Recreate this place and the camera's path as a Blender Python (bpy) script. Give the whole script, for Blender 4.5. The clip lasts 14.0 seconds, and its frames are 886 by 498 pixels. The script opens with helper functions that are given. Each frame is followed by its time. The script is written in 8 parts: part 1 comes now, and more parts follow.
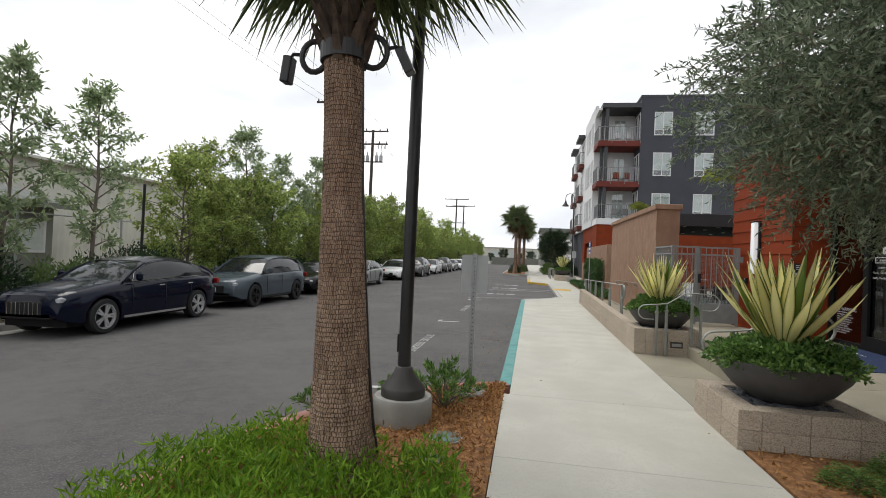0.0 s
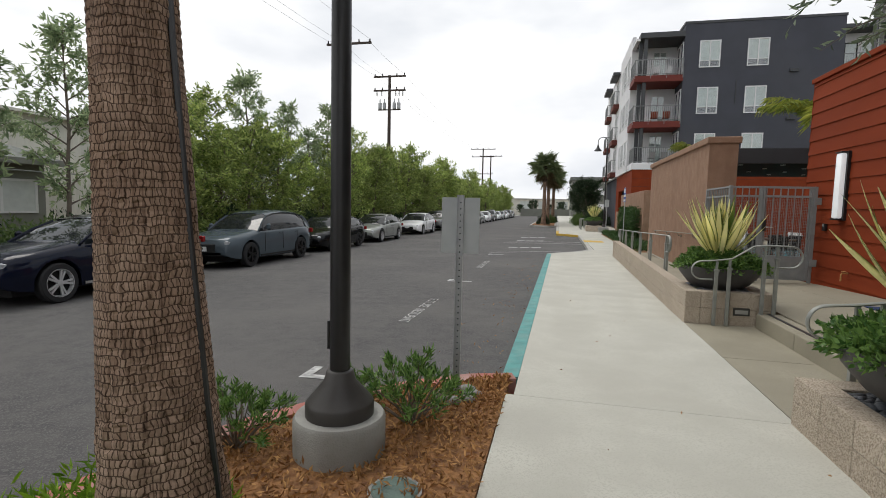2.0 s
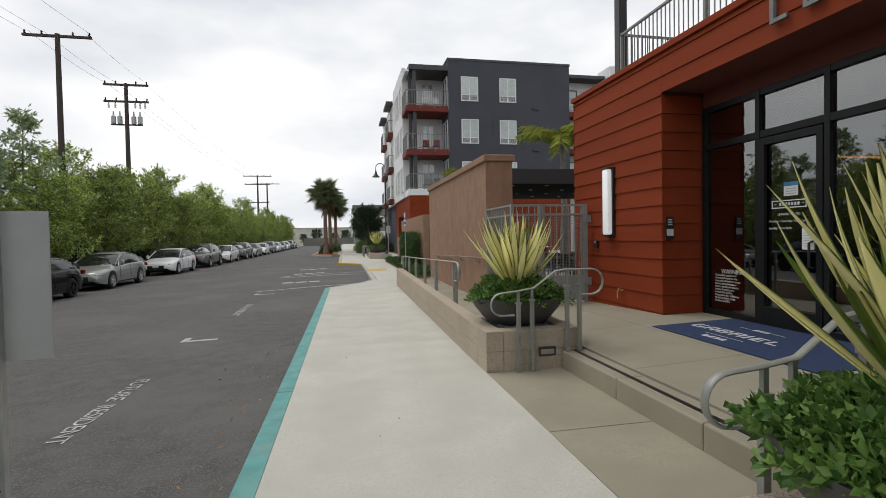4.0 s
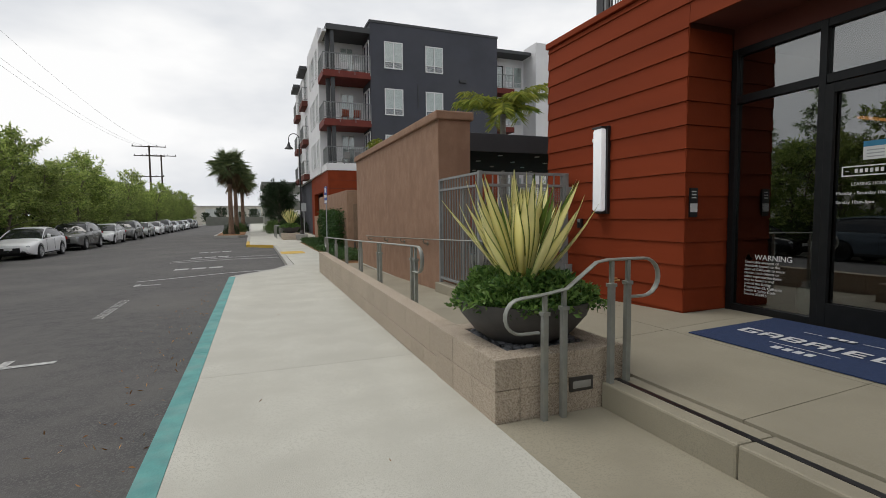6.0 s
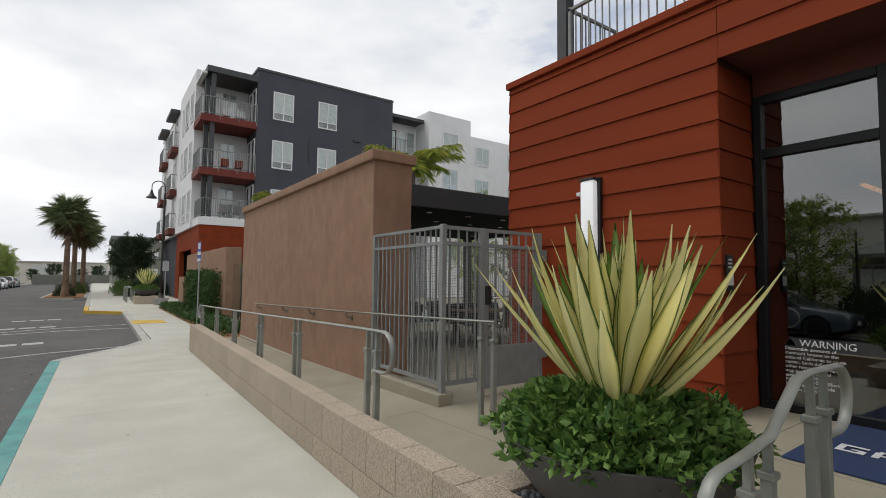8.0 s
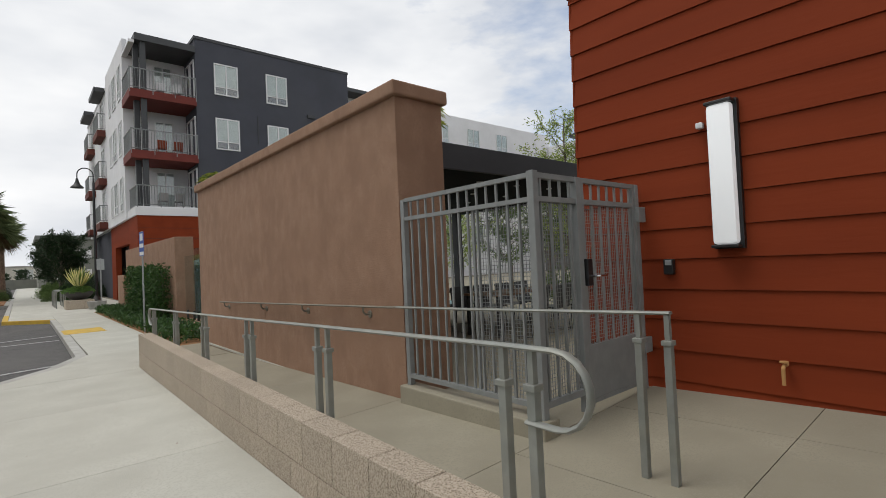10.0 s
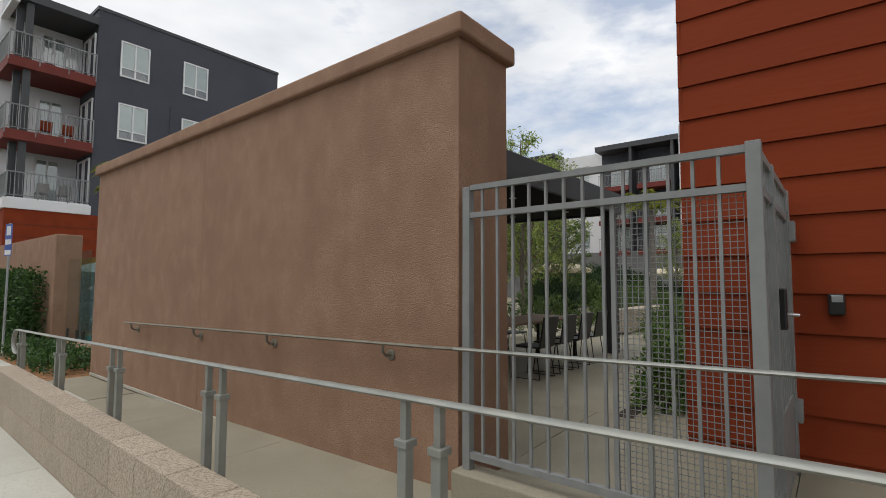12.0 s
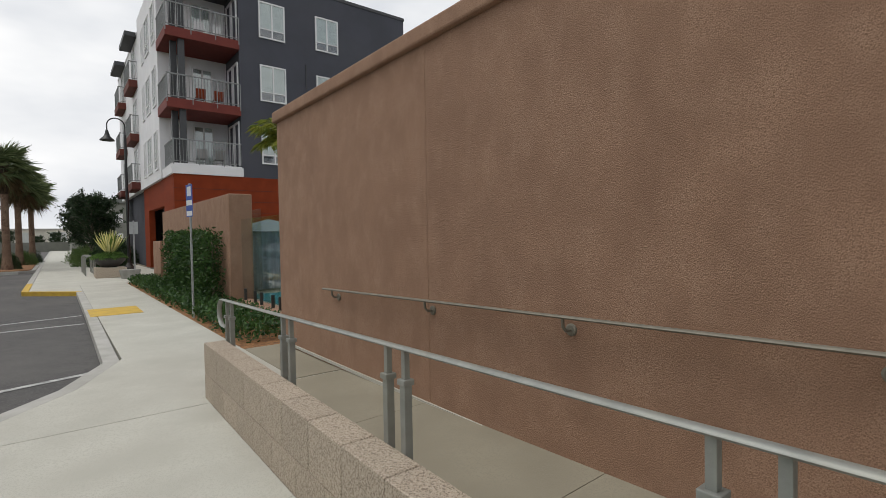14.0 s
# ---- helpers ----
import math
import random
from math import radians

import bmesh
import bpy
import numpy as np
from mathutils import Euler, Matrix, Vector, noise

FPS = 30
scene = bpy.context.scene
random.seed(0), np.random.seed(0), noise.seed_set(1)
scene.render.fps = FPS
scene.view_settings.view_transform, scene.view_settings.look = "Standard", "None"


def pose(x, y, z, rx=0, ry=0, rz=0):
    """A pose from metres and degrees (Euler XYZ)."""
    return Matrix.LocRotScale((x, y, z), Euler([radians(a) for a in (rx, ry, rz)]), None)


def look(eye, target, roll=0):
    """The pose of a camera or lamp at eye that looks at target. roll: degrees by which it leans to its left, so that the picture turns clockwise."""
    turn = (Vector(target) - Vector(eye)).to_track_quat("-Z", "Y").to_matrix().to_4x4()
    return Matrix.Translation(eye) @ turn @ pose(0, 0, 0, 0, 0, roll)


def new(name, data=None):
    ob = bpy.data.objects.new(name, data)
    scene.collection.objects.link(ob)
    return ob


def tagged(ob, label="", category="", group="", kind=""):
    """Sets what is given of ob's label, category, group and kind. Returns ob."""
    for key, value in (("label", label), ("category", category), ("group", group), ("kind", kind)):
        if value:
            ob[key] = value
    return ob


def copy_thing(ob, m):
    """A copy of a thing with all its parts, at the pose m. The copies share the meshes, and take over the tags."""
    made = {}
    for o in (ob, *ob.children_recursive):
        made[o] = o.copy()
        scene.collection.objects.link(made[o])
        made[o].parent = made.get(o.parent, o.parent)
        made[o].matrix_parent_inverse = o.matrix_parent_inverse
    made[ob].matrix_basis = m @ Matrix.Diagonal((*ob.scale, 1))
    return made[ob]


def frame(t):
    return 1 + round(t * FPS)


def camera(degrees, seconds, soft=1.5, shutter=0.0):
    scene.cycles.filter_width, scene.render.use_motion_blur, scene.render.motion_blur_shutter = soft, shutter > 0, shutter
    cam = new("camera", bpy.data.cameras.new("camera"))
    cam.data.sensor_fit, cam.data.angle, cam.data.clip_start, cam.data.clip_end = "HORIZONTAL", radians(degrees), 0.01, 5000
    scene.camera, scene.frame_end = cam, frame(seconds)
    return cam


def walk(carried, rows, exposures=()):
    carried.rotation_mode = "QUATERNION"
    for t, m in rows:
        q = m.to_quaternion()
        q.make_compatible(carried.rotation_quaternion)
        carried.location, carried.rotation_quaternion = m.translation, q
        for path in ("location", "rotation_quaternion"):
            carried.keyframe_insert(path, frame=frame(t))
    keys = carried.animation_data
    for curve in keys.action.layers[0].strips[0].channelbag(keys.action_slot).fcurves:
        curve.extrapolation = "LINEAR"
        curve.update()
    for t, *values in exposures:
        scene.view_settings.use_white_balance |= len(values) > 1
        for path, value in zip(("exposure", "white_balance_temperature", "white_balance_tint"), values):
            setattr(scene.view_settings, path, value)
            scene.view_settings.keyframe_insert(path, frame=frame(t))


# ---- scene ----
cam = camera(84.0, 14.0, soft=0.75)
METRES, EYE, TILT, LEAN, TURN = 14.8, 1.62, 0.0, 0.0, 9.7
ROWS = [
    (0.0, 0.0, 0.0, 0.0, -0.03, 0.65, -2.6),
    (0.5, 0.0075, 0.0306, 0.0002, 8.32, -0.0, -0.29),
    (1.0, 0.015, 0.0658, -0.0013, 9.27, -1.56, -1.55),
    (1.5, 0.025, 0.0956, -0.0017, 3.15, -2.41, 0.85),
    (2.0, 0.0323, 0.1241, -0.0046, 3.39, -4.89, -1.29),
    (2.5, 0.0405, 0.1574, -0.0044, -6.6, -4.56, -1.68),
    (3.0, 0.0536, 0.194, -0.0051, -8.66, -4.96, 1.83),
    (3.5, 0.0632, 0.2303, -0.0051, -19.51, -2.02, 0.15),
    (4.0, 0.0753, 0.2683, -0.0059, -21.18, -1.5, 1.01),
    (6.5, 0.1057, 0.4523, -0.0105, -37.92, -4.12, 0.51),
    (7.0, 0.113, 0.4868, -0.008, -44.96, -1.69, 0.48),
    (7.5, 0.1184, 0.5236, -0.0071, -45.18, 2.24, -0.1),
    (8.0, 0.1242, 0.5583, -0.0078, -45.02, 3.55, -0.64),
    (10.5, 0.1739, 0.7272, -0.0099, -52.2, 1.1, 3.03),
    (11.0, 0.1839, 0.7591, -0.0092, -56.26, 2.75, 1.17),
    (11.5, 0.1946, 0.7909, -0.0103, -59.37, 3.74, 0.45),
    (12.0, 0.2042, 0.8247, -0.0104, -60.77, 3.89, -0.19),
    (12.5, 0.2149, 0.8583, -0.0092, -64.9, 1.35, 0.35),
    (13.0, 0.2227, 0.8924, -0.0095, -61.5, 1.38, 0.49),
    (13.5, 0.2266, 0.9288, -0.0086, -55.17, -1.76, -1.29),
    (14.0, 0.2339, 0.9686, -0.0079, -47.92, -1.5, 0.98),
]
walk(cam, [(t, pose(0, 0, EYE, TILT, LEAN, TURN) @ pose(METRES * x, METRES * y, METRES * z, 90 + pitch, roll, yaw)) for t, x, y, z, yaw, pitch, roll in ROWS],
     exposures=[(0.0, 0.58), (2.0, 0.46), (4.0, 0.36), (6.5, 0.22), (8.0, 0.33), (10.5, 0.27), (11.0, 0.24), (11.8, 0.3), (12.5, 0.56), (13.4, 0.58), (14.0, 0.28)])

# ---- light ----
world = bpy.data.worlds.new("world")
scene.world = world
world.use_nodes = True
SUN_EL, SUN_AZ = 66.0, -58.0


def build_world():
    nt = world.node_tree
    n, l = nt.nodes, nt.links
    n.clear()
    out = n.new("ShaderNodeOutputWorld")
    bg_sky, bg_cloud, mix = n.new("ShaderNodeBackground"), n.new("ShaderNodeBackground"), n.new("ShaderNodeMixShader")
    sky = n.new("ShaderNodeTexSky")
    sky.sky_type, sky.sun_disc = "NISHITA", False
    sky.sun_elevation, sky.sun_rotation = radians(SUN_EL), radians(SUN_AZ)
    l.new(sky.outputs[0], bg_sky.inputs[0])
    bg_sky.inputs[1].default_value = 0.12
    tc, mp = n.new("ShaderNodeTexCoord"), n.new("ShaderNodeMapping")
    mp.inputs["Scale"].default_value = (1.0, 1.0, 2.6)
    l.new(tc.outputs["Generated"], mp.inputs[0])
    cover = n.new("ShaderNodeTexNoise")
    cover.inputs["Scale"].default_value, cover.inputs["Detail"].default_value = 3.1, 7
    cover.inputs["Roughness"].default_value = 0.55
    l.new(mp.outputs[0], cover.inputs["Vector"])
    # cloud cover: thin towards the east, closed elsewhere
    sep = n.new("ShaderNodeSeparateXYZ")
    l.new(tc.outputs["Generated"], sep.inputs[0])
    east = n.new("ShaderNodeMath")
    east.operation = "MULTIPLY_ADD"
    l.new(sep.outputs[0], east.inputs[0])
    east.inputs[1].default_value = -0.33
    l.new(cover.outputs[0], east.inputs[2])
    ramp = n.new("ShaderNodeValToRGB")
    ramp.color_ramp.elements[0].color = (0.36, 0.36, 0.36, 1)
    ramp.color_ramp.elements[0].position, ramp.color_ramp.elements[1].position = 0.13, 0.27
    l.new(east.outputs[0], ramp.inputs[0])
    fine = n.new("ShaderNodeTexNoise")
    fine.inputs["Scale"].default_value, fine.inputs["Detail"].default_value = 1.9, 5
    l.new(mp.outputs[0], fine.inputs["Vector"])
    tone = n.new("ShaderNodeValToRGB")
    tone.color_ramp.elements[0].position, tone.color_ramp.elements[1].position = 0.34, 0.62
    tone.color_ramp.elements[0].color = (0.56, 0.59, 0.64, 1)
    tone.color_ramp.elements[1].color = (0.92, 0.92, 0.92, 1)
    l.new(fine.outputs[0], tone.inputs[0])
    l.new(tone.outputs[0], bg_cloud.inputs[0])
    bg_cloud.inputs[1].default_value = 0.92
    l.new(ramp.outputs[0], mix.inputs[0])
    l.new(bg_sky.outputs[0], mix.inputs[1])
    l.new(bg_cloud.outputs[0], mix.inputs[2])
    l.new(mix.outputs[0], out.inputs[0])


build_world()
sun = new("sun", bpy.data.lights.new("sun", "SUN"))
sun.data.energy, sun.data.angle, sun.data.color = 0.8, radians(25), (1.0, 0.96, 0.9)
sun.matrix_world = look((-19, 12, 50), (0, 0, 0))


# ---- materials ----
def pmat(name, c1, c2=None, scale=6.0, rough=0.8, metal=0.0, bump=0.0, bscale=60.0, c3=None, s3=0.7, f3=0.5, rnd=0.0,
         lo=0.35, hi=0.65, coat=0.0, spec=0.5, stretch=(1, 1, 1), speck=None, sscale=90.0, rvar=0.0):
    m = bpy.data.materials.new(name)
    m.use_nodes = True
    nt = m.node_tree
    n, l = nt.nodes, nt.links
    b = n["Principled BSDF"]
    b.inputs["Roughness"].default_value, b.inputs["Metallic"].default_value = rough, metal
    b.inputs["Coat Weight"].default_value, b.inputs["Specular IOR Level"].default_value = coat, spec
    b.inputs["Coat Roughness"].default_value = 0.05
    c2 = c2 or tuple(v * 0.8 for v in c1)
    tc, mp = n.new("ShaderNodeTexCoord"), n.new("ShaderNodeMapping")
    mp.inputs["Scale"].default_value = stretch
    l.new(tc.outputs["Object"], mp.inputs[0])
    info = n.new("ShaderNodeObjectInfo")

    def noise_fac(s, p, q, detail=4.0):
        t, r = n.new("ShaderNodeTexNoise"), n.new("ShaderNodeMapRange")
        t.inputs["Scale"].default_value, t.inputs["Detail"].default_value = s, detail
        l.new(mp.outputs[0], t.inputs["Vector"])
        r.inputs["From Min"].default_value, r.inputs["From Max"].default_value = p, q
        l.new(t.outputs[0], r.inputs["Value"])
        return r.outputs[0]

    def mixed(fac, a, bb, mode="MIX"):
        x = n.new("ShaderNodeMix")
        x.data_type, x.blend_type = "RGBA", mode
        for sock, val in ((x.inputs[0], fac), (x.inputs[6], a), (x.inputs[7], bb)):
            if isinstance(val, tuple):
                sock.default_value = (*val[:3], 1)
            elif isinstance(val, (int, float)):
                sock.default_value = val
            else:
                l.new(val, sock)
        return x.outputs[2]

    col = mixed(noise_fac(scale, lo, hi), c1, c2)
    if c3:
        f = n.new("ShaderNodeMath")
        f.operation = "MULTIPLY"
        l.new(noise_fac(s3, 0.45, 0.7, 6), f.inputs[0])
        f.inputs[1].default_value = f3
        col = mixed(f.outputs[0], col, c3)
    if speck:
        v = n.new("ShaderNodeTexVoronoi")
        v.inputs["Scale"].default_value = sscale
        l.new(mp.outputs[0], v.inputs["Vector"])
        sp, r = n.new("ShaderNodeSeparateColor"), n.new("ShaderNodeMapRange")
        l.new(v.outputs["Color"], sp.inputs[0])
        r.inputs["From Min"].default_value, r.inputs["From Max"].default_value = 0.7, 0.78
        l.new(sp.outputs[0], r.inputs["Value"])
        col = mixed(r.outputs[0], col, speck)
    if rnd:
        r = n.new("ShaderNodeMapRange")
        r.inputs["To Min"].default_value, r.inputs["To Max"].default_value = 1 - rnd, 1 + rnd
        l.new(info.outputs["Random"], r.inputs["Value"])
        col = mixed(1.0, col, r.outputs[0], "MULTIPLY")
    l.new(col, b.inputs["Base Color"])
    if rvar:
        r = n.new("ShaderNodeMapRange")
        r.inputs["To Min"].default_value, r.inputs["To Max"].default_value = max(0, rough - rvar), min(1, rough + rvar)
        l.new(noise_fac(scale * 1.7, 0.3, 0.7), r.inputs["Value"])
        l.new(r.outputs[0], b.inputs["Roughness"])
    if bump:
        bp = n.new("ShaderNodeBump")
        bp.inputs["Strength"].default_value, bp.inputs["Distance"].default_value = bump, 0.01
        l.new(noise_fac(bscale, 0.2, 0.8, 5), bp.inputs["Height"])
        l.new(bp.outputs[0], b.inputs["Normal"])
    return m


def leafmat(name, c1, c2, rough=0.55, trans=0.25, vary=0.08):
    """Foliage: each leaf its own tone, some light through it."""
    m = bpy.data.materials.new(name)
    m.use_nodes = True
    nt = m.node_tree
    n, l = nt.nodes, nt.links
    b = n["Principled BSDF"]
    b.inputs["Roughness"].default_value = rough
    b.inputs["Specular IOR Level"].default_value = 0.28
    geo, ramp = n.new("ShaderNodeNewGeometry"), n.new("ShaderNodeValToRGB")
    ramp.color_ramp.elements[0].color, ramp.color_ramp.elements[1].color = (*c1, 1), (*c2, 1)
    l.new(geo.outputs["Random Per Island"], ramp.inputs[0])
    # each plant a little lighter or darker than the next
    info, mr, tone = n.new("ShaderNodeObjectInfo"), n.new("ShaderNodeMapRange"), n.new("ShaderNodeMix")
    mr.inputs["To Min"].default_value, mr.inputs["To Max"].default_value = 1 - vary, 1 + vary
    l.new(info.outputs["Random"], mr.inputs["Value"])
    tone.data_type, tone.blend_type = "RGBA", "MULTIPLY"
    tone.inputs[0].default_value = 1.0
    l.new(ramp.outputs[0], tone.inputs[6])
    l.new(mr.outputs[0], tone.inputs[7])
    l.new(tone.outputs[2], b.inputs["Base Color"])
    tr, mx = n.new("ShaderNodeBsdfTranslucent"), n.new("ShaderNodeMixShader")
    l.new(tone.outputs[2], tr.inputs[0])
    mx.inputs[0].default_value = trans
    l.new(b.outputs[0], mx.inputs[1])
    l.new(tr.outputs[0], mx.inputs[2])
    l.new(mx.outputs[0], n["Material Output"].inputs[0])
    return m


def glassmat(name, tint, rough=0.02, clear=0.85, ior=1.5):
    """Window glass: clear film with a real reflection."""
    m = bpy.data.materials.new(name)
    m.use_nodes = True
    nt = m.node_tree
    n, l = nt.nodes, nt.links
    n.clear()
    out, t, g, mx, fr = (n.new(k) for k in ("ShaderNodeOutputMaterial", "ShaderNodeBsdfTransparent", "ShaderNodeBsdfGlossy",
                                            "ShaderNodeMixShader", "ShaderNodeLayerWeight"))
    t.inputs[0].default_value = (*tint, 1)
    g.inputs["Roughness"].default_value = rough
    fr.inputs[0].default_value = 0.5
    f0 = ((ior - 1) / (ior + 1)) ** 2
    pw, ma = n.new("ShaderNodeMath"), n.new("ShaderNodeMath")
    pw.operation, ma.operation = "POWER", "MULTIPLY_ADD"
    l.new(fr.outputs["Facing"], pw.inputs[0])
    pw.inputs[1].default_value = 5.0
    l.new(pw.outputs[0], ma.inputs[0])
    ma.inputs[1].default_value, ma.inputs[2].default_value = 1 - f0, f0
    l.new(ma.outputs[0], mx.inputs[0])
    l.new(t.outputs[0], mx.inputs[1])
    l.new(g.outputs[0], mx.inputs[2])
    l.new(mx.outputs[0], out.inputs[0])
    return m


M = {}
M["asphalt"] = pmat("asphalt", (0.096, 0.091, 0.088), (0.062, 0.06, 0.06), 4.5, 0.9, bump=0.6, bscale=80, c3=(0.128, 0.12, 0.112), s3=0.4, f3=0.8, lo=0.34, hi=0.68, speck=(0.115, 0.11, 0.106), sscale=80)
M["walk"] = pmat("pale_concrete", (0.535, 0.525, 0.465), (0.465, 0.455, 0.40), 1.7, 0.85, bump=0.2, bscale=120, c3=(0.38, 0.365, 0.315), s3=0.9, f3=0.5, rnd=0.03, speck=(0.44, 0.43, 0.375), sscale=130)
M["beige"] = pmat("beige_concrete", (0.335, 0.305, 0.23), (0.275, 0.25, 0.187), 1.6, 0.75, bump=0.15, bscale=110, c3=(0.232, 0.21, 0.155), s3=0.7, f3=0.65, rnd=0.03, speck=(0.28, 0.255, 0.195), sscale=120)
M["kerb"] = pmat("kerb_concrete", (0.45, 0.44, 0.41), (0.36, 0.35, 0.32), 3, 0.85, bump=0.2, bscale=90)
M["teal"] = pmat("teal_kerb_paint", (0.10, 0.33, 0.31), (0.075, 0.25, 0.24), 5, 0.7, bump=0.2, bscale=60, c3=(0.22, 0.30, 0.28), s3=4, f3=0.4)
M["redkerb"] = pmat("red_kerb_paint", (0.40, 0.12, 0.09), (0.33, 0.15, 0.12), 5, 0.75, bump=0.2, bscale=60, c3=(0.38, 0.3, 0.27), s3=4, f3=0.5)
M["brightred"] = pmat("bright_red_kerb_paint", (0.45, 0.06, 0.04), (0.36, 0.05, 0.04), 4, 0.7, bump=0.2)
M["yellow"] = pmat("yellow_kerb_paint", (0.62, 0.40, 0.05), (0.5, 0.33, 0.06), 5, 0.75, bump=0.2)
M["paint"] = pmat("road_marking_paint", (0.55, 0.55, 0.53), (0.38, 0.38, 0.37), 14, 0.8, bump=0.2, c3=(0.14, 0.14, 0.14), s3=16, f3=0.7)
M["stucco"] = pmat("brown_stucco", (0.335, 0.2, 0.129), (0.262, 0.152, 0.097), 3.2, 0.9, bump=0.5, bscale=150, c3=(0.40, 0.255, 0.172), s3=5.5, f3=0.5, lo=0.34, hi=0.66, stretch=(1, 1, 0.75), speck=(0.27, 0.158, 0.101), sscale=190)
M["red"] = pmat("red_fibre_cement_board", (0.235, 0.041, 0.0125), (0.198, 0.034, 0.0105), 2.0, 0.78, spec=0.16, bump=0.12, bscale=30, stretch=(1, 0.15, 1), rnd=0.05, c3=(0.23, 0.046, 0.018), s3=0.8, f3=0.35)
# darker red that holds the shade in the gaps behind the boards
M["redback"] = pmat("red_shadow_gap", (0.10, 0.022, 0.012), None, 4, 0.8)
M["block"] = pmat("aggregate_block", (0.545, 0.465, 0.37), (0.43, 0.355, 0.275), 60, 0.85, bump=0.6, bscale=130, speck=(0.25, 0.2, 0.15), sscale=165, rnd=0.06, c3=(0.48, 0.41, 0.325), s3=3, f3=0.4, lo=0.4, hi=0.6)
M["mortar"] = pmat("mortar", (0.25, 0.21, 0.165), None, 6, 0.9)
M["mulch"] = pmat("bark_mulch", (0.37, 0.185, 0.07), (0.21, 0.095, 0.036), 22, 0.9, bump=1.0, bscale=45, c3=(0.09, 0.04, 0.022), s3=9, f3=0.7)
M["chip"] = leafmat("bark_chip", (0.19, 0.085, 0.03), (0.5, 0.28, 0.11), 0.85, 0.0)
M["soil"] = pmat("dark_soil", (0.06, 0.045, 0.034), (0.035, 0.027, 0.02), 12, 0.95, bump=0.8, bscale=40)
M["earth"] = pmat("dry_verge", (0.16, 0.13, 0.09), (0.11, 0.09, 0.06), 1.2, 0.95, bump=0.6, bscale=30)
M["steel"] = pmat("grey_painted_steel", (0.255, 0.265, 0.262), (0.22, 0.23, 0.228), 8, 0.55, bump=0.05, spec=0.35)
M["railsteel"] = pmat("weathered_steel_rail", (0.30, 0.31, 0.29), (0.24, 0.25, 0.23), 9, 0.48, metal=0.35, bump=0.06, c3=(0.34, 0.33, 0.27), s3=6, f3=0.4)
M["wallrail"] = pmat("tarnished_steel_rail", (0.22, 0.205, 0.165), (0.17, 0.16, 0.13), 9, 0.55, metal=0.2, bump=0.06)
M["galv"] = pmat("galvanised_steel", (0.42, 0.43, 0.43), (0.34, 0.35, 0.36), 14, 0.5, metal=0.6)
M["signback"] = pmat("aluminium_sign_back", (0.42, 0.44, 0.44), (0.37, 0.39, 0.39), 5, 0.55, metal=0.25)
M["black"] = pmat("black_painted_metal", (0.012, 0.012, 0.013), (0.018, 0.018, 0.019), 8, 0.38, bump=0.04)
M["bronze"] = pmat("dark_bronze_metal", (0.045, 0.04, 0.036), (0.035, 0.031, 0.028), 8, 0.5, bump=0.05)
M["frame"] = pmat("black_anodised_frame", (0.008, 0.009, 0.01), (0.011, 0.012, 0.013), 10, 0.4, spec=0.25)
M["lampcon"] = pmat("cast_concrete", (0.34, 0.335, 0.31), (0.27, 0.265, 0.245), 5, 0.9, bump=0.3, bscale=90, c3=(0.2, 0.19, 0.17), s3=4, f3=0.5)
M["bowl"] = pmat("charcoal_bowl", (0.062, 0.060, 0.059), (0.048, 0.046, 0.046), 4, 0.6, bump=0.12, bscale=40, c3=(0.09, 0.085, 0.08), s3=2.5, f3=0.4)
M["pebble"] = pmat("dark_river_pebble", (0.095, 0.1, 0.108), (0.05, 0.053, 0.06), 9, 0.45, rnd=0.5)
M["greystone"] = pmat("grey_cobble", (0.25, 0.24, 0.23), (0.2, 0.19, 0.18), 9, 0.7, bump=0.3, rnd=0.25)
M["white"] = pmat("white_stucco", (0.76, 0.76, 0.77), (0.70, 0.70, 0.71), 0.8, 0.9, bump=0.15, bscale=60, c3=(0.64, 0.64, 0.65), s3=0.3, f3=0.3)
M["dark"] = pmat("charcoal_stucco", (0.066, 0.069, 0.086), (0.057, 0.06, 0.074), 0.8, 0.9, bump=0.2, bscale=60, c3=(0.085, 0.087, 0.1), s3=0.3, f3=0.4)
M["trimdark"] = pmat("dark_grey_metal_fascia", (0.05, 0.052, 0.056), (0.043, 0.045, 0.049), 3, 0.55, bump=0.05)
M["vinyl"] = pmat("white_vinyl_frame", (0.72, 0.72, 0.72), (0.68, 0.68, 0.68), 6, 0.45)
M["blind"] = pmat("pale_window_blind", (0.60, 0.63, 0.60), (0.52, 0.55, 0.53), 3, 0.7)
M["diffuser"] = pmat("opal_diffuser", (0.80, 0.81, 0.82), (0.76, 0.77, 0.78), 3, 0.4)
M["litdiffuser"] = pmat("lit_opal_diffuser", (0.80, 0.81, 0.82), (0.76, 0.77, 0.78), 3, 0.4)
M["litdiffuser"].node_tree.nodes["Principled BSDF"].inputs["Emission Color"].default_value = (0.95, 0.98, 1.0, 1)
M["litdiffuser"].node_tree.nodes["Principled BSDF"].inputs["Emission Strength"].default_value = 0.22
# dimness behind the glass put into the wall colour
M["room"] = pmat("shade_dark_interior", (0.035, 0.034, 0.034), (0.028, 0.027, 0.027), 2, 0.7)
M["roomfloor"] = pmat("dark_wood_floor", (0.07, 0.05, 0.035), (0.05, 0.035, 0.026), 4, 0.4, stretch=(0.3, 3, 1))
M["mat"] = pmat("navy_door_mat", (0.022, 0.042, 0.11), (0.017, 0.033, 0.09), 30, 0.95, bump=0.5, bscale=200)
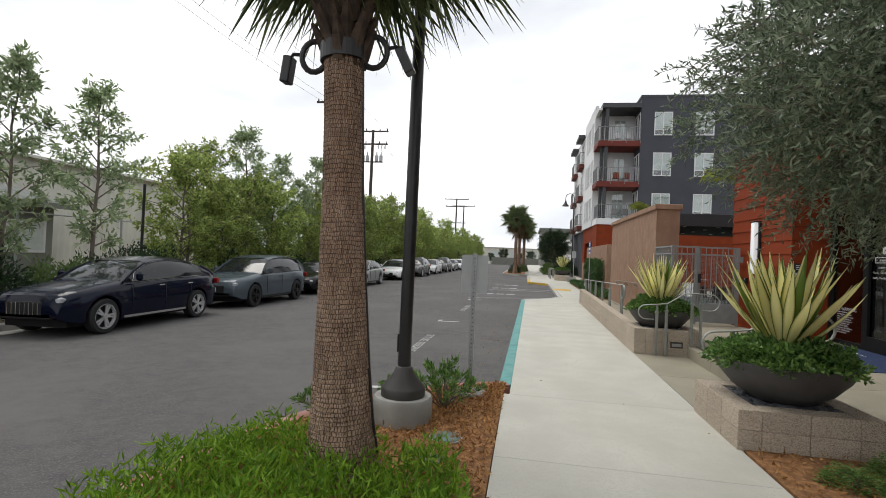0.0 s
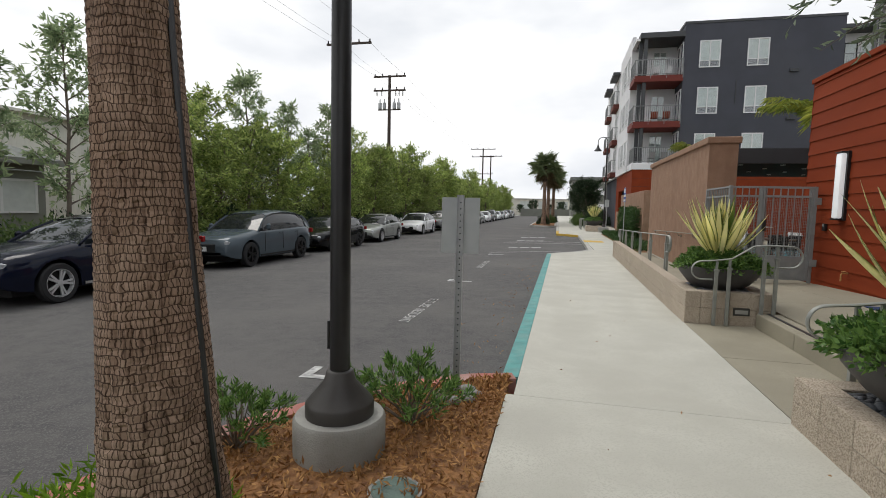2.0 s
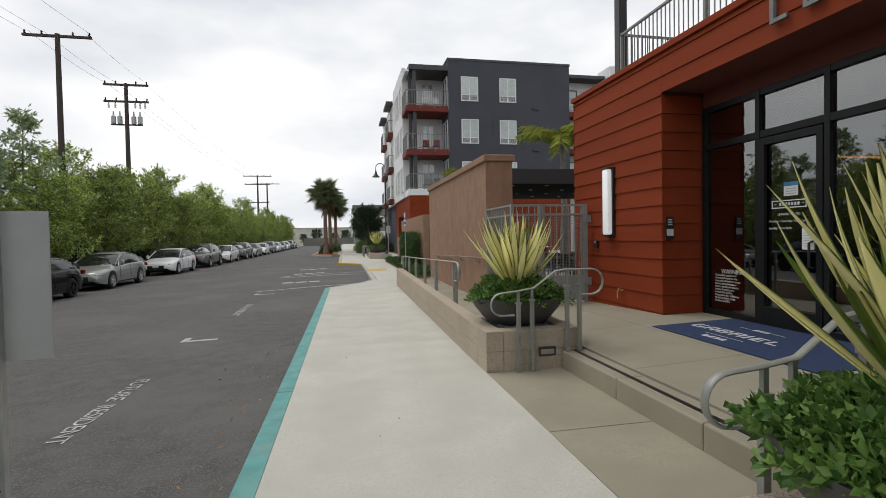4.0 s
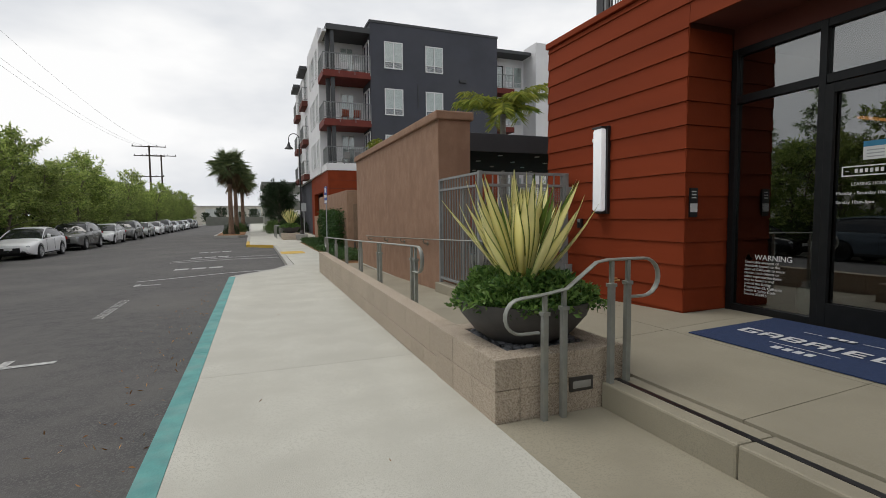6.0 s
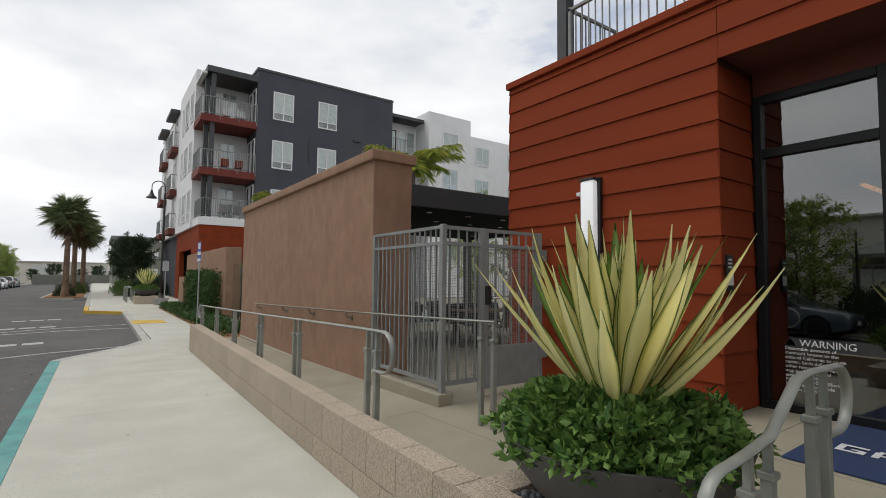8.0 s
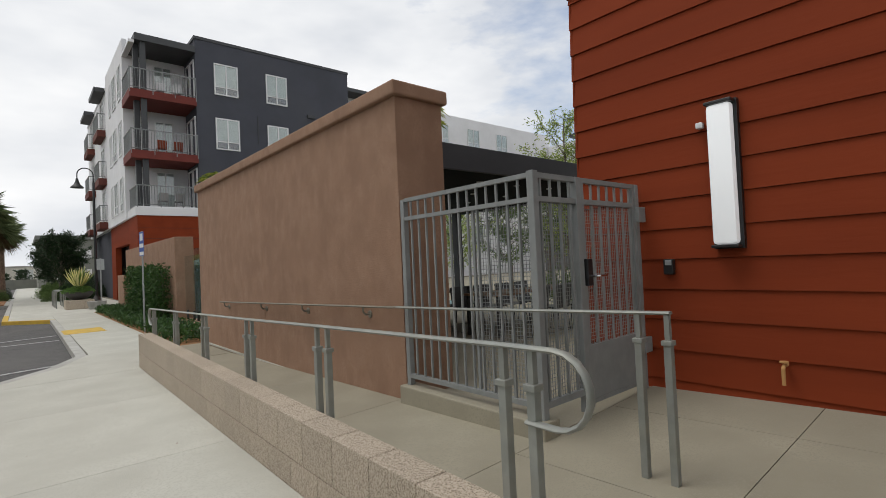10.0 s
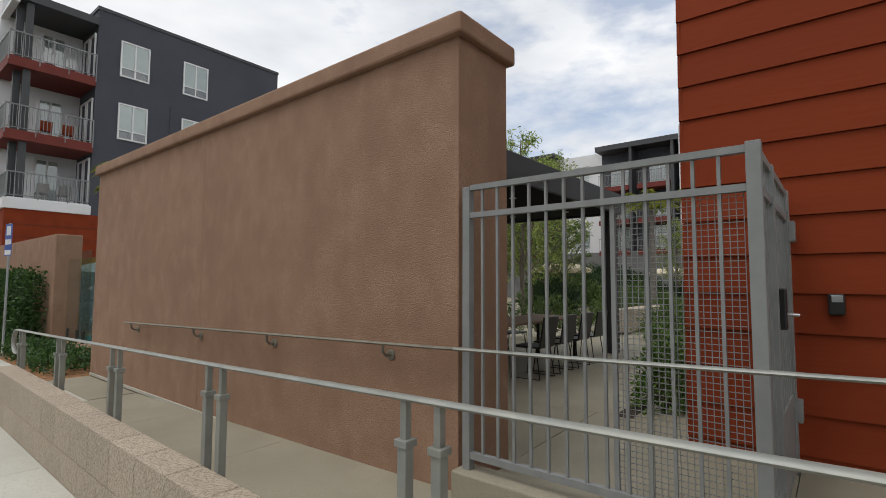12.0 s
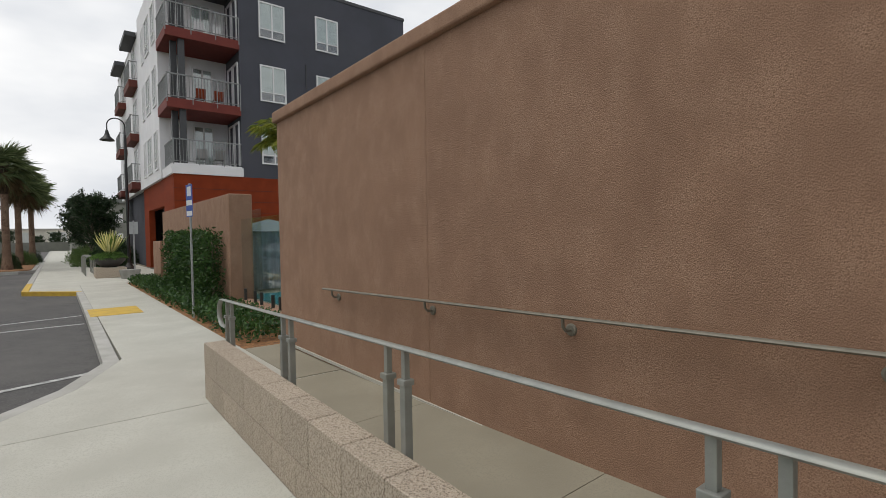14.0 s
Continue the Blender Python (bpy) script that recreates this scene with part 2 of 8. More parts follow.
M["matpaint"] = pmat("white_mat_print", (0.6, 0.61, 0.63), (0.52, 0.53, 0.55), 30, 0.9)
M["letter"] = pmat("brushed_grey_letter", (0.20, 0.205, 0.205), (0.16, 0.165, 0.165), 10, 0.45, metal=0.5)
M["decal"] = pmat("white_decal", (0.75, 0.75, 0.75), (0.7, 0.7, 0.7), 10, 0.6)
M["paper"] = pmat("white_paper", (0.72, 0.73, 0.72), (0.66, 0.67, 0.66), 8, 0.8)
M["bluepaper"] = pmat("blue_paper_band", (0.05, 0.25, 0.42), None, 8, 0.7)
M["corrug"] = pmat("cream_metal_siding", (0.72, 0.70, 0.61), (0.64, 0.62, 0.54), 0.7, 0.6, bump=0.1, c3=(0.35, 0.33, 0.28), s3=0.4, f3=0.4)
M["greywall"] = pmat("grey_green_painted_wall", (0.22, 0.225, 0.195), (0.19, 0.195, 0.17), 1, 0.9, bump=0.2)
M["shingle"] = pmat("grey_roof_shingle", (0.19, 0.20, 0.18), (0.14, 0.15, 0.135), 5, 0.9, bump=0.6, bscale=30)
M["wood"] = pmat("weathered_pole_wood", (0.075, 0.055, 0.045), (0.05, 0.038, 0.032), 3, 0.9, bump=0.4, bscale=30, stretch=(1, 1, 0.1))
M["planter_wood"] = pmat("planter_wood", (0.30, 0.2, 0.12), (0.22, 0.14, 0.085), 5, 0.75, bump=0.2, stretch=(0.2, 0.2, 3), rnd=0.15)
M["tabletop"] = pmat("table_wood", (0.26, 0.15, 0.085), (0.2, 0.115, 0.065), 4, 0.6, stretch=(3, 0.3, 1))
M["bark"] = pmat("tree_bark", (0.19, 0.155, 0.125), (0.125, 0.10, 0.08), 8, 0.95, bump=0.6, bscale=30, stretch=(1, 1, 0.3))
M["bark_grey"] = pmat("grey_palm_bark", (0.22, 0.2, 0.175), (0.15, 0.135, 0.12), 6, 0.95, bump=0.6, stretch=(1, 1, 3))
M["leaf_lime"] = leafmat("lime_leaf", (0.11, 0.18, 0.042), (0.50, 0.58, 0.175), trans=0.5, vary=0.22)
M["leaf_mid"] = leafmat("mid_green_leaf", (0.05, 0.1, 0.03), (0.16, 0.225, 0.065))
M["leaf_bluegreen"] = leafmat("blue_green_leaf", (0.15, 0.22, 0.11), (0.46, 0.54, 0.31), trans=0.5, vary=0.1)
M["leaf_olive"] = leafmat("olive_leaf", (0.055, 0.09, 0.05), (0.31, 0.37, 0.25), 0.5, 0.32)
M["leaf_shrub"] = leafmat("shrub_leaf", (0.035, 0.10, 0.02), (0.21, 0.34, 0.085), 0.4, 0.28)
M["leaf_ground"] = leafmat("ground_cover_leaf", (0.07, 0.165, 0.012), (0.24, 0.39, 0.032), 0.62, 0.35)
M["leaf_hedge"] = leafmat("glossy_hedge_leaf", (0.018, 0.055, 0.014), (0.075, 0.15, 0.038), 0.42, 0.2)
M["leaf_dark"] = leafmat("dark_hedge_leaf", (0.01, 0.028, 0.012), (0.04, 0.075, 0.024), 0.5, 0.2, vary=0.15)
M["leaf_palm"] = leafmat("palm_leaf", (0.07, 0.11, 0.045), (0.24, 0.29, 0.13), 0.5, 0.3)
M["leaf_palmdry"] = leafmat("dry_palm_leaf", (0.09, 0.065, 0.035), (0.2, 0.14, 0.075), 0.8, 0.2)
M["leaf_yellow"] = leafmat("yellow_palm_leaf", (0.14, 0.2, 0.03), (0.46, 0.46, 0.08), 0.5, 0.35)
M["tyre"] = pmat("tyre_rubber", (0.013, 0.013, 0.014), None, 20, 0.8)
M["rim"] = pmat("alloy_rim", (0.58, 0.58, 0.59), (0.5, 0.5, 0.51), 10, 0.35, metal=0.45)
M["blackrim"] = pmat("black_rim", (0.02, 0.02, 0.022), None, 10, 0.3, metal=0.5)
M["chrome"] = pmat("chrome", (0.75, 0.75, 0.76), None, 10, 0.12, metal=1.0)
M["carglass"] = pmat("dark_car_glass", (0.012, 0.014, 0.016), (0.018, 0.02, 0.022), 3, 0.05, spec=0.4)
M["under"] = pmat("car_underbody", (0.01, 0.01, 0.01), None, 10, 0.9)
M["lens"] = pmat("headlight_lens", (0.5, 0.52, 0.54), (0.25, 0.26, 0.28), 12, 0.08, spec=0.7)
M["redlens"] = pmat("tail_light_lens", (0.3, 0.012, 0.012), None, 12, 0.15)
M["orange"] = pmat("orange_plastic", (0.62, 0.10, 0.03), (0.52, 0.08, 0.025), 5, 0.6)
M["umbrella"] = pmat("cream_canvas", (0.62, 0.55, 0.40), (0.55, 0.48, 0.35), 3, 0.9)
M["drape"] = pmat("pale_grey_blue_canvas", (0.40, 0.46, 0.50), (0.33, 0.39, 0.43), 3, 0.9, bump=0.2, bscale=8, stretch=(1, 1, 0.2))
M["poolwater"] = pmat("pool_water", (0.03, 0.30, 0.36), (0.05, 0.38, 0.43), 3, 0.06, bump=0.3, bscale=6)
M["bluesign"] = pmat("blue_sign_face", (0.03, 0.08, 0.35), (0.025, 0.07, 0.3), 8, 0.45)
M["coverplate"] = pmat("green_grey_cover", (0.13, 0.19, 0.16), (0.1, 0.14, 0.125), 9, 0.7, bump=0.4, bscale=40)
M["flower"] = leafmat("yellow_flower", (0.5, 0.3, 0.03), (0.7, 0.5, 0.1), 0.6, 0.2)
M["glass"] = glassmat("shop_glass", (0.42, 0.47, 0.47), 0.01, ior=2.85)
M["poolglass"] = glassmat("pool_fence_glass", (0.94, 0.985, 0.985), 0.02, ior=1.5)
M["winglass"] = glassmat("window_glass", (0.9, 0.93, 0.93), 0.02, ior=2.1)
M["balcony"] = pmat("dark_red_balcony", (0.17, 0.035, 0.026), (0.145, 0.03, 0.023), 3, 0.7, spec=0.3)
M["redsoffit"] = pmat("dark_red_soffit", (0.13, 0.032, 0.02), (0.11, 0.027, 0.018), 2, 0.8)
M["groundstorey"] = pmat("grey_ground_storey_stucco", (0.17, 0.17, 0.165), (0.14, 0.14, 0.136), 1.2, 0.9, bump=0.2)
M["soffit"] = pmat("dark_matt_soffit", (0.022, 0.022, 0.023), (0.018, 0.018, 0.019), 3, 0.95, spec=0.1)
M["boot"] = pmat("dark_palm_boot", (0.075, 0.05, 0.037), (0.04, 0.028, 0.022), 14, 0.95, bump=0.8, bscale=30, c3=(0.16, 0.11, 0.075), s3=9, f3=0.5)
M["glow"] = bpy.data.materials.new("warm_tube_glow")
M["glow"].use_nodes = True
M["glow"].node_tree.nodes["Principled BSDF"].inputs["Emission Color"].default_value = (1.0, 0.34, 0.08, 1)
M["glow"].node_tree.nodes["Principled BSDF"].inputs["Emission Strength"].default_value = 1.6


# ---- mesh helpers ----
def box(bm, x0, y0, z0, x1, y1, z1, bevel=0.0):
    vs = [bm.verts.new((x, y, z)) for z in (z0, z1) for y in (y0, y1) for x in (x0, x1)]
    fs = [bm.faces.new([vs[i] for i in q]) for q in ((0, 2, 3, 1), (4, 5, 7, 6), (0, 1, 5, 4), (2, 6, 7, 3), (0, 4, 6, 2), (1, 3, 7, 5))]
    if bevel:
        es = list({e for f in fs for e in f.edges})
        bmesh.ops.bevel(bm, geom=es, offset=bevel, segments=2, affect="EDGES", profile=0.5)
    return bm


def tube(bm, pts, radii, seg=10, cap=True, squash=None):
    """A swept round (or squashed) tube through the points."""
    pts = [Vector(p) for p in pts]
    if isinstance(radii, (int, float)):
        radii = [radii] * len(pts)
    rings = []
    up = None
    for i, p in enumerate(pts):
        d = (pts[min(i + 1, len(pts) - 1)] - pts[max(i - 1, 0)]).normalized()
        if up is None:
            up = Vector((0, 0, 1)) if abs(d.z) < 0.9 else Vector((1, 0, 0))
        side = d.cross(up).normalized()
        up = side.cross(d).normalized()
        a, b = squash or (1, 1)
        rings.append([bm.verts.new(p + (side * math.cos(k * math.tau / seg) * a + up * math.sin(k * math.tau / seg) * b) * radii[i]) for k in range(seg)])
    for r0, r1 in zip(rings, rings[1:]):
        for k in range(seg):
            bm.faces.new((r0[k], r0[(k + 1) % seg], r1[(k + 1) % seg], r1[k]))
    if cap:
        bm.faces.new(rings[0][::-1])
        bm.faces.new(rings[-1])
    return bm


def lathe(bm, profile, seg=32, centre=(0, 0, 0), cap=True):
    """Turned shape from (radius, height) pairs."""
    cx, cy, cz = centre
    rings = [[bm.verts.new((cx + r * math.cos(k * math.tau / seg), cy + r * math.sin(k * math.tau / seg), cz + z)) for k in range(seg)] for r, z in profile]
    for r0, r1 in zip(rings, rings[1:]):
        for k in range(seg):
            bm.faces.new((r0[k], r0[(k + 1) % seg], r1[(k + 1) % seg], r1[k]))
    if cap:
        bm.faces.new(rings[0][::-1])
        bm.faces.new(rings[-1])
    return bm


def prism(bm, poly, z0, z1):
    lo = [bm.verts.new((x, y, z0)) for x, y in poly]
    hi = [bm.verts.new((x, y, z1)) for x, y in poly]
    bm.faces.new(hi)
    bm.faces.new(lo[::-1])
    for i in range(len(poly)):
        j = (i + 1) % len(poly)
        bm.faces.new((lo[i], lo[j], hi[j], hi[i]))
    return bm


def done(name, bm, material, smooth=False):
    bmesh.ops.recalc_face_normals(bm, faces=bm.faces)
    me = bpy.data.meshes.new(name)
    bm.to_mesh(me)
    bm.free()
    me.materials.append(material)
    if smooth:
        me.shade_smooth()
        me.set_sharp_from_angle(angle=radians(40))
    return me


def part(name, bm, material, parent, label="", smooth=False):
    ob = new(name, done(name, bm, material, smooth) if isinstance(bm, bmesh.types.BMesh) else bm)
    ob.parent = parent
    return tagged(ob, label)


def thing(name, label, category, group="", kind="", at=(0, 0, 0), rz=0):
    ob = new(name)
    ob.matrix_basis = pose(*at, 0, 0, rz)
    ob.empty_display_size = 0.1
    return tagged(ob, label, category, group, kind)


def solid(name, bm, material, label="", category="", kind="structure", smooth=False, group=""):
    return tagged(new(name, done(name, bm, material, smooth)), label, category, group, kind)


def B():
    return bmesh.new()


def bx(*a, **k):
    return box(bmesh.new(), *a, **k)


def leaves_mesh(name, pos, direction, length, width, material, fold=0.25, droop=0.0):
    """Many small pointed leaves, one island each. pos, direction: arrays of n x 3."""
    n = len(pos)
    d = direction / (np.linalg.norm(direction, axis=1, keepdims=True) + 1e-9)
    r = np.random.normal(size=(n, 3))
    s = np.cross(d, r)
    s /= np.linalg.norm(s, axis=1, keepdims=True) + 1e-9
    u = np.cross(s, d)
    L = (length * np.random.uniform(0.7, 1.25, n))[:, None]
    W = (width * np.random.uniform(0.7, 1.2, n))[:, None]
    tip = pos + d * L - np.array((0, 0, droop)) * L
    mid = pos + d * L * 0.45
    v = np.stack([pos, mid + s * W / 2 + u * W * fold, tip, mid - s * W / 2 + u * W * fold], 1).reshape(-1, 3)
    me = bpy.data.meshes.new(name)
    me.vertices.add(4 * n)
    me.vertices.foreach_set("co", v.astype(np.float32).ravel())
    i = np.arange(n)[:, None] * 4
    tri = np.concatenate([i + np.array([[0, 1, 2]]), i + np.array([[0, 2, 3]])], 1).reshape(-1)
    me.loops.add(6 * n)
    me.loops.foreach_set("vertex_index", tri.astype(np.int32))
    me.polygons.add(2 * n)
    me.polygons.foreach_set("loop_start", (np.arange(2 * n) * 3).astype(np.int32))
    me.polygons.foreach_set("loop_total", np.full(2 * n, 3, np.int32))
    me.update(calc_edges=True)
    me.materials.append(material)
    return me


def writing(name, body, size, material, m, parent, depth=0.002, spacing=1.0, label="", side="CENTER"):
    """Lettering in the built-in font, turned into a mesh."""
    cu = bpy.data.curves.new(name, "FONT")
    cu.body, cu.size, cu.extrude, cu.space_character, cu.align_x, cu.align_y = body, size, depth, spacing, side, "CENTER"
    tmp = bpy.data.objects.new(name, cu)
    scene.collection.objects.link(tmp)
    me = bpy.data.meshes.new_from_object(tmp.evaluated_get(bpy.context.evaluated_depsgraph_get()))
    bpy.data.objects.remove(tmp)
    me.materials.clear()
    me.materials.append(material)
    me.transform(m)
    ob = new(name, me)
    ob.parent = parent
    return tagged(ob, label)


# ---- ground ----
def road_z(x):
    return -0.13 + 0.0265 * min(0.0, x + 0.3)


def terrace_z(x, y):
    base = float(np.interp(y, (4, 10.6, 14.5, 20.0, 22.0), (0.195, 0.195, 0.10, 0.0, 0.0)))
    slope = float(np.interp(y, (10.6, 13.0, 14.5, 20.0), (0.045, 0.035, 0.03, 0.0)))
    return base + slope * (min(x, 5.3) - 2.87)


def sheet(name, xs, ys, zf, material, label, category, thick=0.0):
    bm = B()
    vs = [[bm.verts.new((x, y, zf(x, y))) for x in xs] for y in ys]
    for j in range(len(ys) - 1):
        for i in range(len(xs) - 1):
            bm.faces.new((vs[j][i], vs[j][i + 1], vs[j + 1][i + 1], vs[j + 1][i]))
    return solid(name, bm, material, label, category)


sheet("ground", [-900, -300, -100, -30, 60, 300, 900], [-300, -60, 0, 60, 150, 400, 1500], lambda x, y: -0.62, M["earth"], "dry brown open ground out to the horizon", "ground")
sheet("road", [-10.75, -8, -5, -2.5, -0.3, 0.6, 1.7], [-30, -10, 0, 10, 20, 30, 40, 60, 90, 150], lambda x, y: road_z(x), M["asphalt"], "worn grey asphalt street with faint patches", "road")
solid("pavement_far", bx(-13.6, -30, -0.62, -10.9, 150, -0.265), M["earth"], "dry planted verge behind the parked cars", "verge")
solid("kerb_far", bx(-10.9, -30, -0.6, -10.72, 5.5, -0.25, bevel=0.02), M["brightred"], "red painted street kerb", "kerb")
solid("kerb_far_red", bx(-10.9, 5.5, -0.6, -10.72, 8.2, -0.25, bevel=0.02), M["brightred"], "red painted kerb by the orange posts", "kerb")
solid("kerb_far_plain", bx(-10.9, 8.2, -0.6, -10.72, 150, -0.25, bevel=0.02), M["kerb"], "plain concrete street kerb", "kerb")
sheet("gutter_far", [-10.72, -10.5, -10.28], [-30, 8, 40, 150], lambda x, y: road_z(x) + 0.005, M["kerb"], "pale concrete gutter along the far kerb", "gutter")
solid("lot_ground", bx(-60, -30, -0.62, -13.6, 150, -0.3), M["earth"], "bare ground of the yards behind the verge", "ground")

def kerb_x(y):
    """Middle line of the street kerb, which runs a little askew to the walls."""
    return -0.205 + 0.0105 * (y - 6.36)


def wall_x(y):
    """Street face of the ramp wall."""
    return 1.96 + 0.0118 * max(0.0, y - 9.4)


# pavement slabs with open joints
pavement = thing("pavement", "pale broom-finished concrete pavement with cut joints", "pavement", kind="structure")
pavement_bed = part("bed", bx(-0.03, -8, -0.5, 1.94, 19.55, -0.008), M["kerb"], pavement)
JOINTS = [-8, -5.5, -3, -0.5, 2.05, 4.05, 5.93, 11.26, 15.1, 17.5, 19.6]
for ya, yb in zip(JOINTS, JOINTS[1:]):
    ea, eb = (-0.20, -0.20) if yb < 6.3 else (kerb_x(ya) + 0.076, kerb_x(yb) + 0.076)
    part("slab", prism(B(), [(ea, ya + 0.0025), (wall_x(ya) - 0.006, ya + 0.0025), (wall_x(yb) - 0.006, yb - 0.0025), (eb, yb - 0.0025)], -0.12, 0.0), M["walk"], pavement)
bm = prism(B(), [(0.01, 19.608), (2.06, 19.608), (2.06, 19.83), (2.98, 19.83), (2.98, 36), (1.62, 36), (1.62, 22.2), (1.1, 21.15), (0.06, 19.75)], -0.12, 0.0)
part("slab", bm, M["walk"], pavement)
part("slab", bx(0.30, 36.008, -0.12, 2.98, 48, 0.0), M["walk"], pavement)
part("slab", prism(B(), [(0.30, 35.992), (0.30, 34.75), (1.612, 33.4), (1.612, 35.992)], -0.12, 0.0), M["walk"], pavement)
part("slab", bx(0.30, 48.008, -0.12, 2.98, 150, 0.0), M["walk"], pavement)
part("slab", bx(2.988, 36, -0.12, 5.05, 150, -0.002), M["walk"], pavement)

# kerbs along the pavement
kerb = thing("kerb_teal", "teal painted concrete kerb with joints", "kerb", kind="structure")
for ya, yb in ((6.36, 9.2), (9.21, 12.2), (12.21, 15.2), (15.21, 18.2), (18.21, 19.5)):
    part("kerb_stone", prism(B(), [(kerb_x(ya) - 0.074, ya), (kerb_x(ya) + 0.074, ya), (kerb_x(yb) + 0.074, yb), (kerb_x(yb) - 0.074, yb)], -0.4, 0.003), M["teal"], kerb)
apron = thing("kerb_apron", "plain concrete dropped kerb round the parking bay", "kerb", kind="structure")


def kerb_run(parent, pts, width, material, z0, z1):
    pts = [Vector((*p, 0)) for p in pts]
    for i, (a, b) in enumerate(zip(pts, pts[1:])):
        def nrm(k):
            d = (pts[min(k + 1, len(pts) - 1)] - pts[max(k - 1, 0)]).normalized()
            return Vector((-d.y, d.x, 0)) * width / 2
        poly = [a - nrm(i), b - nrm(i + 1), b + nrm(i + 1), a + nrm(i)]
        part("kerb_stone", prism(B(), [(p.x, p.y) for p in poly], z0, z1), material, parent)


kerb_run(apron, [(-0.06, 19.52), (0.05, 19.72), (1.05, 21.0), (1.50, 22.1), (1.53, 28), (1.53, 33.35)], 0.17, M["kerb"], -0.4, 0.0015)
ykerb = thing("kerb_yellow", "yellow painted kerb at the end of the parking bay", "kerb", kind="structure")
kerb_run(ykerb, [(1.53, 33.36), (0.2, 34.68), (0.2, 38.5)], 0.17, M["yellow"], -0.4, 0.003)
kerb_run(ykerb, [(0.2, 38.5), (0.2, 48), (0.2, 150)], 0.17, M["kerb"], -0.4, 0.002)
rkerb = thing("kerb_red", "faded red painted kerb curving round the planting bed", "kerb", kind="structure")
BED = [(-0.17, 6.36), (-0.55, 6.22), (-0.98, 5.93), (-1.42, 5.5), (-1.8, 5.0), (-2.1, 4.45), (-2.32, 3.8), (-2.48, 3.0), (-2.56, 2.0), (-2.6, 0.5), (-2.6, -8)]
kerb_run(rkerb, BED, 0.16, M["redkerb"], -0.4, 0.015)
solid("bed_soil", prism(B(), [(-0.21, -8), (-0.21, 6.28)] + [(x + 0.08, y - 0.05) for x, y in BED[1:]], -0.4, -0.006), M["mulch"], "orange brown bark mulch bed round the palm", "mulch bed")
tactile = solid("tactile_strip", bx(1.5, 26.8, -0.05, 2.42, 28.15, 0.006), M["yellow"], "yellow tactile paving strip on the pavement", "tactile strip", kind="")

# entrance landing, step, ramp and terrace
landing = thing("entry_landing", "beige concrete landing in front of the entrance step", "landing", kind="structure")
for ya, yb in ((5.96, 7.64), (7.65, 9.33)):
    part("slab", bx(1.963, ya, -0.12, 2.86, yb, 0.001), M["beige"], landing)
entry_step = thing("entry_step", "beige concrete step with rounded nosing and black strip", "step", kind="structure")
for ya, yb in ((5.96, 7.08), (7.085, 8.2), (8.205, 9.33)):
    part("riser_block", bx(2.862, ya, -0.1, 3.16, yb, 0.197, bevel=0.016), M["beige"], entry_step)
part("contrast_strip", bx(2.985, 5.97, 0.19, 3.03, 9.33, 0.201), M["black"], entry_step, "black rubber contrast strip")

terrace = thing("terrace", "beige concrete terrace and ramp with saw-cut joints", "terrace", kind="structure")
TX, TY = [3.165, 4.4, 5.8], [4.7, 6.6, 8.4, 10.2, 11.5, 12.8]


def terrace_slab(x0, x1, y0, y1, nx=3, ny=5):
    bm = B()
    g = 0.003
    xs, ys = np.linspace(x0 + g, x1 - g, nx), np.linspace(y0 + g, y1 - g, ny)
    top = [[bm.verts.new((x, y, terrace_z(x, y))) for x in xs] for y in ys]
    for j in range(ny - 1):
        for i in range(nx - 1):
            bm.faces.new((top[j][i], top[j][i + 1], top[j + 1][i + 1], top[j + 1][i]))
    rim = [v for v in top[0]] + [r[-1] for r in top[1:]] + top[-1][-2::-1] + [r[0] for r in top[-2:0:-1]]
    low = [bm.verts.new((v.co.x, v.co.y, v.co.z - 0.12)) for v in rim]
    for i in range(len(rim)):
        j = (i + 1) % len(rim)
        bm.faces.new((rim[i], low[i], low[j], rim[j]))
    part("slab", bm, M["beige"], terrace)


for y0, y1 in zip(TY, TY[1:]):
    for x0, x1 in zip(TX, TX[1:]):
        terrace_slab(x0, x1, y0, y1)
for y0, y1 in ((10.53, 12.8), (12.8, 14.6), (14.6, 16.4), (16.4, 18.2), (18.2, 19.8)):
    terrace_slab(2.17, 3.165 if y1 <= 12.9 else 3.545, y0, y1)
terrace_slab(2.985, 3.545, 19.84, 21.7)
terrace_slab(3.5, 5.8, 12.8, 14.5)
for x0 in (5.8, 9.5, 13.5, 18, 24, 32):
    terrace_slab(x0, {5.8: 9.5, 9.5: 13.5, 13.5: 18, 18: 24, 24: 32, 32: 44}[x0], 13.5, 22.0)
for y0, y1 in ((14.5, 18.2), (18.2, 22.0)):
    terrace_slab(4.15, 5.8, y0, y1)
part("bed", bx(2.25, 4.8, -0.45, 44, 22, -0.15), M["mortar"], terrace)
part("end_slab", bx(1.99, 19.55, -0.3, 4.1, 21.75, -0.006), M["walk"], terrace)
solid("courtyard_ground", bx(4.2, 22, -0.4, 44, 42, -0.02), M["beige"], "pale concrete courtyard deck", "courtyard")

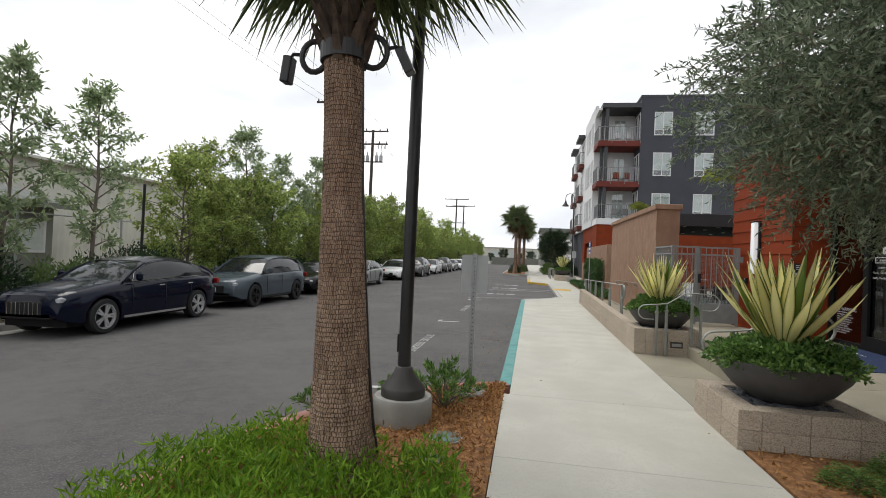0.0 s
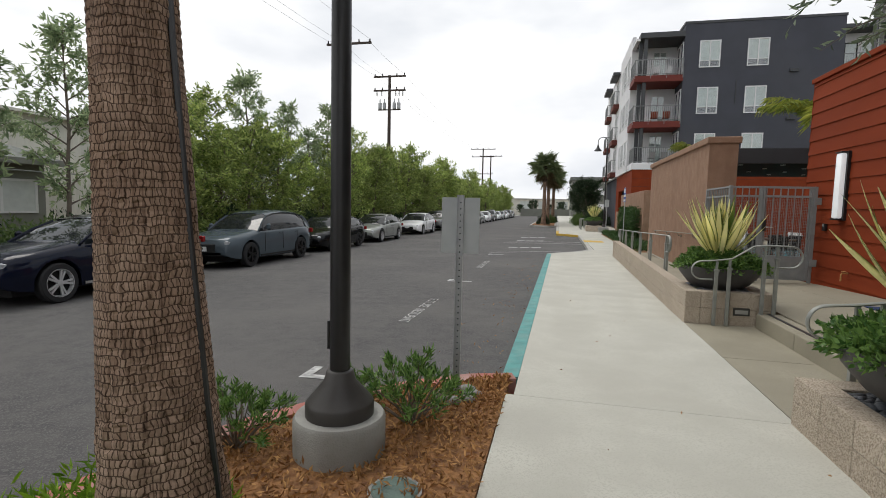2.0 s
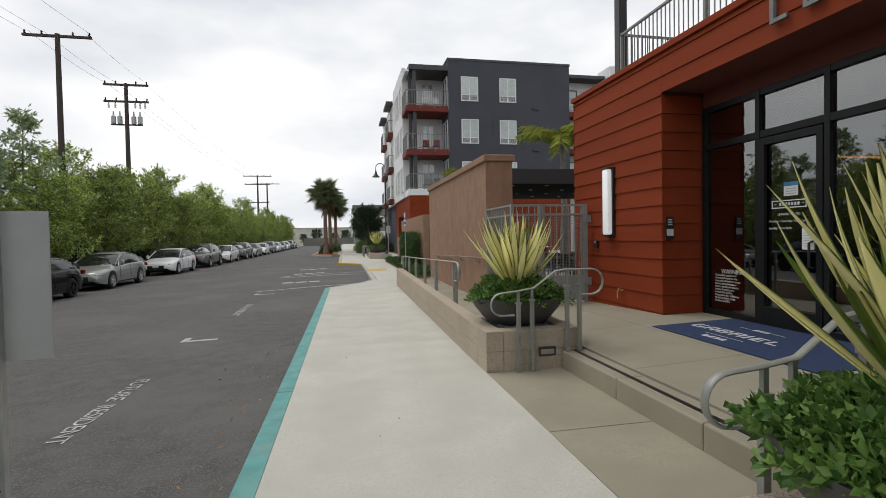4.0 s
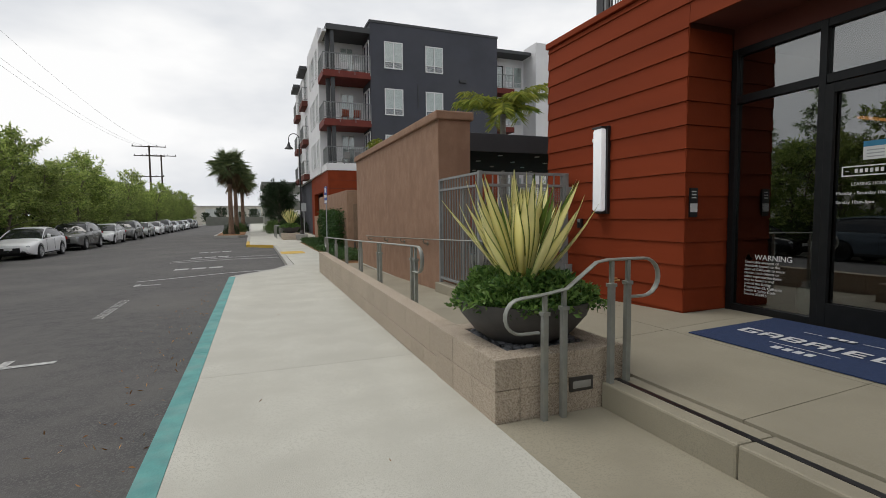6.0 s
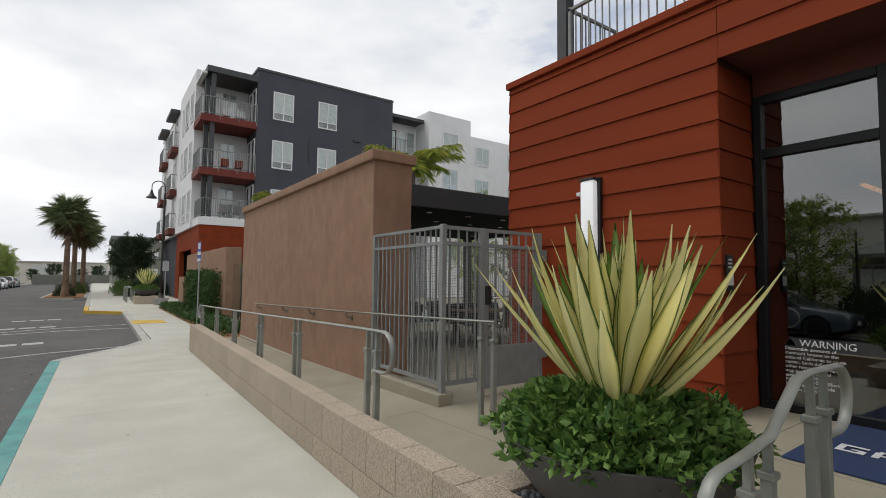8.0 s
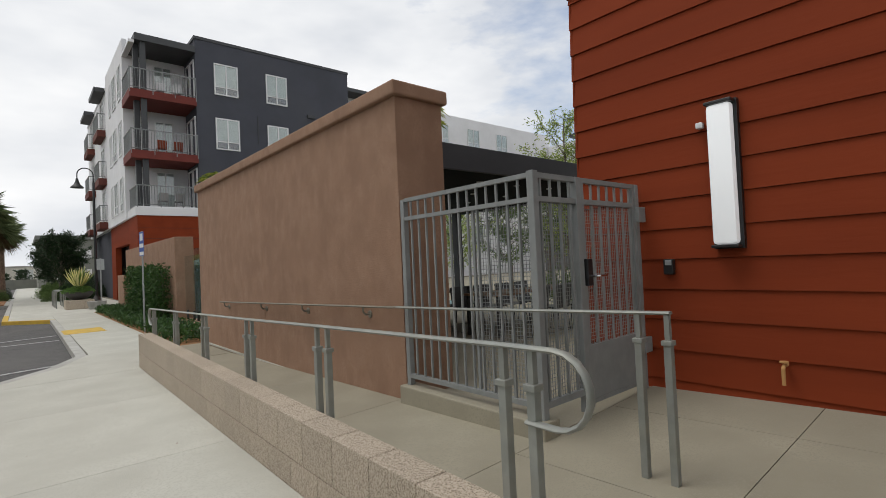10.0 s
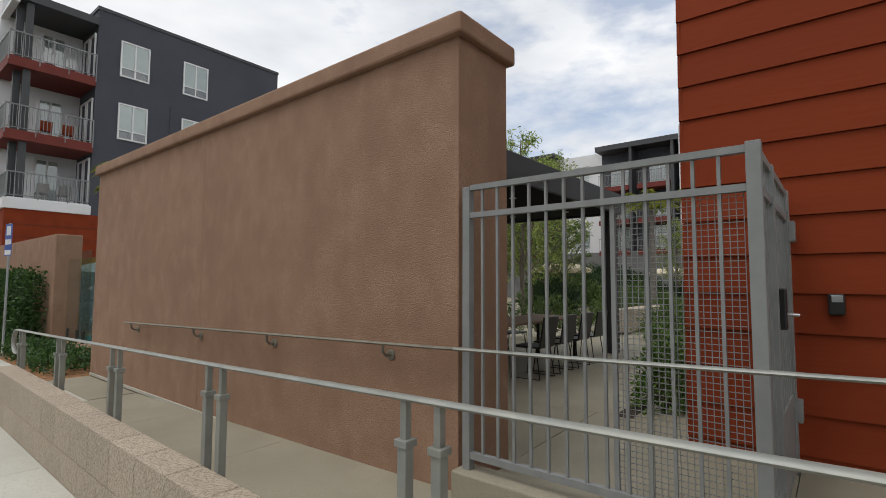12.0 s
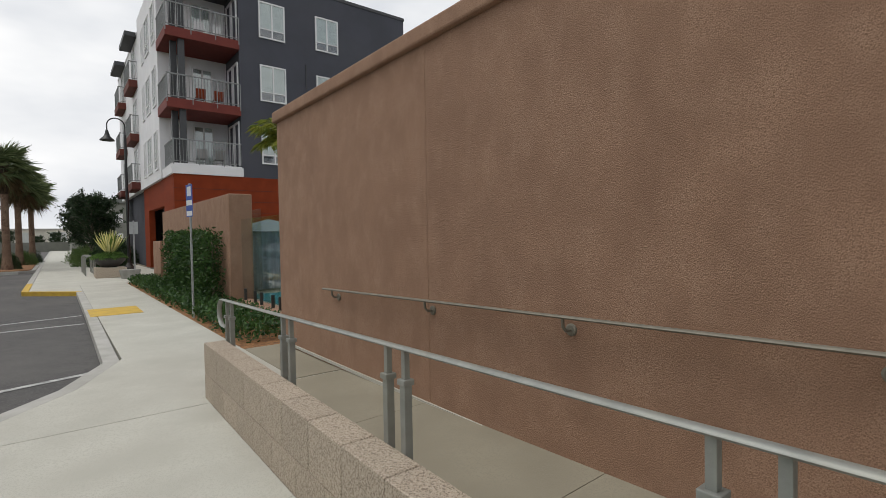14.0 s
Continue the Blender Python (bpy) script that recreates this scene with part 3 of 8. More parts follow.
# ---- low aggregate-block walls ----
def block_wall(name, label, x0, x1, y0, y1, z0, z1, cap=True, along="y", step=0.41):
    """Two courses of ground-face blocks with recessed joints."""
    w = thing(name, label, "low wall", kind="structure")
    part("core", bx(x0 + 0.012, y0 + 0.012, z0, x1 - 0.012, y1 - 0.012, z1 - 0.012), M["mortar"], w)
    zm = z0 + (z1 - z0) * 0.5
    g = 0.0025
    a0, a1 = (y0, y1) if along == "y" else (x0, x1)
    shapes = {}
    for row, (za, zb) in enumerate(((z0, zm), (zm, z1))):
        a = a0
        first = True
        while a < a1 - 0.02:
            b = min(a1, a + (step * 0.5 if (first and row) else step))
            if a1 - b < 0.08:
                b = a1
            first = False
            q = (x0, a + g, za + g, x1, b - g, zb - g if not row else zb) if along == "y" else (a + g, y0, za + g, b - g, y1, zb - g if not row else zb)
            key = (row, round(b - a, 3))
            if key not in shapes:
                bm = bx(0, 0, 0, q[3] - q[0], q[4] - q[1], q[5] - q[2], bevel=0.006)
                shapes[key] = done("block", bm, M["block"])
            ob = new("block", shapes[key])
            ob.location = q[:3]
            ob.parent = w
            a = b
    return w


ramp_wall = block_wall("ramp_wall", "low buff aggregate-block wall beside the ramp", 0, 0.19, 0, 9.3, -0.12, 0.455)
ramp_wall.matrix_basis = pose(1.972, 10.525, 0, 0.42, 0, -0.68)


def planter_box(x0, x1, y0, y1, z1):
    w = thing("planter_wall", "low buff aggregate-block planter wall with dark pebbles", "planter wall", group="entrance planters", kind="")
    t = 0.2
    part("core", bx(x0 + 0.015, y0 + 0.015, -0.05, x1 - 0.015, y1 - 0.015, z1 - 0.10), M["soil"], w)
    for (ax0, ay0, ax1, ay1, along) in ((x0, y0, x0 + t, y1, "y"), (x1 - t, y0, x1, y1, "y"), (x0 + t, y0, x1 - t, y0 + t, "x"), (x0 + t, y1 - t, x1 - t, y1, "x")):
        a, e = (ay0, ay1) if along == "y" else (ax0, ax1)
        n = max(1, round((e - a) / 0.4))
        zm = z1 * 0.5
        for za, zb in ((-0.05, zm), (zm, z1)):
            for i in range(n):
                p, q = a + (e - a) * i / n + 0.0025, a + (e - a) * (i + 1) / n - 0.0025
                c = (ax0, p, za + 0.0025, ax1, q, zb) if along == "y" else (p, ay0, za + 0.0025, q, ay1, zb)
                part("block", bx(*c, bevel=0.006), M["block"], w)
    return w


P1 = planter_box(1.92, 3.10, 4.80, 5.945, 0.36)
P2 = planter_box(1.965, 3.10, 9.345, 10.52, 0.455)
step_light = thing("step_light", "recessed bronze step light in the planter wall", "step light")
part("bezel", bx(2.58, 9.333, 0.145, 2.79, 9.35, 0.255, bevel=0.006), M["bronze"], step_light)
part("lens", bx(2.605, 9.328, 0.17, 2.765, 9.34, 0.225, bevel=0.003), M["lampcon"], step_light, "dull frosted lens")

# ---- brown stucco wall ----
sw = thing("wall_stucco", "brown stucco wall with projecting cap and control joint", "wall", kind="structure")
bm = B()
prism(bm, [(3.52, 14.507), (3.52, 18.13), (3.525, 18.135), (3.52, 18.14), (3.52, 21.7), (4.13, 21.7), (4.13, 14.507)], 0.0, 3.15)
part("body", bm, M["stucco"], sw)
part("cap", bx(3.465, 14.452, 3.15, 4.185, 21.755, 3.30, bevel=0.022), M["stucco"], sw)
part("weep_screed", bx(3.505, 14.5, 0.02, 4.0, 21.68, 0.055), M["walk"], sw, "pale strip of mortar along the base")

# ---- low wall, hedge side and pool fence ----
lw = thing("wall_low", "lower brown stucco wall behind the hedge", "wall", kind="structure")
part("body", bx(4.0, 26.1, -0.05, 4.5, 34.6, 2.52, bevel=0.02), M["stucco"], lw)
part("pier", bx(3.9, 34.6, -0.05, 4.5, 36.2, 1.5, bevel=0.02), M["stucco"], lw)
part("pool_curb", bx(4.05, 21.76, -0.05, 4.45, 26.09, 0.175, bevel=0.015), M["stucco"], lw)

# ---- red leasing building ----
red = thing("wall_red", "rust red lap-sided leasing building", "building", kind="structure")
ZT = 4.28
part("core", bx(5.125, 10.675, 0.0, 5.9, 13.475, ZT - 0.06), M["redback"], red)
part("core", bx(5.9, 11.4, 0.0, 7.2, 13.475, ZT - 0.06), M["redback"], red)
part("fascia_core", bx(5.125, -6, 3.64, 5.9, 10.675, ZT - 0.06), M["redback"], red)
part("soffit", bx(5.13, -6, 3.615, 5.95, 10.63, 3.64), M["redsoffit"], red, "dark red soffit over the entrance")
H = 0.2717


def lap_board(x0, y0, z0, x1, y1, h, normal):
    """One lap board: its lower edge stands proud of the board below."""
    bm = B()
    t0, t1 = 0.024, 0.006
    if normal == "-x":
        prof = [(0, 0), (-t0, 0), (-t1, h - 0.004), (0, h - 0.004)]
        a = [bm.verts.new((x0 + px, y0, z0 + pz)) for px, pz in prof]
        b = [bm.verts.new((x0 + px, y1, z0 + pz)) for px, pz in prof]
    else:
        prof = [(0, 0), (-t0, 0), (-t1, h - 0.004), (0, h - 0.004)]
        sg = 1 if normal == "-y" else -1
        a = [bm.verts.new((x0, y0 + sg * py, z0 + pz)) for py, pz in prof]
        b = [bm.verts.new((x1, y0 + sg * py, z0 + pz)) for py, pz in prof]
    for i in range(4):
        j = (i + 1) % 4
        bm.faces.new((a[i], a[j], b[j], b[i]))
    bm.faces.new(a[::-1])
    bm.faces.new(b)
    return bm


for i in range(16):
    za = max(0.04 + i * H, 0.21)
    hb_ = min(0.04 + (i + 1) * H, ZT - 0.09) - za
    part("board", lap_board(5.125, 10.655, za, 5.125, 13.5, hb_, "-x"), M["red"], red)
    if za + hb_ < 3.65:
        part("board", lap_board(5.105, 10.675, za, 5.80, 10.675, hb_, "-y"), M["red"], red)
    part("board", lap_board(5.105, 13.475, za, 7.2, 13.475, hb_, "+y"), M["red"], red)
    if za > 3.5:
        zf = max(za, 3.607)
        part("board", lap_board(5.125, -6, zf, 5.125, 10.65, za + hb_ - zf, "-x"), M["red"], red)
part("coping", bx(5.07, -6, ZT - 0.09, 5.9, 13.53, ZT, bevel=0.008), M["red"], red)
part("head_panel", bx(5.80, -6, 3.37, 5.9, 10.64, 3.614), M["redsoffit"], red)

# glazed entrance front
GX = 5.82
front = thing("window_entrance", "black-framed full-height glazed entrance front", "shop front", kind="structure")
FZ = 0.29
MULL = [10.60, 9.63, 8.68, 7.2, 5.6, 4.0, 2.4]
for y in MULL:
    part("mullion", bx(GX - 0.05, y - 0.035, FZ, GX + 0.06, y + 0.035, 3.368, bevel=0.004), M["frame"], front)
for za, zb in ((FZ - 0.02, FZ + 0.09), (2.74, 2.83), (3.29, 3.37)):
    for ya, yb in zip(MULL[1:], MULL):
        part("rail", bx(GX - 0.045, ya + 0.036, za, GX + 0.055, yb - 0.036, zb, bevel=0.004), M["frame"], front)
for ya, yb in zip(MULL[1:], MULL):
    for za, zb in ((FZ + 0.09, 2.74), (2.83, 3.29)):
        pn = part("pane", bx(GX, ya + 0.036, za, GX + 0.008, yb - 0.036, zb), M["glass"], front)
        pn.visible_shadow = False
door = part("door_leaf", bx(GX - 0.06, 8.72, FZ + 0.012, GX - 0.012, 8.80, 2.725, bevel=0.004), M["frame"], front, "black glazed entrance door")
part("stile", bx(GX - 0.06, 9.51, FZ + 0.012, GX - 0.012, 9.592, 2.725, bevel=0.004), M["frame"], door)
part("door_rail", bx(GX - 0.058, 8.80, 2.635, GX - 0.014, 9.51, 2.723), M["frame"], door)
part("door_rail", bx(GX - 0.058, 8.80, FZ + 0.014, GX - 0.014, 9.51, FZ + 0.26), M["frame"], door)
part("door_handle", tube(B(), [(GX - 0.06, 8.83, 1.08), (GX - 0.12, 8.83, 1.1), (GX - 0.12, 8.83, 1.38), (GX - 0.06, 8.83, 1.4)], 0.014), M["black"], door, "black pull handle")


def on_glass(y, z, dx=0.0):
    return pose(GX - 0.004 + dx, y, z, 90, 0, -90)


warn = thing("warning_decal", "white warning lettering on the window", "decal")
writing("heading", "WARNING", 0.088, M["decal"], on_glass(10.31, 0.95), warn, 0.0008, side="LEFT")
bm = B()
v = [bm.verts.new((GX - 0.004, 10.385 + a, b)) for a, b in ((0.045, 0.92), (-0.045, 0.92), (0, 0.99))]
bm.faces.new(v)
bmesh.ops.solidify(bm, geom=list(bm.faces), thickness=0.0015)
part("triangle", bm, M["decal"], warn)
WARN = ("Detectable amounts of", "chemicals known to the", "state of California to cause", "cancer, birth defects or", "other reproductive harm",
        "may be found in and", "around this facility.", "Proposition 65, California", "Health & Safety Code", "Section 25249.5")
for i, words in enumerate(WARN):
    tagged(writing("text_line", words, 0.043, M["decal"], on_glass(10.43, 0.895 - i * 0.0415), warn, 0.0008, side="LEFT"), kind="stuff")
hours = thing("opening_hours_decal", "white opening hours lettering and name plate on the door", "decal")
for q in ((8.964, 1.806, 9.447, 1.818), (8.964, 1.893, 9.447, 1.905), (8.964, 1.818, 8.976, 1.893), (9.435, 1.818, 9.447, 1.893)):
    part("border", bx(GX - 0.005, q[0], q[1], GX - 0.0035, q[2], q[3]), M["decal"], hours)
for y0, y1 in ((9.385, 9.415), (8.995, 9.025)):
    part("dash", bx(GX - 0.005, y0, 1.852, GX - 0.0035, y1, 1.858), M["decal"], hours)
for i in range(7):
    part("bar", bx(GX - 0.005, 9.31 - i * 0.042, 1.838, GX - 0.0035, 9.335 - i * 0.042, 1.874), M["decal"], hours)
for words, y, z, size, side in (("LEASING HOURS", 9.203, 1.73, 0.042, "CENTER"), ("Monday - Saturday 10am-6pm", 9.489, 1.645, 0.044, "LEFT"), ("Sunday 10am-5pm", 9.489, 1.558, 0.044, "LEFT")):
    tagged(writing("text_line", words, size, M["decal"], on_glass(y, z), hours, 0.0008, side=side), kind="stuff")
notice = thing("paper_notice", "white paper notice with blue heading taped on the glass", "notice", group="notices")
part("sheet", bx(GX - 0.008, 9.076, 1.954, GX - 0.004, 9.269, 2.125), M["paper"], notice)
part("heading_band", bx(GX - 0.0095, 9.076, 2.075, GX - 0.008, 9.269, 2.125), M["bluepaper"], notice)
for i in range(3):
    part("bar", bx(GX - 0.0095, 9.1, 1.975 + i * 0.03, GX - 0.008, 9.24, 1.985 + i * 0.03), M["signback"], notice)
notice = thing("paper_notice", "white paper notice with small print on the door", "notice", group="notices")
part("sheet", bx(GX - 0.068, 8.812, 1.30, GX - 0.064, 8.965, 1.55), M["paper"], notice)
for i in range(6):
    part("bar", bx(GX - 0.0695, 8.83, 1.34 + i * 0.03, GX - 0.068, 8.94, 1.347 + i * 0.03), M["signback"], notice)

# inside of the office, its walls and ceiling coloured near black for the dimness
room = thing("room_leasing", "leasing office interior with its dimness put into dark wall colour", "room", kind="structure")
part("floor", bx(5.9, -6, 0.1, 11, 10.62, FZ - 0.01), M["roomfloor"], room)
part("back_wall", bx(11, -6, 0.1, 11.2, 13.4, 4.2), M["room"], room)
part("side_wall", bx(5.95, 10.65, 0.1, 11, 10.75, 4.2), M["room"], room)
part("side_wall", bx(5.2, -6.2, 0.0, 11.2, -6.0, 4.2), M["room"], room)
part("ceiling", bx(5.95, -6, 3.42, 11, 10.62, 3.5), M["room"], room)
# rear wall takes the same shade-darkened red as the board gaps
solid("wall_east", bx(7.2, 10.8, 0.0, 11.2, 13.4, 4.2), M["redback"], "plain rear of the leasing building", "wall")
for y in (10.2, 7.2):
    tubel = thing("ceiling_light", "warm linear pendant light inside the office", "lamp", group="office lights")
    part("housing", bx(7.4, y - 0.03, 2.635, 9.6, y + 0.03, 2.685), M["black"], tubel)
    part("tube", bx(7.42, y - 0.025, 2.61, 9.58, y + 0.025, 2.635), M["glow"], tubel, "warm glowing tube")
    for x in (7.8, 9.2):
        part("cord", bx(x - 0.004, y - 0.004, 2.685, x + 0.004, y + 0.004, 3.42), M["black"], tubel)
desk = thing("reception_counter", "pale reception counter inside the office", "counter")
part("front", bx(8.0, 7.0, FZ - 0.01, 8.1, 9.8, 1.2, bevel=0.01), M["kerb"], desk)
part("top", bx(7.95, 6.95, 1.2, 8.6, 9.85, 1.25, bevel=0.01), M["vinyl"], desk)
part("end_panel", bx(8.1, 9.7, FZ - 0.01, 8.55, 9.8, 1.199), M["kerb"], desk)
pot = thing("floor_vase", "white glazed floor vase behind the glass", "vase")
part("body", lathe(B(), [(0.06, 0), (0.13, 0.12), (0.12, 0.3), (0.07, 0.36), (0.08, 0.40), (0.06, 0.40), (0.05, 0.3)], 24, (6.3, 10.0, FZ - 0.01)), M["vinyl"], pot, smooth=True)

# deck and set-back upper storey above the offices
solid("roof_deck", bx(5.9, -6, 4.21, 16, 13.47, 4.25), M["kerb"], "roof deck over the leasing office", "deck")
upper = thing("wall_upper", "white stucco upper storeys set back over the deck", "building", kind="structure")
part("body", bx(7.8, -8, 4.25, 20, 9.2, 10.4), M["white"], upper)
part("parapet", bx(7.7, -8.1, 10.4, 20.1, 9.3, 10.6), M["trimdark"], upper)
dr = thing("deck_railing", "grey steel picket railing on the roof deck", "railing")
part("top_rail", bx(5.955, -6, 5.47, 6.005, 13.15, 5.51), M["steel"], dr)
part("bottom_rail", bx(5.96, -6, 4.36, 6.0, 13.15, 4.39), M["steel"], dr)
picket = done("picket", bx(-0.008, -0.008, 4.39, 0.008, 0.008, 5.47), M["steel"])
for i in range(160):
    ob = new("picket", picket)
    ob.location, ob.parent = (5.98, 13.03 - i * 0.115, 0), dr
for y in (13.13, 10.8, 8.5, 6.2, 3.9):
    part("post", bx(5.955, y - 0.022, 4.25, 6.005, y + 0.022, 5.53), M["steel"], dr)
part("top_rail", bx(6.005, 13.11, 5.47, 7.7, 13.15, 5.51), M["steel"], dr)
part("bottom_rail", bx(6.005, 13.115, 4.36, 7.7, 13.145, 4.39), M["steel"], dr)
for i in range(14):
    ob = new("picket", picket)
    ob.location, ob.parent = (6.1 + i * 0.115, 13.13, 0), dr
dpost = thing("deck_post", "tall dark steel column on the roof deck", "column")
part("shaft", bx(5.97, 13.2, 4.25, 6.15, 13.38, 8.2, bevel=0.01), M["trimdark"], dpost)
part("base_plate", bx(5.93, 13.16, 4.25, 6.19, 13.42, 4.275), M["trimdark"], dpost)
solid("deck_canopy", bx(5.8, 6.0, 8.2, 9.5, 13.45, 8.4, bevel=0.01), M["trimdark"], "dark steel canopy over the roof deck", "canopy", kind="")
for y in (12.35, 11.65):
    ch = thing("deck_chair", "dark sling deck chair leaning back by the railing", "chair", group="deck chairs", at=(6.6, y, 4.25), rz=0)
    bm = B()
    box(bm, -0.25, -0.25, 0.40, 0.3, 0.25, 0.44)
    part("seat", bm, M["black"], ch)
    bm = B()
    box(bm, -0.02, -0.27, 0.0, 0.02, 0.27, 0.8)
    bm.transform(pose(0.28, 0, 0.42, 0, 22, 0))
    part("backrest", bm, M["black"], ch)
    for sx, sy in ((-0.22, -0.22), (-0.22, 0.22), (0.27, -0.22), (0.27, 0.22)):
        part("leg", bx(sx - 0.015, sy - 0.015, 0, sx + 0.015, sy + 0.015, 0.4), M["black"], ch)
sign = thing("fascia_lettering", "grey metal letters mounted on the red fascia", "sign")
for ch_, y in (("L", 8.62), ("E", 8.22), ("A", 7.78), ("S", 7.36), ("I", 7.06), ("N", 6.72), ("G", 6.26)):
    writing("letter", ch_, 0.52, M["letter"], pose(5.06, y, 3.93, 90, 0, -90), sign, 0.02)

# wall lamp, key pad, notice, hose bib
wl = thing("wall_lamp", "tall white opal wall light in a black frame", "wall lamp")
bm = B()
box(bm, 4.965, 11.965, 1.505, 5.06, 12.155, 2.655, bevel=0.03)
part("diffuser", bm, M["litdiffuser"], wl, "white opal diffuser", smooth=True)
part("end_cap", bx(4.958, 11.957, 1.478, 5.10, 12.163, 1.504, bevel=0.006), M["black"], wl)
part("end_cap", bx(4.958, 11.957, 2.656, 5.10, 12.163, 2.682, bevel=0.006), M["black"], wl)
part("back_plate", bx(5.06, 11.945, 1.47, 5.108, 12.175, 2.69), M["black"], wl)
part("sensor", bx(5.04, 12.21, 2.5, 5.10, 12.265, 2.55, bevel=0.008), M["vinyl"], wl, "small white light sensor")
kp = thing("key_reader", "black key card reader on the red wall", "card reader")
part("body", bx(5.05, 12.525, 1.26, 5.105, 12.615, 1.40, bevel=0.012), M["black"], kp)
part("face", bx(5.044, 12.535, 1.345, 5.05, 12.595, 1.39, bevel=0.003), M["galv"], kp)
wn = thing("wall_notice", "small black and white notice on the corner board", "notice")
part("plate", bx(5.16, 10.635, 1.42, 5.28, 10.652, 1.76), M["black"], wn)
part("label", bx(5.165, 10.632, 1.48, 5.275, 10.636, 1.58), M["paper"], wn)
for i in range(3):
    part("bar", bx(5.185, 10.632, 1.64 + i * 0.035, 5.255, 10.636, 1.655 + i * 0.035), M["paper"], wn)
hb = thing("hose_bib", "copper hose tap low on the red wall", "tap")
part("pipe", tube(B(), [(5.1, 11.72, 0.56), (5.02, 11.72, 0.56), (5.0, 11.72, 0.54), (5.0, 11.72, 0.42)], 0.014), M["chip"], hb)
part("wheel", lathe(B(), [(0.03, 0), (0.03, 0.01)], 12, (5.03, 11.72, 0.585)), M["chip"], hb)
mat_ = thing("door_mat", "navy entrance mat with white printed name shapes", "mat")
bm = B()
xs = (4.46, 5.72)
vs = [bm.verts.new((x, y, terrace_z(x, y) + 0.006)) for x, y in ((xs[0], 7.6), (xs[1], 7.6), (xs[1], 9.98), (xs[0], 9.98))]
f = bm.faces.new(vs)
g = bmesh.ops.extrude_face_region(bm, geom=[f])
for v in g["geom"]:
    if isinstance(v, bmesh.types.BMVert):
        v.co.z += 0.008
part("carpet", bm, M["mat"], mat_)


def mat_mark(bm, u0, u1, w0, w1):
    """A flat mark on the mat: u along the reading line, w upwards."""
    pts = [(4.985 + w, 9.80 - u) for u, w in ((u0, w0), (u1, w0), (u1, w1), (u0, w1))]
    lo = [bm.verts.new((x, y, terrace_z(x, y) + 0.0135)) for x, y in pts]
    hi = [bm.verts.new((v.co.x, v.co.y, v.co.z + 0.002)) for v in lo]
    bm.faces.new(hi)
    for i in range(4):
        j = (i + 1) % 4
        bm.faces.new((lo[i], lo[j], hi[j], hi[i]))


GL = {0: ((0, 0.2, 0, 0.045), (0, 0.05, 0.045, 0.2), (0, 0.2, 0.2, 0.245), (0.15, 0.2, 0.045, 0.12), (0.1, 0.15, 0.09, 0.12)),
      1: ((0, 0.05, 0, 0.2), (0.15, 0.2, 0, 0.2), (0.02, 0.18, 0.2, 0.245), (0.05, 0.15, 0.08, 0.115)),
      2: ((0, 0.05, 0, 0.245), (0.05, 0.18, 0, 0.04), (0.05, 0.18, 0.1, 0.14), (0.05, 0.18, 0.205, 0.245), (0.15, 0.2, 0.04, 0.1), (0.15, 0.2, 0.14, 0.205)),
      3: ((0, 0.05, 0, 0.245), (0.05, 0.18, 0.1, 0.14), (0.05, 0.18, 0.205, 0.245), (0.15, 0.2, 0, 0.1), (0.15, 0.2, 0.14, 0.205)),
      4: ((0, 0.05, 0, 0.245),), 5: ((0, 0.05, 0, 0.245), (0.05, 0.18, 0, 0.04), (0.05, 0.16, 0.1, 0.14), (0.05, 0.18, 0.205, 0.245)),
      6: ((0, 0.05, 0, 0.245), (0.05, 0.18, 0, 0.04))}
u = 0.0
for k in range(7):
    bm = B()
    for a, b_, c, d in GL[k]:
        mat_mark(bm, u + a * 0.84, u + b_ * 0.84, c * 0.66 - 0.08, d * 0.66 - 0.08)
    part("printed_mark", bm, M["matpaint"], mat_)
    u += 0.208 if k != 4 else 0.1
for (a, b_, c, d) in ((0.60, 0.66, 0.30, 0.37), (0.68, 0.74, 0.30, 0.37), (0.76, 0.81, 0.30, 0.37), (0.38, 0.54, 0.33, 0.338), (0.87, 1.03, 0.33, 0.338), (0.53, 0.6, -0.36, -0.28), (0.63, 0.69, -0.36, -0.28), (0.72, 0.78, -0.36, -0.28), (0.81, 0.87, -0.36, -0.28), (0.42, 1.0, -0.21, -0.202)):
    bm = B()
    mat_mark(bm, a, b_, c, d)
    part("printed_mark", bm, M["matpaint"], mat_)


# ---- rails and gate ----
def flat_rail(pts, r=0.024):
    return tube(B(), pts, r, 10, squash=(1.0, 0.48))


def rail_post(parent, x, y, z0, z1, collar):
    p = part("post", bx(x - 0.021, y - 0.021, z0, x + 0.021, y + 0.021, collar, bevel=0.003), M["railsteel"], parent)
    part("upper_post", bx(x - 0.014, y - 0.014, collar, x + 0.014, y + 0.014, z1), M["railsteel"], p)
    part("collar", bx(x - 0.03, y - 0.03, collar - 0.014, x + 0.03, y + 0.03, collar + 0.014, bevel=0.004), M["railsteel"], p)
    return p


def arc(c, r, a0, a1, n, plane):
    out = []
    for i in range(n + 1):
        a = radians(a0 + (a1 - a0) * i / n)
        u, w = r * math.cos(a), r * math.sin(a)
        out.append((c[0], c[1] + u, c[2] + w) if plane == "yz" else (c[0] + u, c[1], c[2] + w))
    return out


def rail_x(y):
    return 2.18 + 0.0118 * (y - 11)


def ramp_rail_z(y):
    return float(np.interp(y, (11.6, 11.9, 13.7, 15.2, 16.7, 18.1, 20.0), (1.113, 1.11, 1.063, 1.02, 0.985, 0.951, 0.907)))


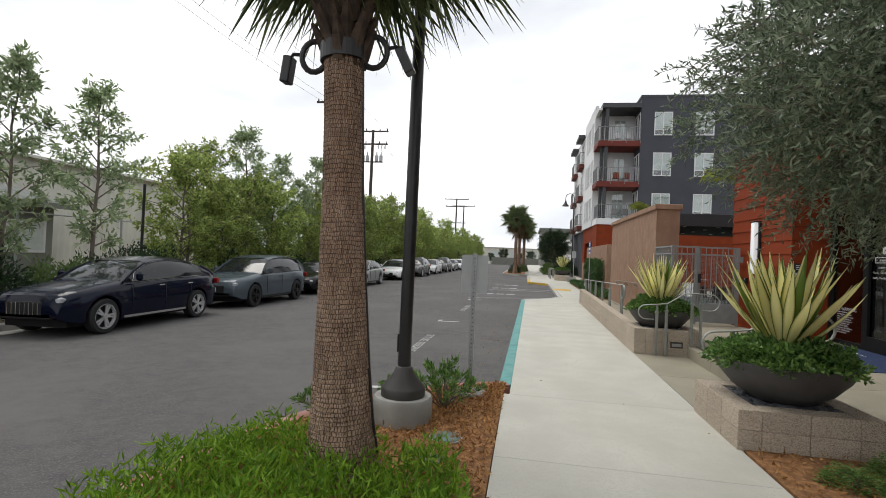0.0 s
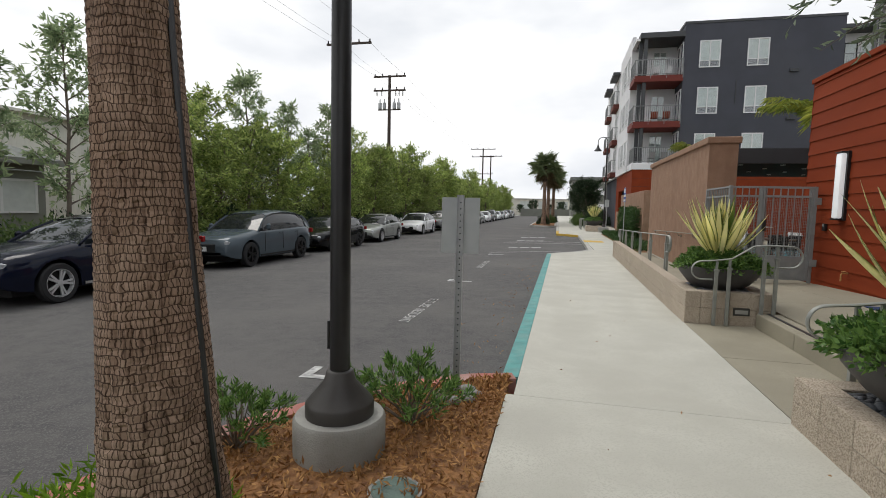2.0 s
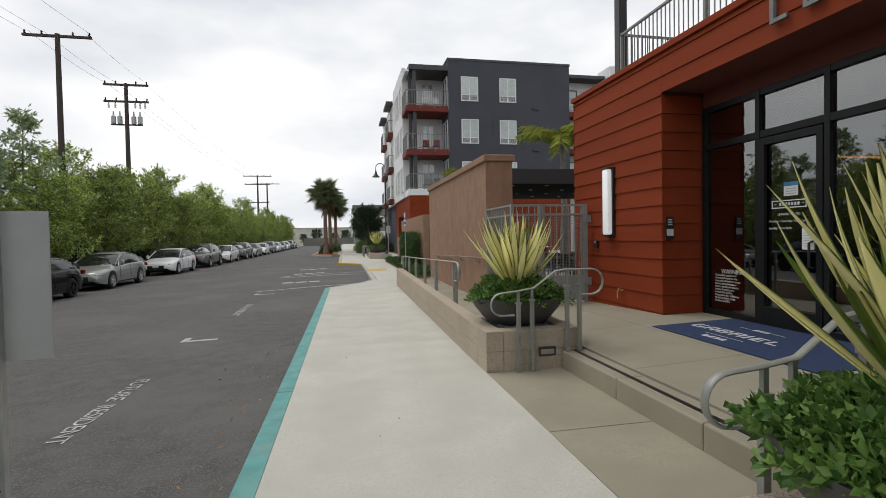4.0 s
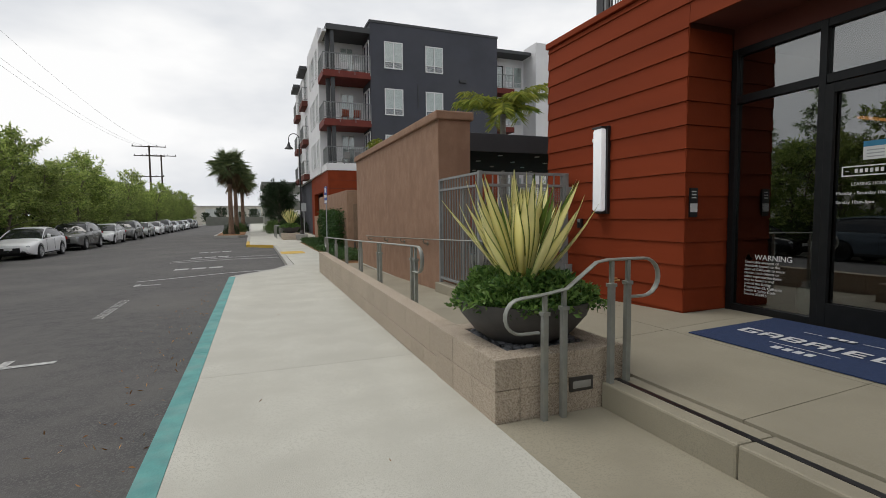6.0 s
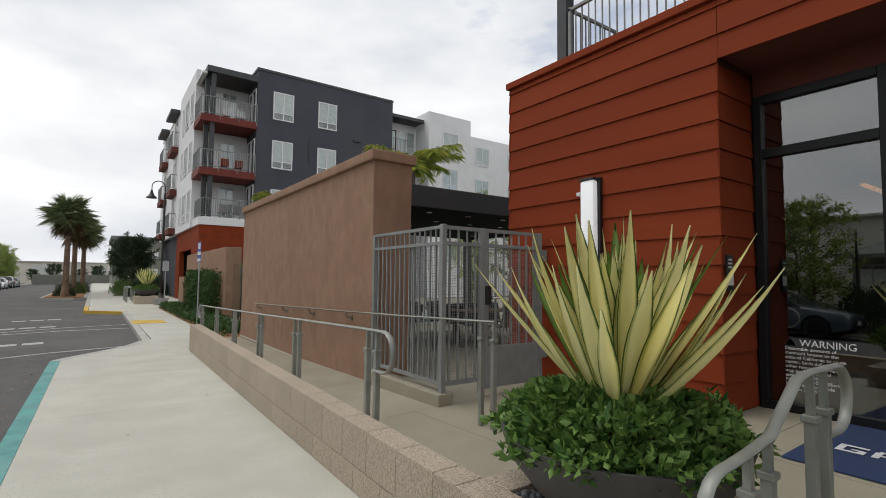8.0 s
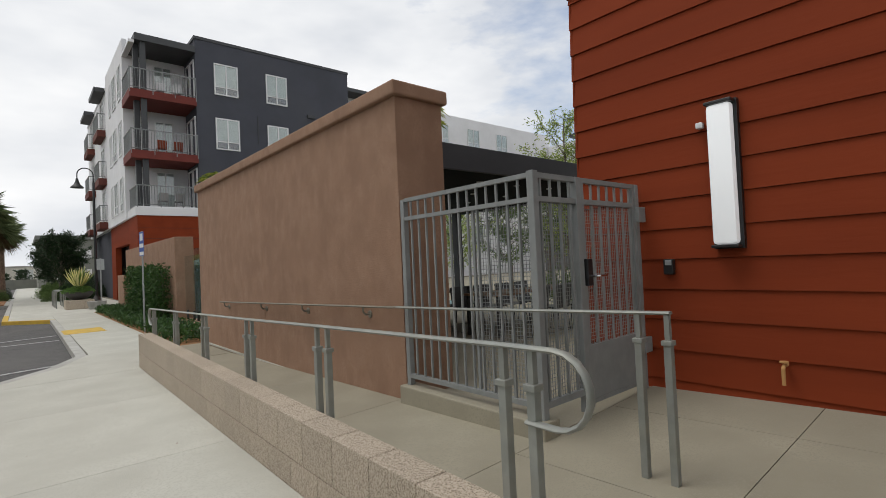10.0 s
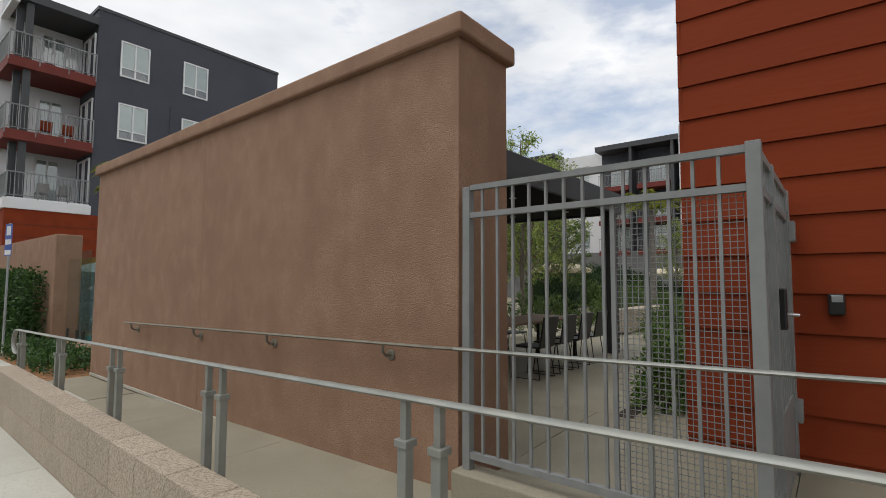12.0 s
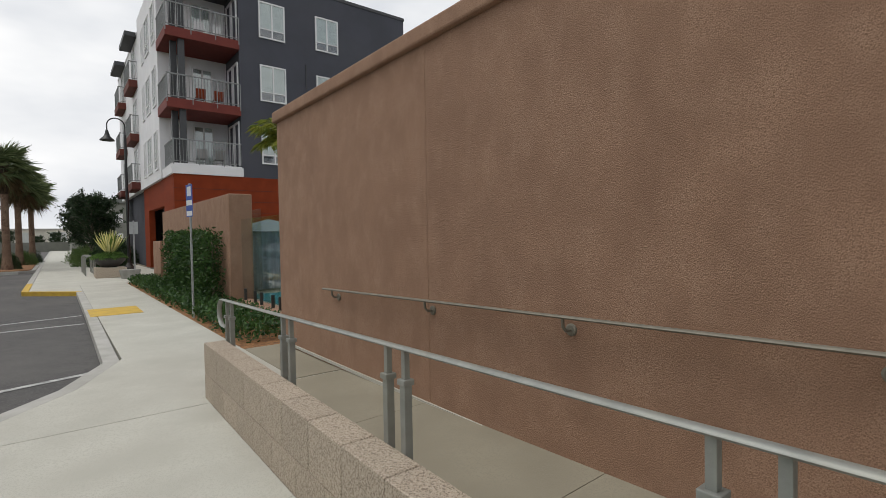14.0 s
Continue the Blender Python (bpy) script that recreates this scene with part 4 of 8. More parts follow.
def end_loop(y, z, r, sg):
    """A half-round turned-down end in the plane of the rail."""
    return [(rail_x(y), y + sg * r * math.sin(a), z - r + r * math.cos(a)) for a in np.linspace(0, math.pi, 10)]


ramp_rail = thing("ramp_handrail", "grey steel ramp handrail on paired posts with looped ends", "handrail")
za, zb = ramp_rail_z(11.7), ramp_rail_z(19.95)
pts = [(rail_x(11.85), 11.85, za - 0.30)] + end_loop(11.70, za, 0.15, -1)[::-1]
pts += [(rail_x(y), y, ramp_rail_z(y)) for y in np.linspace(11.95, 19.8, 14)]
pts += end_loop(19.92, zb, 0.13, 1) + [(rail_x(19.78), 19.78, zb - 0.26)]
part("rail", flat_rail(pts), M["railsteel"], ramp_rail, smooth=True)
for y in (11.90, 13.68, 15.165, 16.69, 18.15, 19.70):
    for dy in (-0.078, 0.078):
        q = y + dy
        rail_post(ramp_rail, rail_x(q) + 0.01, q, terrace_z(2.3, q) - 0.03, ramp_rail_z(q) - 0.01, ramp_rail_z(q) - 0.158)
inner_rail = thing("inner_handrail", "grey steel handrail passing in front of the gate", "handrail")
part("rail", flat_rail([(3.36, 11.79, 1.13), (3.36, 12.6, 1.105), (3.38, 13.5, 1.075), (3.4, 14.45, 1.05)]), M["railsteel"], inner_rail, smooth=True)
for y in (11.81, 11.98):
    rail_post(inner_rail, 3.36, y, terrace_z(3.36, y) - 0.02, 1.12, 0.965)
wall_rail = thing("wall_handrail", "grey steel handrail on round brackets along the stucco wall", "handrail")
part("rail", flat_rail([(3.4, 14.452, 1.05)] + [(3.43, y, float(np.interp(y, (14.5, 20.07), (1.042, 0.915)))) for y in np.linspace(14.6, 20.07, 10)]), M["wallrail"], wall_rail, smooth=True)
for y in (15.12, 16.63, 18.07, 19.85):
    z = float(np.interp(y, (14.5, 20.07), (1.042, 0.915)))
    br = part("bracket", tube(B(), [(3.52, y, z - 0.09), (3.46, y, z - 0.09), (3.432, y, z - 0.06), (3.43, y, z - 0.01)], 0.011, 8), M["wallrail"], wall_rail, smooth=True)
    bm = lathe(B(), [(0.04, 0), (0.04, 0.01), (0.03, 0.016)], 16)
    bm.transform(pose(3.52, y, z - 0.09, 0, -90, 0))
    part("flange", bm, M["wallrail"], br)


def stair_rail(y, hidden=False):
    s = thing("stair_handrail", "grey steel step handrail with looped ends beside the planter", "handrail", group="step handrails")
    pts = [(2.27, y, 0.64)] + arc((2.13, y, 0.765), 0.125, 270, 90, 9, "xz") + [(2.3, y, 0.905), (2.5, y, 0.935), (2.76, y, 1.115), (2.86, y, 1.13), (3.1, y, 1.13)]
    pts += arc((3.2, y, 0.985), 0.145, 90, -90, 10, "xz") + [(3.04, y, 0.84)]
    part("rail", flat_rail(pts), M["railsteel"], s, smooth=True)
    for x, z0, zt, c in ((2.32, 0.0, 0.9, 0.77), (2.48, 0.0, 0.925, 0.80), (2.90, 0.19, 1.12, 0.94), (3.05, 0.19, 1.12, 0.95)):
        rail_post(s, x, y, z0 - 0.02, zt, c)


stair_rail(9.275)
stair_rail(6.02)

fence = thing("metal_gate", "grey steel picket fence and mesh-backed gate with lever lock", "gate", kind="")
solid("gate_curb", bx(3.43, 12.76, 0.05, 3.62, 14.5, 0.29, bevel=0.012), M["beige"], "concrete curb under the picket fence", "curb")
fr = part("frame", bx(3.485, 12.795, 0.22, 3.545, 12.857, 2.11, bevel=0.004), M["steel"], fence)
part("post", bx(3.495, 14.402, 0.29, 3.55, 14.457, 2.09, bevel=0.003), M["steel"], fence)
for za, zb in ((2.065, 2.1), (1.885, 1.92), (0.36, 0.40)):
    part("rail", bx(3.5, 12.857, za, 3.54, 14.402, zb), M["steel"], fence)
for i in range(13):
    y = 12.97 + i * 0.112
    part("picket", bx(3.511, y - 0.008, 0.40, 3.529, y + 0.008, 2.066), M["steel"], fence)


def wire_mesh(x0, x1, z0, z1, step, to_world):
    bm = B()
    u = x0
    while u <= x1:
        box(bm, u - 0.0018, -0.0018, z0, u + 0.0018, 0.0018, z1)
        u += step
    w = z0
    while w <= z1:
        box(bm, x0, -0.0018, w - 0.0018, x1, 0.0018, w + 0.0018)
        w += step
    bm.transform(to_world)
    return bm


wm = part("wire_mesh", wire_mesh(0, 0.60, 0.40, 1.885, 0.03, pose(3.535, 12.875, 0, 0, 0, 90)), M["steel"], fence)
tagged(wm, kind="stuff")
part("mesh_edge", bx(3.525, 13.47, 0.4, 3.545, 13.495, 1.885), M["steel"], fence)
part("post", bx(4.03, 12.80, 0.22, 4.09, 12.86, 2.10, bevel=0.004), M["steel"], fence)
part("post", bx(4.97, 12.80, 0.22, 5.03, 12.86, 2.10, bevel=0.004), M["steel"], fence)
for xa, xb in ((3.545, 4.03), (4.095, 4.965)):
    for za, zb in ((2.06, 2.1), (1.885, 1.925), (0.36 if xa < 4 else 0.27, 0.41 if xa < 4 else 0.3)):
        part("rail", bx(xa, 12.81, za, xb, 12.85, zb), M["steel"], fence)
    n = int((xb - xa) / 0.112)
    for i in range(n):
        x = xa + (xb - xa) * (i + 0.5) / n
        part("picket", bx(x - 0.008, 12.821, 0.4, x + 0.008, 12.839, 2.062), M["steel"], fence)
    wm = part("wire_mesh", wire_mesh(xa, xb, 0.41, 1.885, 0.03, pose(0, 12.845, 0)), M["steel"], fence)
    tagged(wm, kind="stuff")
leaf = part("gate_leaf", bx(4.10, 12.812, 0.3, 4.96, 12.832, 0.74, bevel=0.003), M["steel"], fence, "solid kick plate of the gate")
part("stile", bx(4.095, 12.806, 0.3, 4.135, 12.854, 2.062), M["steel"], leaf)
part("stile", bx(4.925, 12.806, 0.3, 4.965, 12.854, 2.062), M["steel"], leaf)
part("lock", bx(4.10, 12.77, 1.22, 4.17, 12.81, 1.44, bevel=0.008), M["black"], leaf, "black gate lock")
part("lever", tube(B(), [(4.15, 12.77, 1.30), (4.15, 12.72, 1.30), (4.17, 12.71, 1.30), (4.27, 12.71, 1.30)], 0.01, 8), M["chrome"], leaf, "chrome lever handle")
for z in (0.55, 1.75):
    part("hinge", bx(4.962, 12.77, z, 5.09, 12.808, z + 0.14, bevel=0.006), M["steel"], fence)

# ---- pergola and courtyard ----
pg = thing("pergola", "dark grey steel patio canopy on square posts", "canopy")
part("roof", bx(4.2, 15.92, 3.12, 10.6, 21.4, 3.17), M["trimdark"], pg)
part("fascia", bx(4.2, 15.86, 2.82, 10.6, 15.92, 3.2, bevel=0.006), M["trimdark"], pg)
part("fascia", bx(10.6, 15.86, 2.82, 10.66, 21.4, 3.2, bevel=0.006), M["trimdark"], pg)
part("soffit", bx(4.2, 15.92, 2.86, 10.6, 21.4, 2.90), M["soffit"], pg)
for x, y in ((10.47, 16.02), (10.42, 21.2), (4.4, 21.2)):
    part("post", bx(x - 0.1, y - 0.1, terrace_z(x, y), x + 0.1, y + 0.1, 2.86, bevel=0.006), M["trimdark"], pg)
for ix in range(6):
    for iy in range(4):
        part("downlight", lathe(B(), [(0.06, 0), (0.06, 0.012)], 12, (4.9 + ix * 1.0, 16.7 + iy * 1.2, 2.848)), M["diffuser"], pg)


def bistro_chair(x, y, rz):
    c = thing("patio_chair", "black wire patio chair with sled legs", "chair", group="patio chairs", at=(x, y, terrace_z(x, y) + 0.004), rz=rz)
    bm = bx(-0.22, -0.22, 0.43, 0.22, 0.22, 0.455, bevel=0.01)
    part("seat", bm, M["black"], c)
    bm = bx(-0.22, -0.012, 0, 0.22, 0.012, 0.42, bevel=0.008)
    bm.transform(pose(0, 0.22, 0.45, -10, 0, 0))
    part("backrest", bm, M["black"], c)
    for sx in (-0.2, 0.2):
        part("leg", tube(B(), [(sx, -0.16, 0.44), (sx * 1.1, -0.22, 0.012), (sx * 1.1, 0.22, 0.012), (sx, 0.16, 0.44)], 0.01, 6), M["black"], c)


def patio_table(x, y, lx, ly):
    z = terrace_z(x, y)
    t = thing("patio_table", "wooden topped patio table with black steel legs", "table", group="patio tables", at=(x, y, z + 0.002))
    part("tabletop", bx(-lx, -ly, 0.72, lx, ly, 0.755, bevel=0.006), M["tabletop"], t)
    for sx in (-1, 1):
        for sy in (-1, 1):
            part("leg", bx(sx * (lx - 0.08) - 0.025, sy * (ly - 0.08) - 0.025, 0, sx * (lx - 0.08) + 0.025, sy * (ly - 0.08) + 0.025, 0.72), M["black"], t)


for x, y in ((8.2, 16.75), (7.6, 19.4)):
    patio_table(x, y, 1.4, 0.45)
    for dx in (-0.95, -0.32, 0.32, 0.95):
        bistro_chair(x + dx, y - 0.75, 180)
        bistro_chair(x + dx, y + 0.75, 0)


def umbrella(x, y, k):
    z = terrace_z(x, y)
    u = thing("patio_umbrella", "cream canvas patio umbrella on a pole", "umbrella", group="patio umbrellas", at=(x, y, z))
    part("pole", tube(B(), [(0, 0, 0), (0, 0, 2.5)], 0.025, 8), M["black"], u)
    bm = B()
    seg = 8
    top = bm.verts.new((0, 0, 2.62))
    mid = [bm.verts.new((0.8 * math.cos(i * math.tau / seg), 0.8 * math.sin(i * math.tau / seg), 2.42)) for i in range(seg)]
    rim = [bm.verts.new((1.6 * math.cos(i * math.tau / seg), 1.6 * math.sin(i * math.tau / seg), 2.12)) for i in range(seg)]
    low = [bm.verts.new((v.co.x, v.co.y, v.co.z - 0.14)) for v in rim]
    for i in range(seg):
        j = (i + 1) % seg
        bm.faces.new((top, mid[i], mid[j]))
        bm.faces.new((mid[i], rim[i], rim[j], mid[j]))
        bm.faces.new((rim[i], low[i], low[j], rim[j]))
    part("canopy", bm, M["umbrella"], u)
    part("base", lathe(B(), [(0.3, 0), (0.3, 0.05), (0.05, 0.09)], 20), M["black"], u)


for i, (x, y) in enumerate(((24.0, 23.5), (36.0, 21.4))):
    umbrella(x, y, i)
solid("courtyard_planter", bx(14.2, 17.0, 0.15, 17.8, 17.5, 0.75, bevel=0.01), M["block"], "low pale courtyard planter wall", "planter wall", kind="")
solid("courtyard_bed", bx(5.75, 13.66, 0.1, 10.2, 14.32, 0.185, bevel=0.01), M["soil"], "planting bed beside the red building", "planting bed")

fire = thing("fire_bowl", "round orange steel fire bowl on the courtyard paving", "fire bowl", at=(25.0, 16.35, terrace_z(25.0, 16.35)))
part("bowl", lathe(B(), [(0.32, 0.0), (0.36, 0.06), (0.62, 0.24), (0.66, 0.34), (0.6, 0.34), (0.5, 0.26)], 28), M["orange"], fire, smooth=True)
for y, rz in ((17.3, -75), (15.9, -100)):
    sofa = thing("patio_armchair", "dark wicker patio armchair with a curved back", "armchair", group="patio armchairs", at=(24.6 if y > 17 else 27.0, y, terrace_z(25, y)), rz=rz)
    part("seat", bx(-0.42, -0.4, 0.12, 0.42, 0.4, 0.42, bevel=0.03), M["black"], sofa)
    part("cushion", bx(-0.38, -0.38, 0.42, 0.38, 0.34, 0.52, bevel=0.03), M["trimdark"], sofa)
    part("backrest", bx(-0.5, 0.34, 0.1, 0.5, 0.46, 0.98, bevel=0.04), M["black"], sofa)
    for sx in (-0.48, 0.48):
        part("armrest", bx(sx - 0.07, -0.4, 0.1, sx + 0.07, 0.34, 0.66, bevel=0.03), M["black"], sofa)
patio_table(25.4, 14.9, 0.9, 0.45)
for dx in (-0.6, 0.0, 0.6):
    bistro_chair(25.4 + dx, 15.6, 0)
    bistro_chair(25.4 + dx, 14.2, 180)

# pool and its glass fence
solid("pool_water", bx(5.0, 23.2, -0.1, 13, 28.6, -0.012), M["poolwater"], "turquoise swimming pool water", "water")
pf = thing("pool_fence", "clear glass pool fence on small steel clamps", "glass fence")
for i in range(4):
    y = 21.85 + i * 1.06
    pn = part("glass_panel", bx(4.235, y, 0.24, 4.25, y + 1.02, 1.95), M["poolglass"], pf)
    pn.visible_shadow = False
    for dy in (0.18, 0.84):
        part("clamp", bx(4.215, y + dy - 0.025, 0.172, 4.27, y + dy + 0.025, 0.43, bevel=0.004), M["bronze"], pf)
pn = part("glass_panel", bx(4.7, 26.15, 0.1, 4.715, 28.0, 2.2), M["poolglass"], pf)
pn.visible_shadow = False
for x in (5.35, 7.2, 9.2):
    lo = thing("sun_lounger", "white sun lounger by the pool", "lounger", group="pool loungers", at=(x, 22.2, -0.018))
    part("mattress", bx(-0.3, -0.2, 0.3, 0.3, 0.9, 0.38, bevel=0.02), M["vinyl"], lo)
    bm = bx(-0.3, 0, 0, 0.3, 0.08, 0.7, bevel=0.02)
    bm.transform(pose(0, 0.9, 0.32, -35, 0, 0))
    part("backrest", bm, M["vinyl"], lo)
    for sx in (-0.26, 0.26):
        for sy in (-0.15, 0.85):
            part("leg", bx(sx - 0.02, sy - 0.02, 0, sx + 0.02, sy + 0.02, 0.3), M["galv"], lo)

cab = thing("pool_cabana", "pale canvas-draped cabana beside the pool", "cabana", at=(6.25, 30.2, -0.018))
for sx in (-1.1, 1.1):
    for sy in (-0.8, 0.8):
        part("post", bx(sx - 0.04, sy - 0.04, 0, sx + 0.04, sy + 0.04, 1.75), M["vinyl"], cab)
bm = B()
foot = [bm.verts.new((sx, sy, 1.75)) for sx, sy in ((-1.25, -0.95), (1.25, -0.95), (1.25, 0.95), (-1.25, 0.95))]
peak = bm.verts.new((0, 0, 2.15))
for i in range(4):
    bm.faces.new((foot[i], foot[(i + 1) % 4], peak))
bmesh.ops.solidify(bm, geom=list(bm.faces), thickness=0.02)
part("canopy", bm, M["drape"], cab)
for y in (-0.86, 0.86):
    bm = B()
    rows = [[bm.verts.new((-1.1 + 2.2 * k / 40, y + 0.035 * math.sin(k * 1.25), z)) for k in range(41)] for z in (0.05, 1.74)]
    for k in range(40):
        bm.faces.new((rows[0][k], rows[0][k + 1], rows[1][k + 1], rows[1][k]))
    bmesh.ops.solidify(bm, geom=list(bm.faces), thickness=0.008)
    part("curtain", bm, M["drape"], cab)

# ---- apartment buildings ----
def lattice(xs, zs, cols, rows, y0, y1):
    """A frame with bars as one connected mesh: the cells of the given columns and rows are solid."""
    bm = B()
    solid_ = {(i, j) for i in range(len(xs) - 1) for j in range(len(zs) - 1) if i in cols or j in rows}
    v = {(i, j, k): bm.verts.new((x, y, z)) for i, x in enumerate(xs) for j, z in enumerate(zs) for k, y in enumerate((y0, y1))}
    for i, j in solid_:
        bm.faces.new([v[q] for q in ((i, j, 0), (i + 1, j, 0), (i + 1, j + 1, 0), (i, j + 1, 0))])
        for di, dj, a, b in ((-1, 0, (0, 0), (0, 1)), (1, 0, (1, 0), (1, 1)), (0, -1, (0, 0), (1, 0)), (0, 1, (0, 1), (1, 1))):
            if (i + di, j + dj) not in solid_:
                p, q = (i + a[0], j + a[1]), (i + b[0], j + b[1])
                bm.faces.new((v[(*p, 0)], v[(*q, 0)], v[(*q, 1)], v[(*p, 1)]))
    bmesh.ops.delete(bm, geom=[x for x in bm.verts if not x.link_faces], context="VERTS")
    return bm


def window(parent, c, w, h, normal, frame_mat=None, split=True):
    """A white sliding window with a lower light, set on a facade. c: middle of its sill edge."""
    frame_mat = frame_mat or M["vinyl"]
    m = Matrix.Translation(c) @ pose(0, 0, 0, 0, 0, {"-y": 0, "-x": -90, "+y": 180}[normal])
    t, d = 0.07, 0.05
    bm = lattice([-w / 2, -w / 2 + t, -t / 2, t / 2, w / 2 - t, w / 2], [0, t, h * 0.24, h * 0.24 + 0.05, h - t, h], (0, 2, 4), (0, 2, 4) if split else (0, 4), -d, 0.02)
    bm.transform(m)
    fr_ = part("window", bm, frame_mat, parent)
    bm = B()
    box(bm, -w / 2 + t, -0.016, t, w / 2 - t, -0.010, h - t)
    bm.transform(m)
    part("pane", bm, M["winglass"], fr_)
    bm = B()
    box(bm, -w / 2 + t, -0.006, h * (0.24 if split else 0.1), w / 2 - t, -0.001, h - t)
    bm.transform(m)
    part("blind", bm, M["blind"], fr_)
    return fr_


PICKET = done("picket", bx(-0.009, -0.01, 0.1, 0.009, 0.01, 1.05), M["steel"])


def balcony(parent, x0, x1, y0, y1, z, slab=True, sides=("-y", "-x"), near=False):
    """A red slab with a grey picket rail."""
    b = part("balcony", bx(x0, y0, z - 0.42, x1, y1, z, bevel=0.01), M["balcony"] if slab else M["white"], parent, "red-edged balcony slab with picket rail" if slab else "white balcony base with picket rail")
    if "-y" in sides:
        bm = B()
        box(bm, x0, y0 + 0.02, z + 1.05, x1, y0 + 0.07, z + 1.1)
        box(bm, x0, y0 + 0.03, z + 0.08, x1, y0 + 0.06, z + 0.11)
        n = int((x1 - x0) / 0.13)
        for i in range(n + 1):
            x = x0 + 0.02 + (x1 - x0 - 0.04) * i / n
            if near:
                part("picket", PICKET, None, b).location = (x, y0 + 0.045, z)
                if i % 8 == 0:
                    box(bm, x - 0.02, y0 - 0.015, z - 0.2, x + 0.02, y0 + 0.02, z + 1.05)
            else:
                box(bm, x - 0.009, y0 + 0.035, z + 0.1, x + 0.009, y0 + 0.055, z + 1.05)
        tagged(part("railing", bm, M["steel"], b), kind="stuff")
    if "-x" in sides:
        bm = B()
        box(bm, x0 + 0.02, y0, z + 1.05, x0 + 0.07, y1, z + 1.1)
        box(bm, x0 + 0.03, y0, z + 0.08, x0 + 0.06, y1, z + 0.11)
        n = int((y1 - y0) / 0.13)
        for i in range(n + 1):
            y = y0 + 0.02 + (y1 - y0 - 0.04) * i / n
            if near:
                part("picket", PICKET, None, b).location = (x0 + 0.045, y, z)
            else:
                box(bm, x0 + 0.035, y - 0.009, z + 0.1, x0 + 0.055, y + 0.009, z + 1.05)
        tagged(part("railing", bm, M["steel"], b), kind="stuff")
    return b


Y0, FX = 39.3, 5.05
apt = thing("apartment_building", "four-storey white and charcoal apartment block on a red base", "building")
part("wall", bx(8.15, Y0, 4.5, 17.62, 52, 14.3), M["dark"], apt, "charcoal stucco wall")
part("roof", bx(8.1, Y0 - 0.04, 14.3, 17.66, 52, 14.46), M["trimdark"], apt, "dark parapet cap")
part("wall", bx(FX, 41.6, 4.5, 8.149, 59, 13.5), M["white"], apt, "white stucco wall")
part("wall", bx(FX, Y0 + 0.02, 13.36, 5.3, 41.6, 13.5), M["white"], apt)
part("roof", bx(FX + 0.24, Y0 - 0.1, 13.5, 8.149, 59, 13.85), M["trimdark"], apt, "dark flat roof with eave")
part("parapet", bx(FX, 41.45, 13.5, FX + 0.24, 48.2, 14.3), M["white"], apt, "white parapet above the street front")
part("roof_edge", bx(FX - 0.04, 48.21, 13.5, FX + 0.24, 59, 13.62), M["white"], apt)
part("base_wall", bx(5.2, Y0, -0.1, 17.62, Y0 + 0.3, 4.5), M["red"], apt, "rust red panelled ground floor")
part("base_wall", bx(5.2, Y0 + 0.31, 0, 5.5, 41.9, 4.5), M["red"], apt)
part("base_wall", bx(5.2, 46.9, 0, 5.5, 48.6, 4.5), M["red"], apt)
part("base_wall", bx(5.2, 41.9, 3.2, 5.5, 46.9, 4.5), M["red"], apt)
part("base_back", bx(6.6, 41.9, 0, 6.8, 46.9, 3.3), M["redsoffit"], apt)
part("base_core", bx(6.8, Y0 + 0.35, 0, 17.5, 60, 4.45), M["dark"], apt)
for z in (0.55, 1.1, 1.65, 2.2, 2.75, 3.3, 3.85):
    part("joint", bx(5.19, Y0 - 0.012, z, 17.6, Y0 - 0.002, z + 0.02), M["redback"], apt)
part("base_band", bx(5.12, Y0 - 0.06, 4.5, 8.2, 41.6, 4.92, bevel=0.01), M["white"], apt, "white band at the lowest balcony")
part("gable_pier", bx(5.3, Y0 + 0.5, 4.92, 5.55, Y0 + 0.75, 13.5), M["trimdark"], apt)
part("post", bx(5.55, Y0 + 0.05, 4.92, 5.8, Y0 + 0.3, 13.5, bevel=0.01), M["trimdark"], apt, "dark balcony post")
part("base_wall", bx(5.3, 48.6, 0, 6.0, 59, 4.5), M["dark"], apt, "dark ground floor beyond the passage")
for z in (10.95, 7.82):
    balcony(apt, 5.0, 8.14, Y0 - 0.12, 41.59, z, near=True)
b3 = balcony(apt, 5.2, 8.14, Y0 - 0.02, 41.58, 4.98, slab=False, near=True)
for z in (11.0, 7.85, 5.0):
    window(apt, (7.0, 41.59, z + 0.05), 0.95, 2.15, "-y", split=False)
    bm = B()
    for y in (Y0 + 0.6, Y0 + 1.5):
        box(bm, 8.08, y - 0.4, z + 0.05, 8.149, y - 0.33, z + 2.2)
        box(bm, 8.08, y + 0.33, z + 0.05, 8.149, y + 0.4, z + 2.2)
        box(bm, 8.08, y - 0.33, z + 2.13, 8.149, y + 0.33, z + 2.2)
    part("door_frame", bm, M["vinyl"], apt)
for (x, wd) in ((9.75, 1.3), (12.68, 1.3)):
    for zt in (13.16, 10.07, 6.98):
        window(apt, (x, Y0 - 0.003, zt - 1.78), wd, 1.78, "-y")
for z in (10.9, 7.8):
    part("vent", bx(14.6, Y0 - 0.12, z, 15.1, Y0 - 0.003, z + 0.2, bevel=0.01), M["trimdark"], apt)
part("downpipe", bx(11.45, Y0 - 0.05, 8.9, 11.5, Y0 - 0.003, 10.5), M["trimdark"], apt)
for y, w in ((42.6, 1.0), (44.6, 1.3), (46.3, 0.7)):
    for zt in (13.1, 10.0, 6.9):
        window(apt, (FX - 0.003, y, zt - 1.9), w, 1.9, "-x")
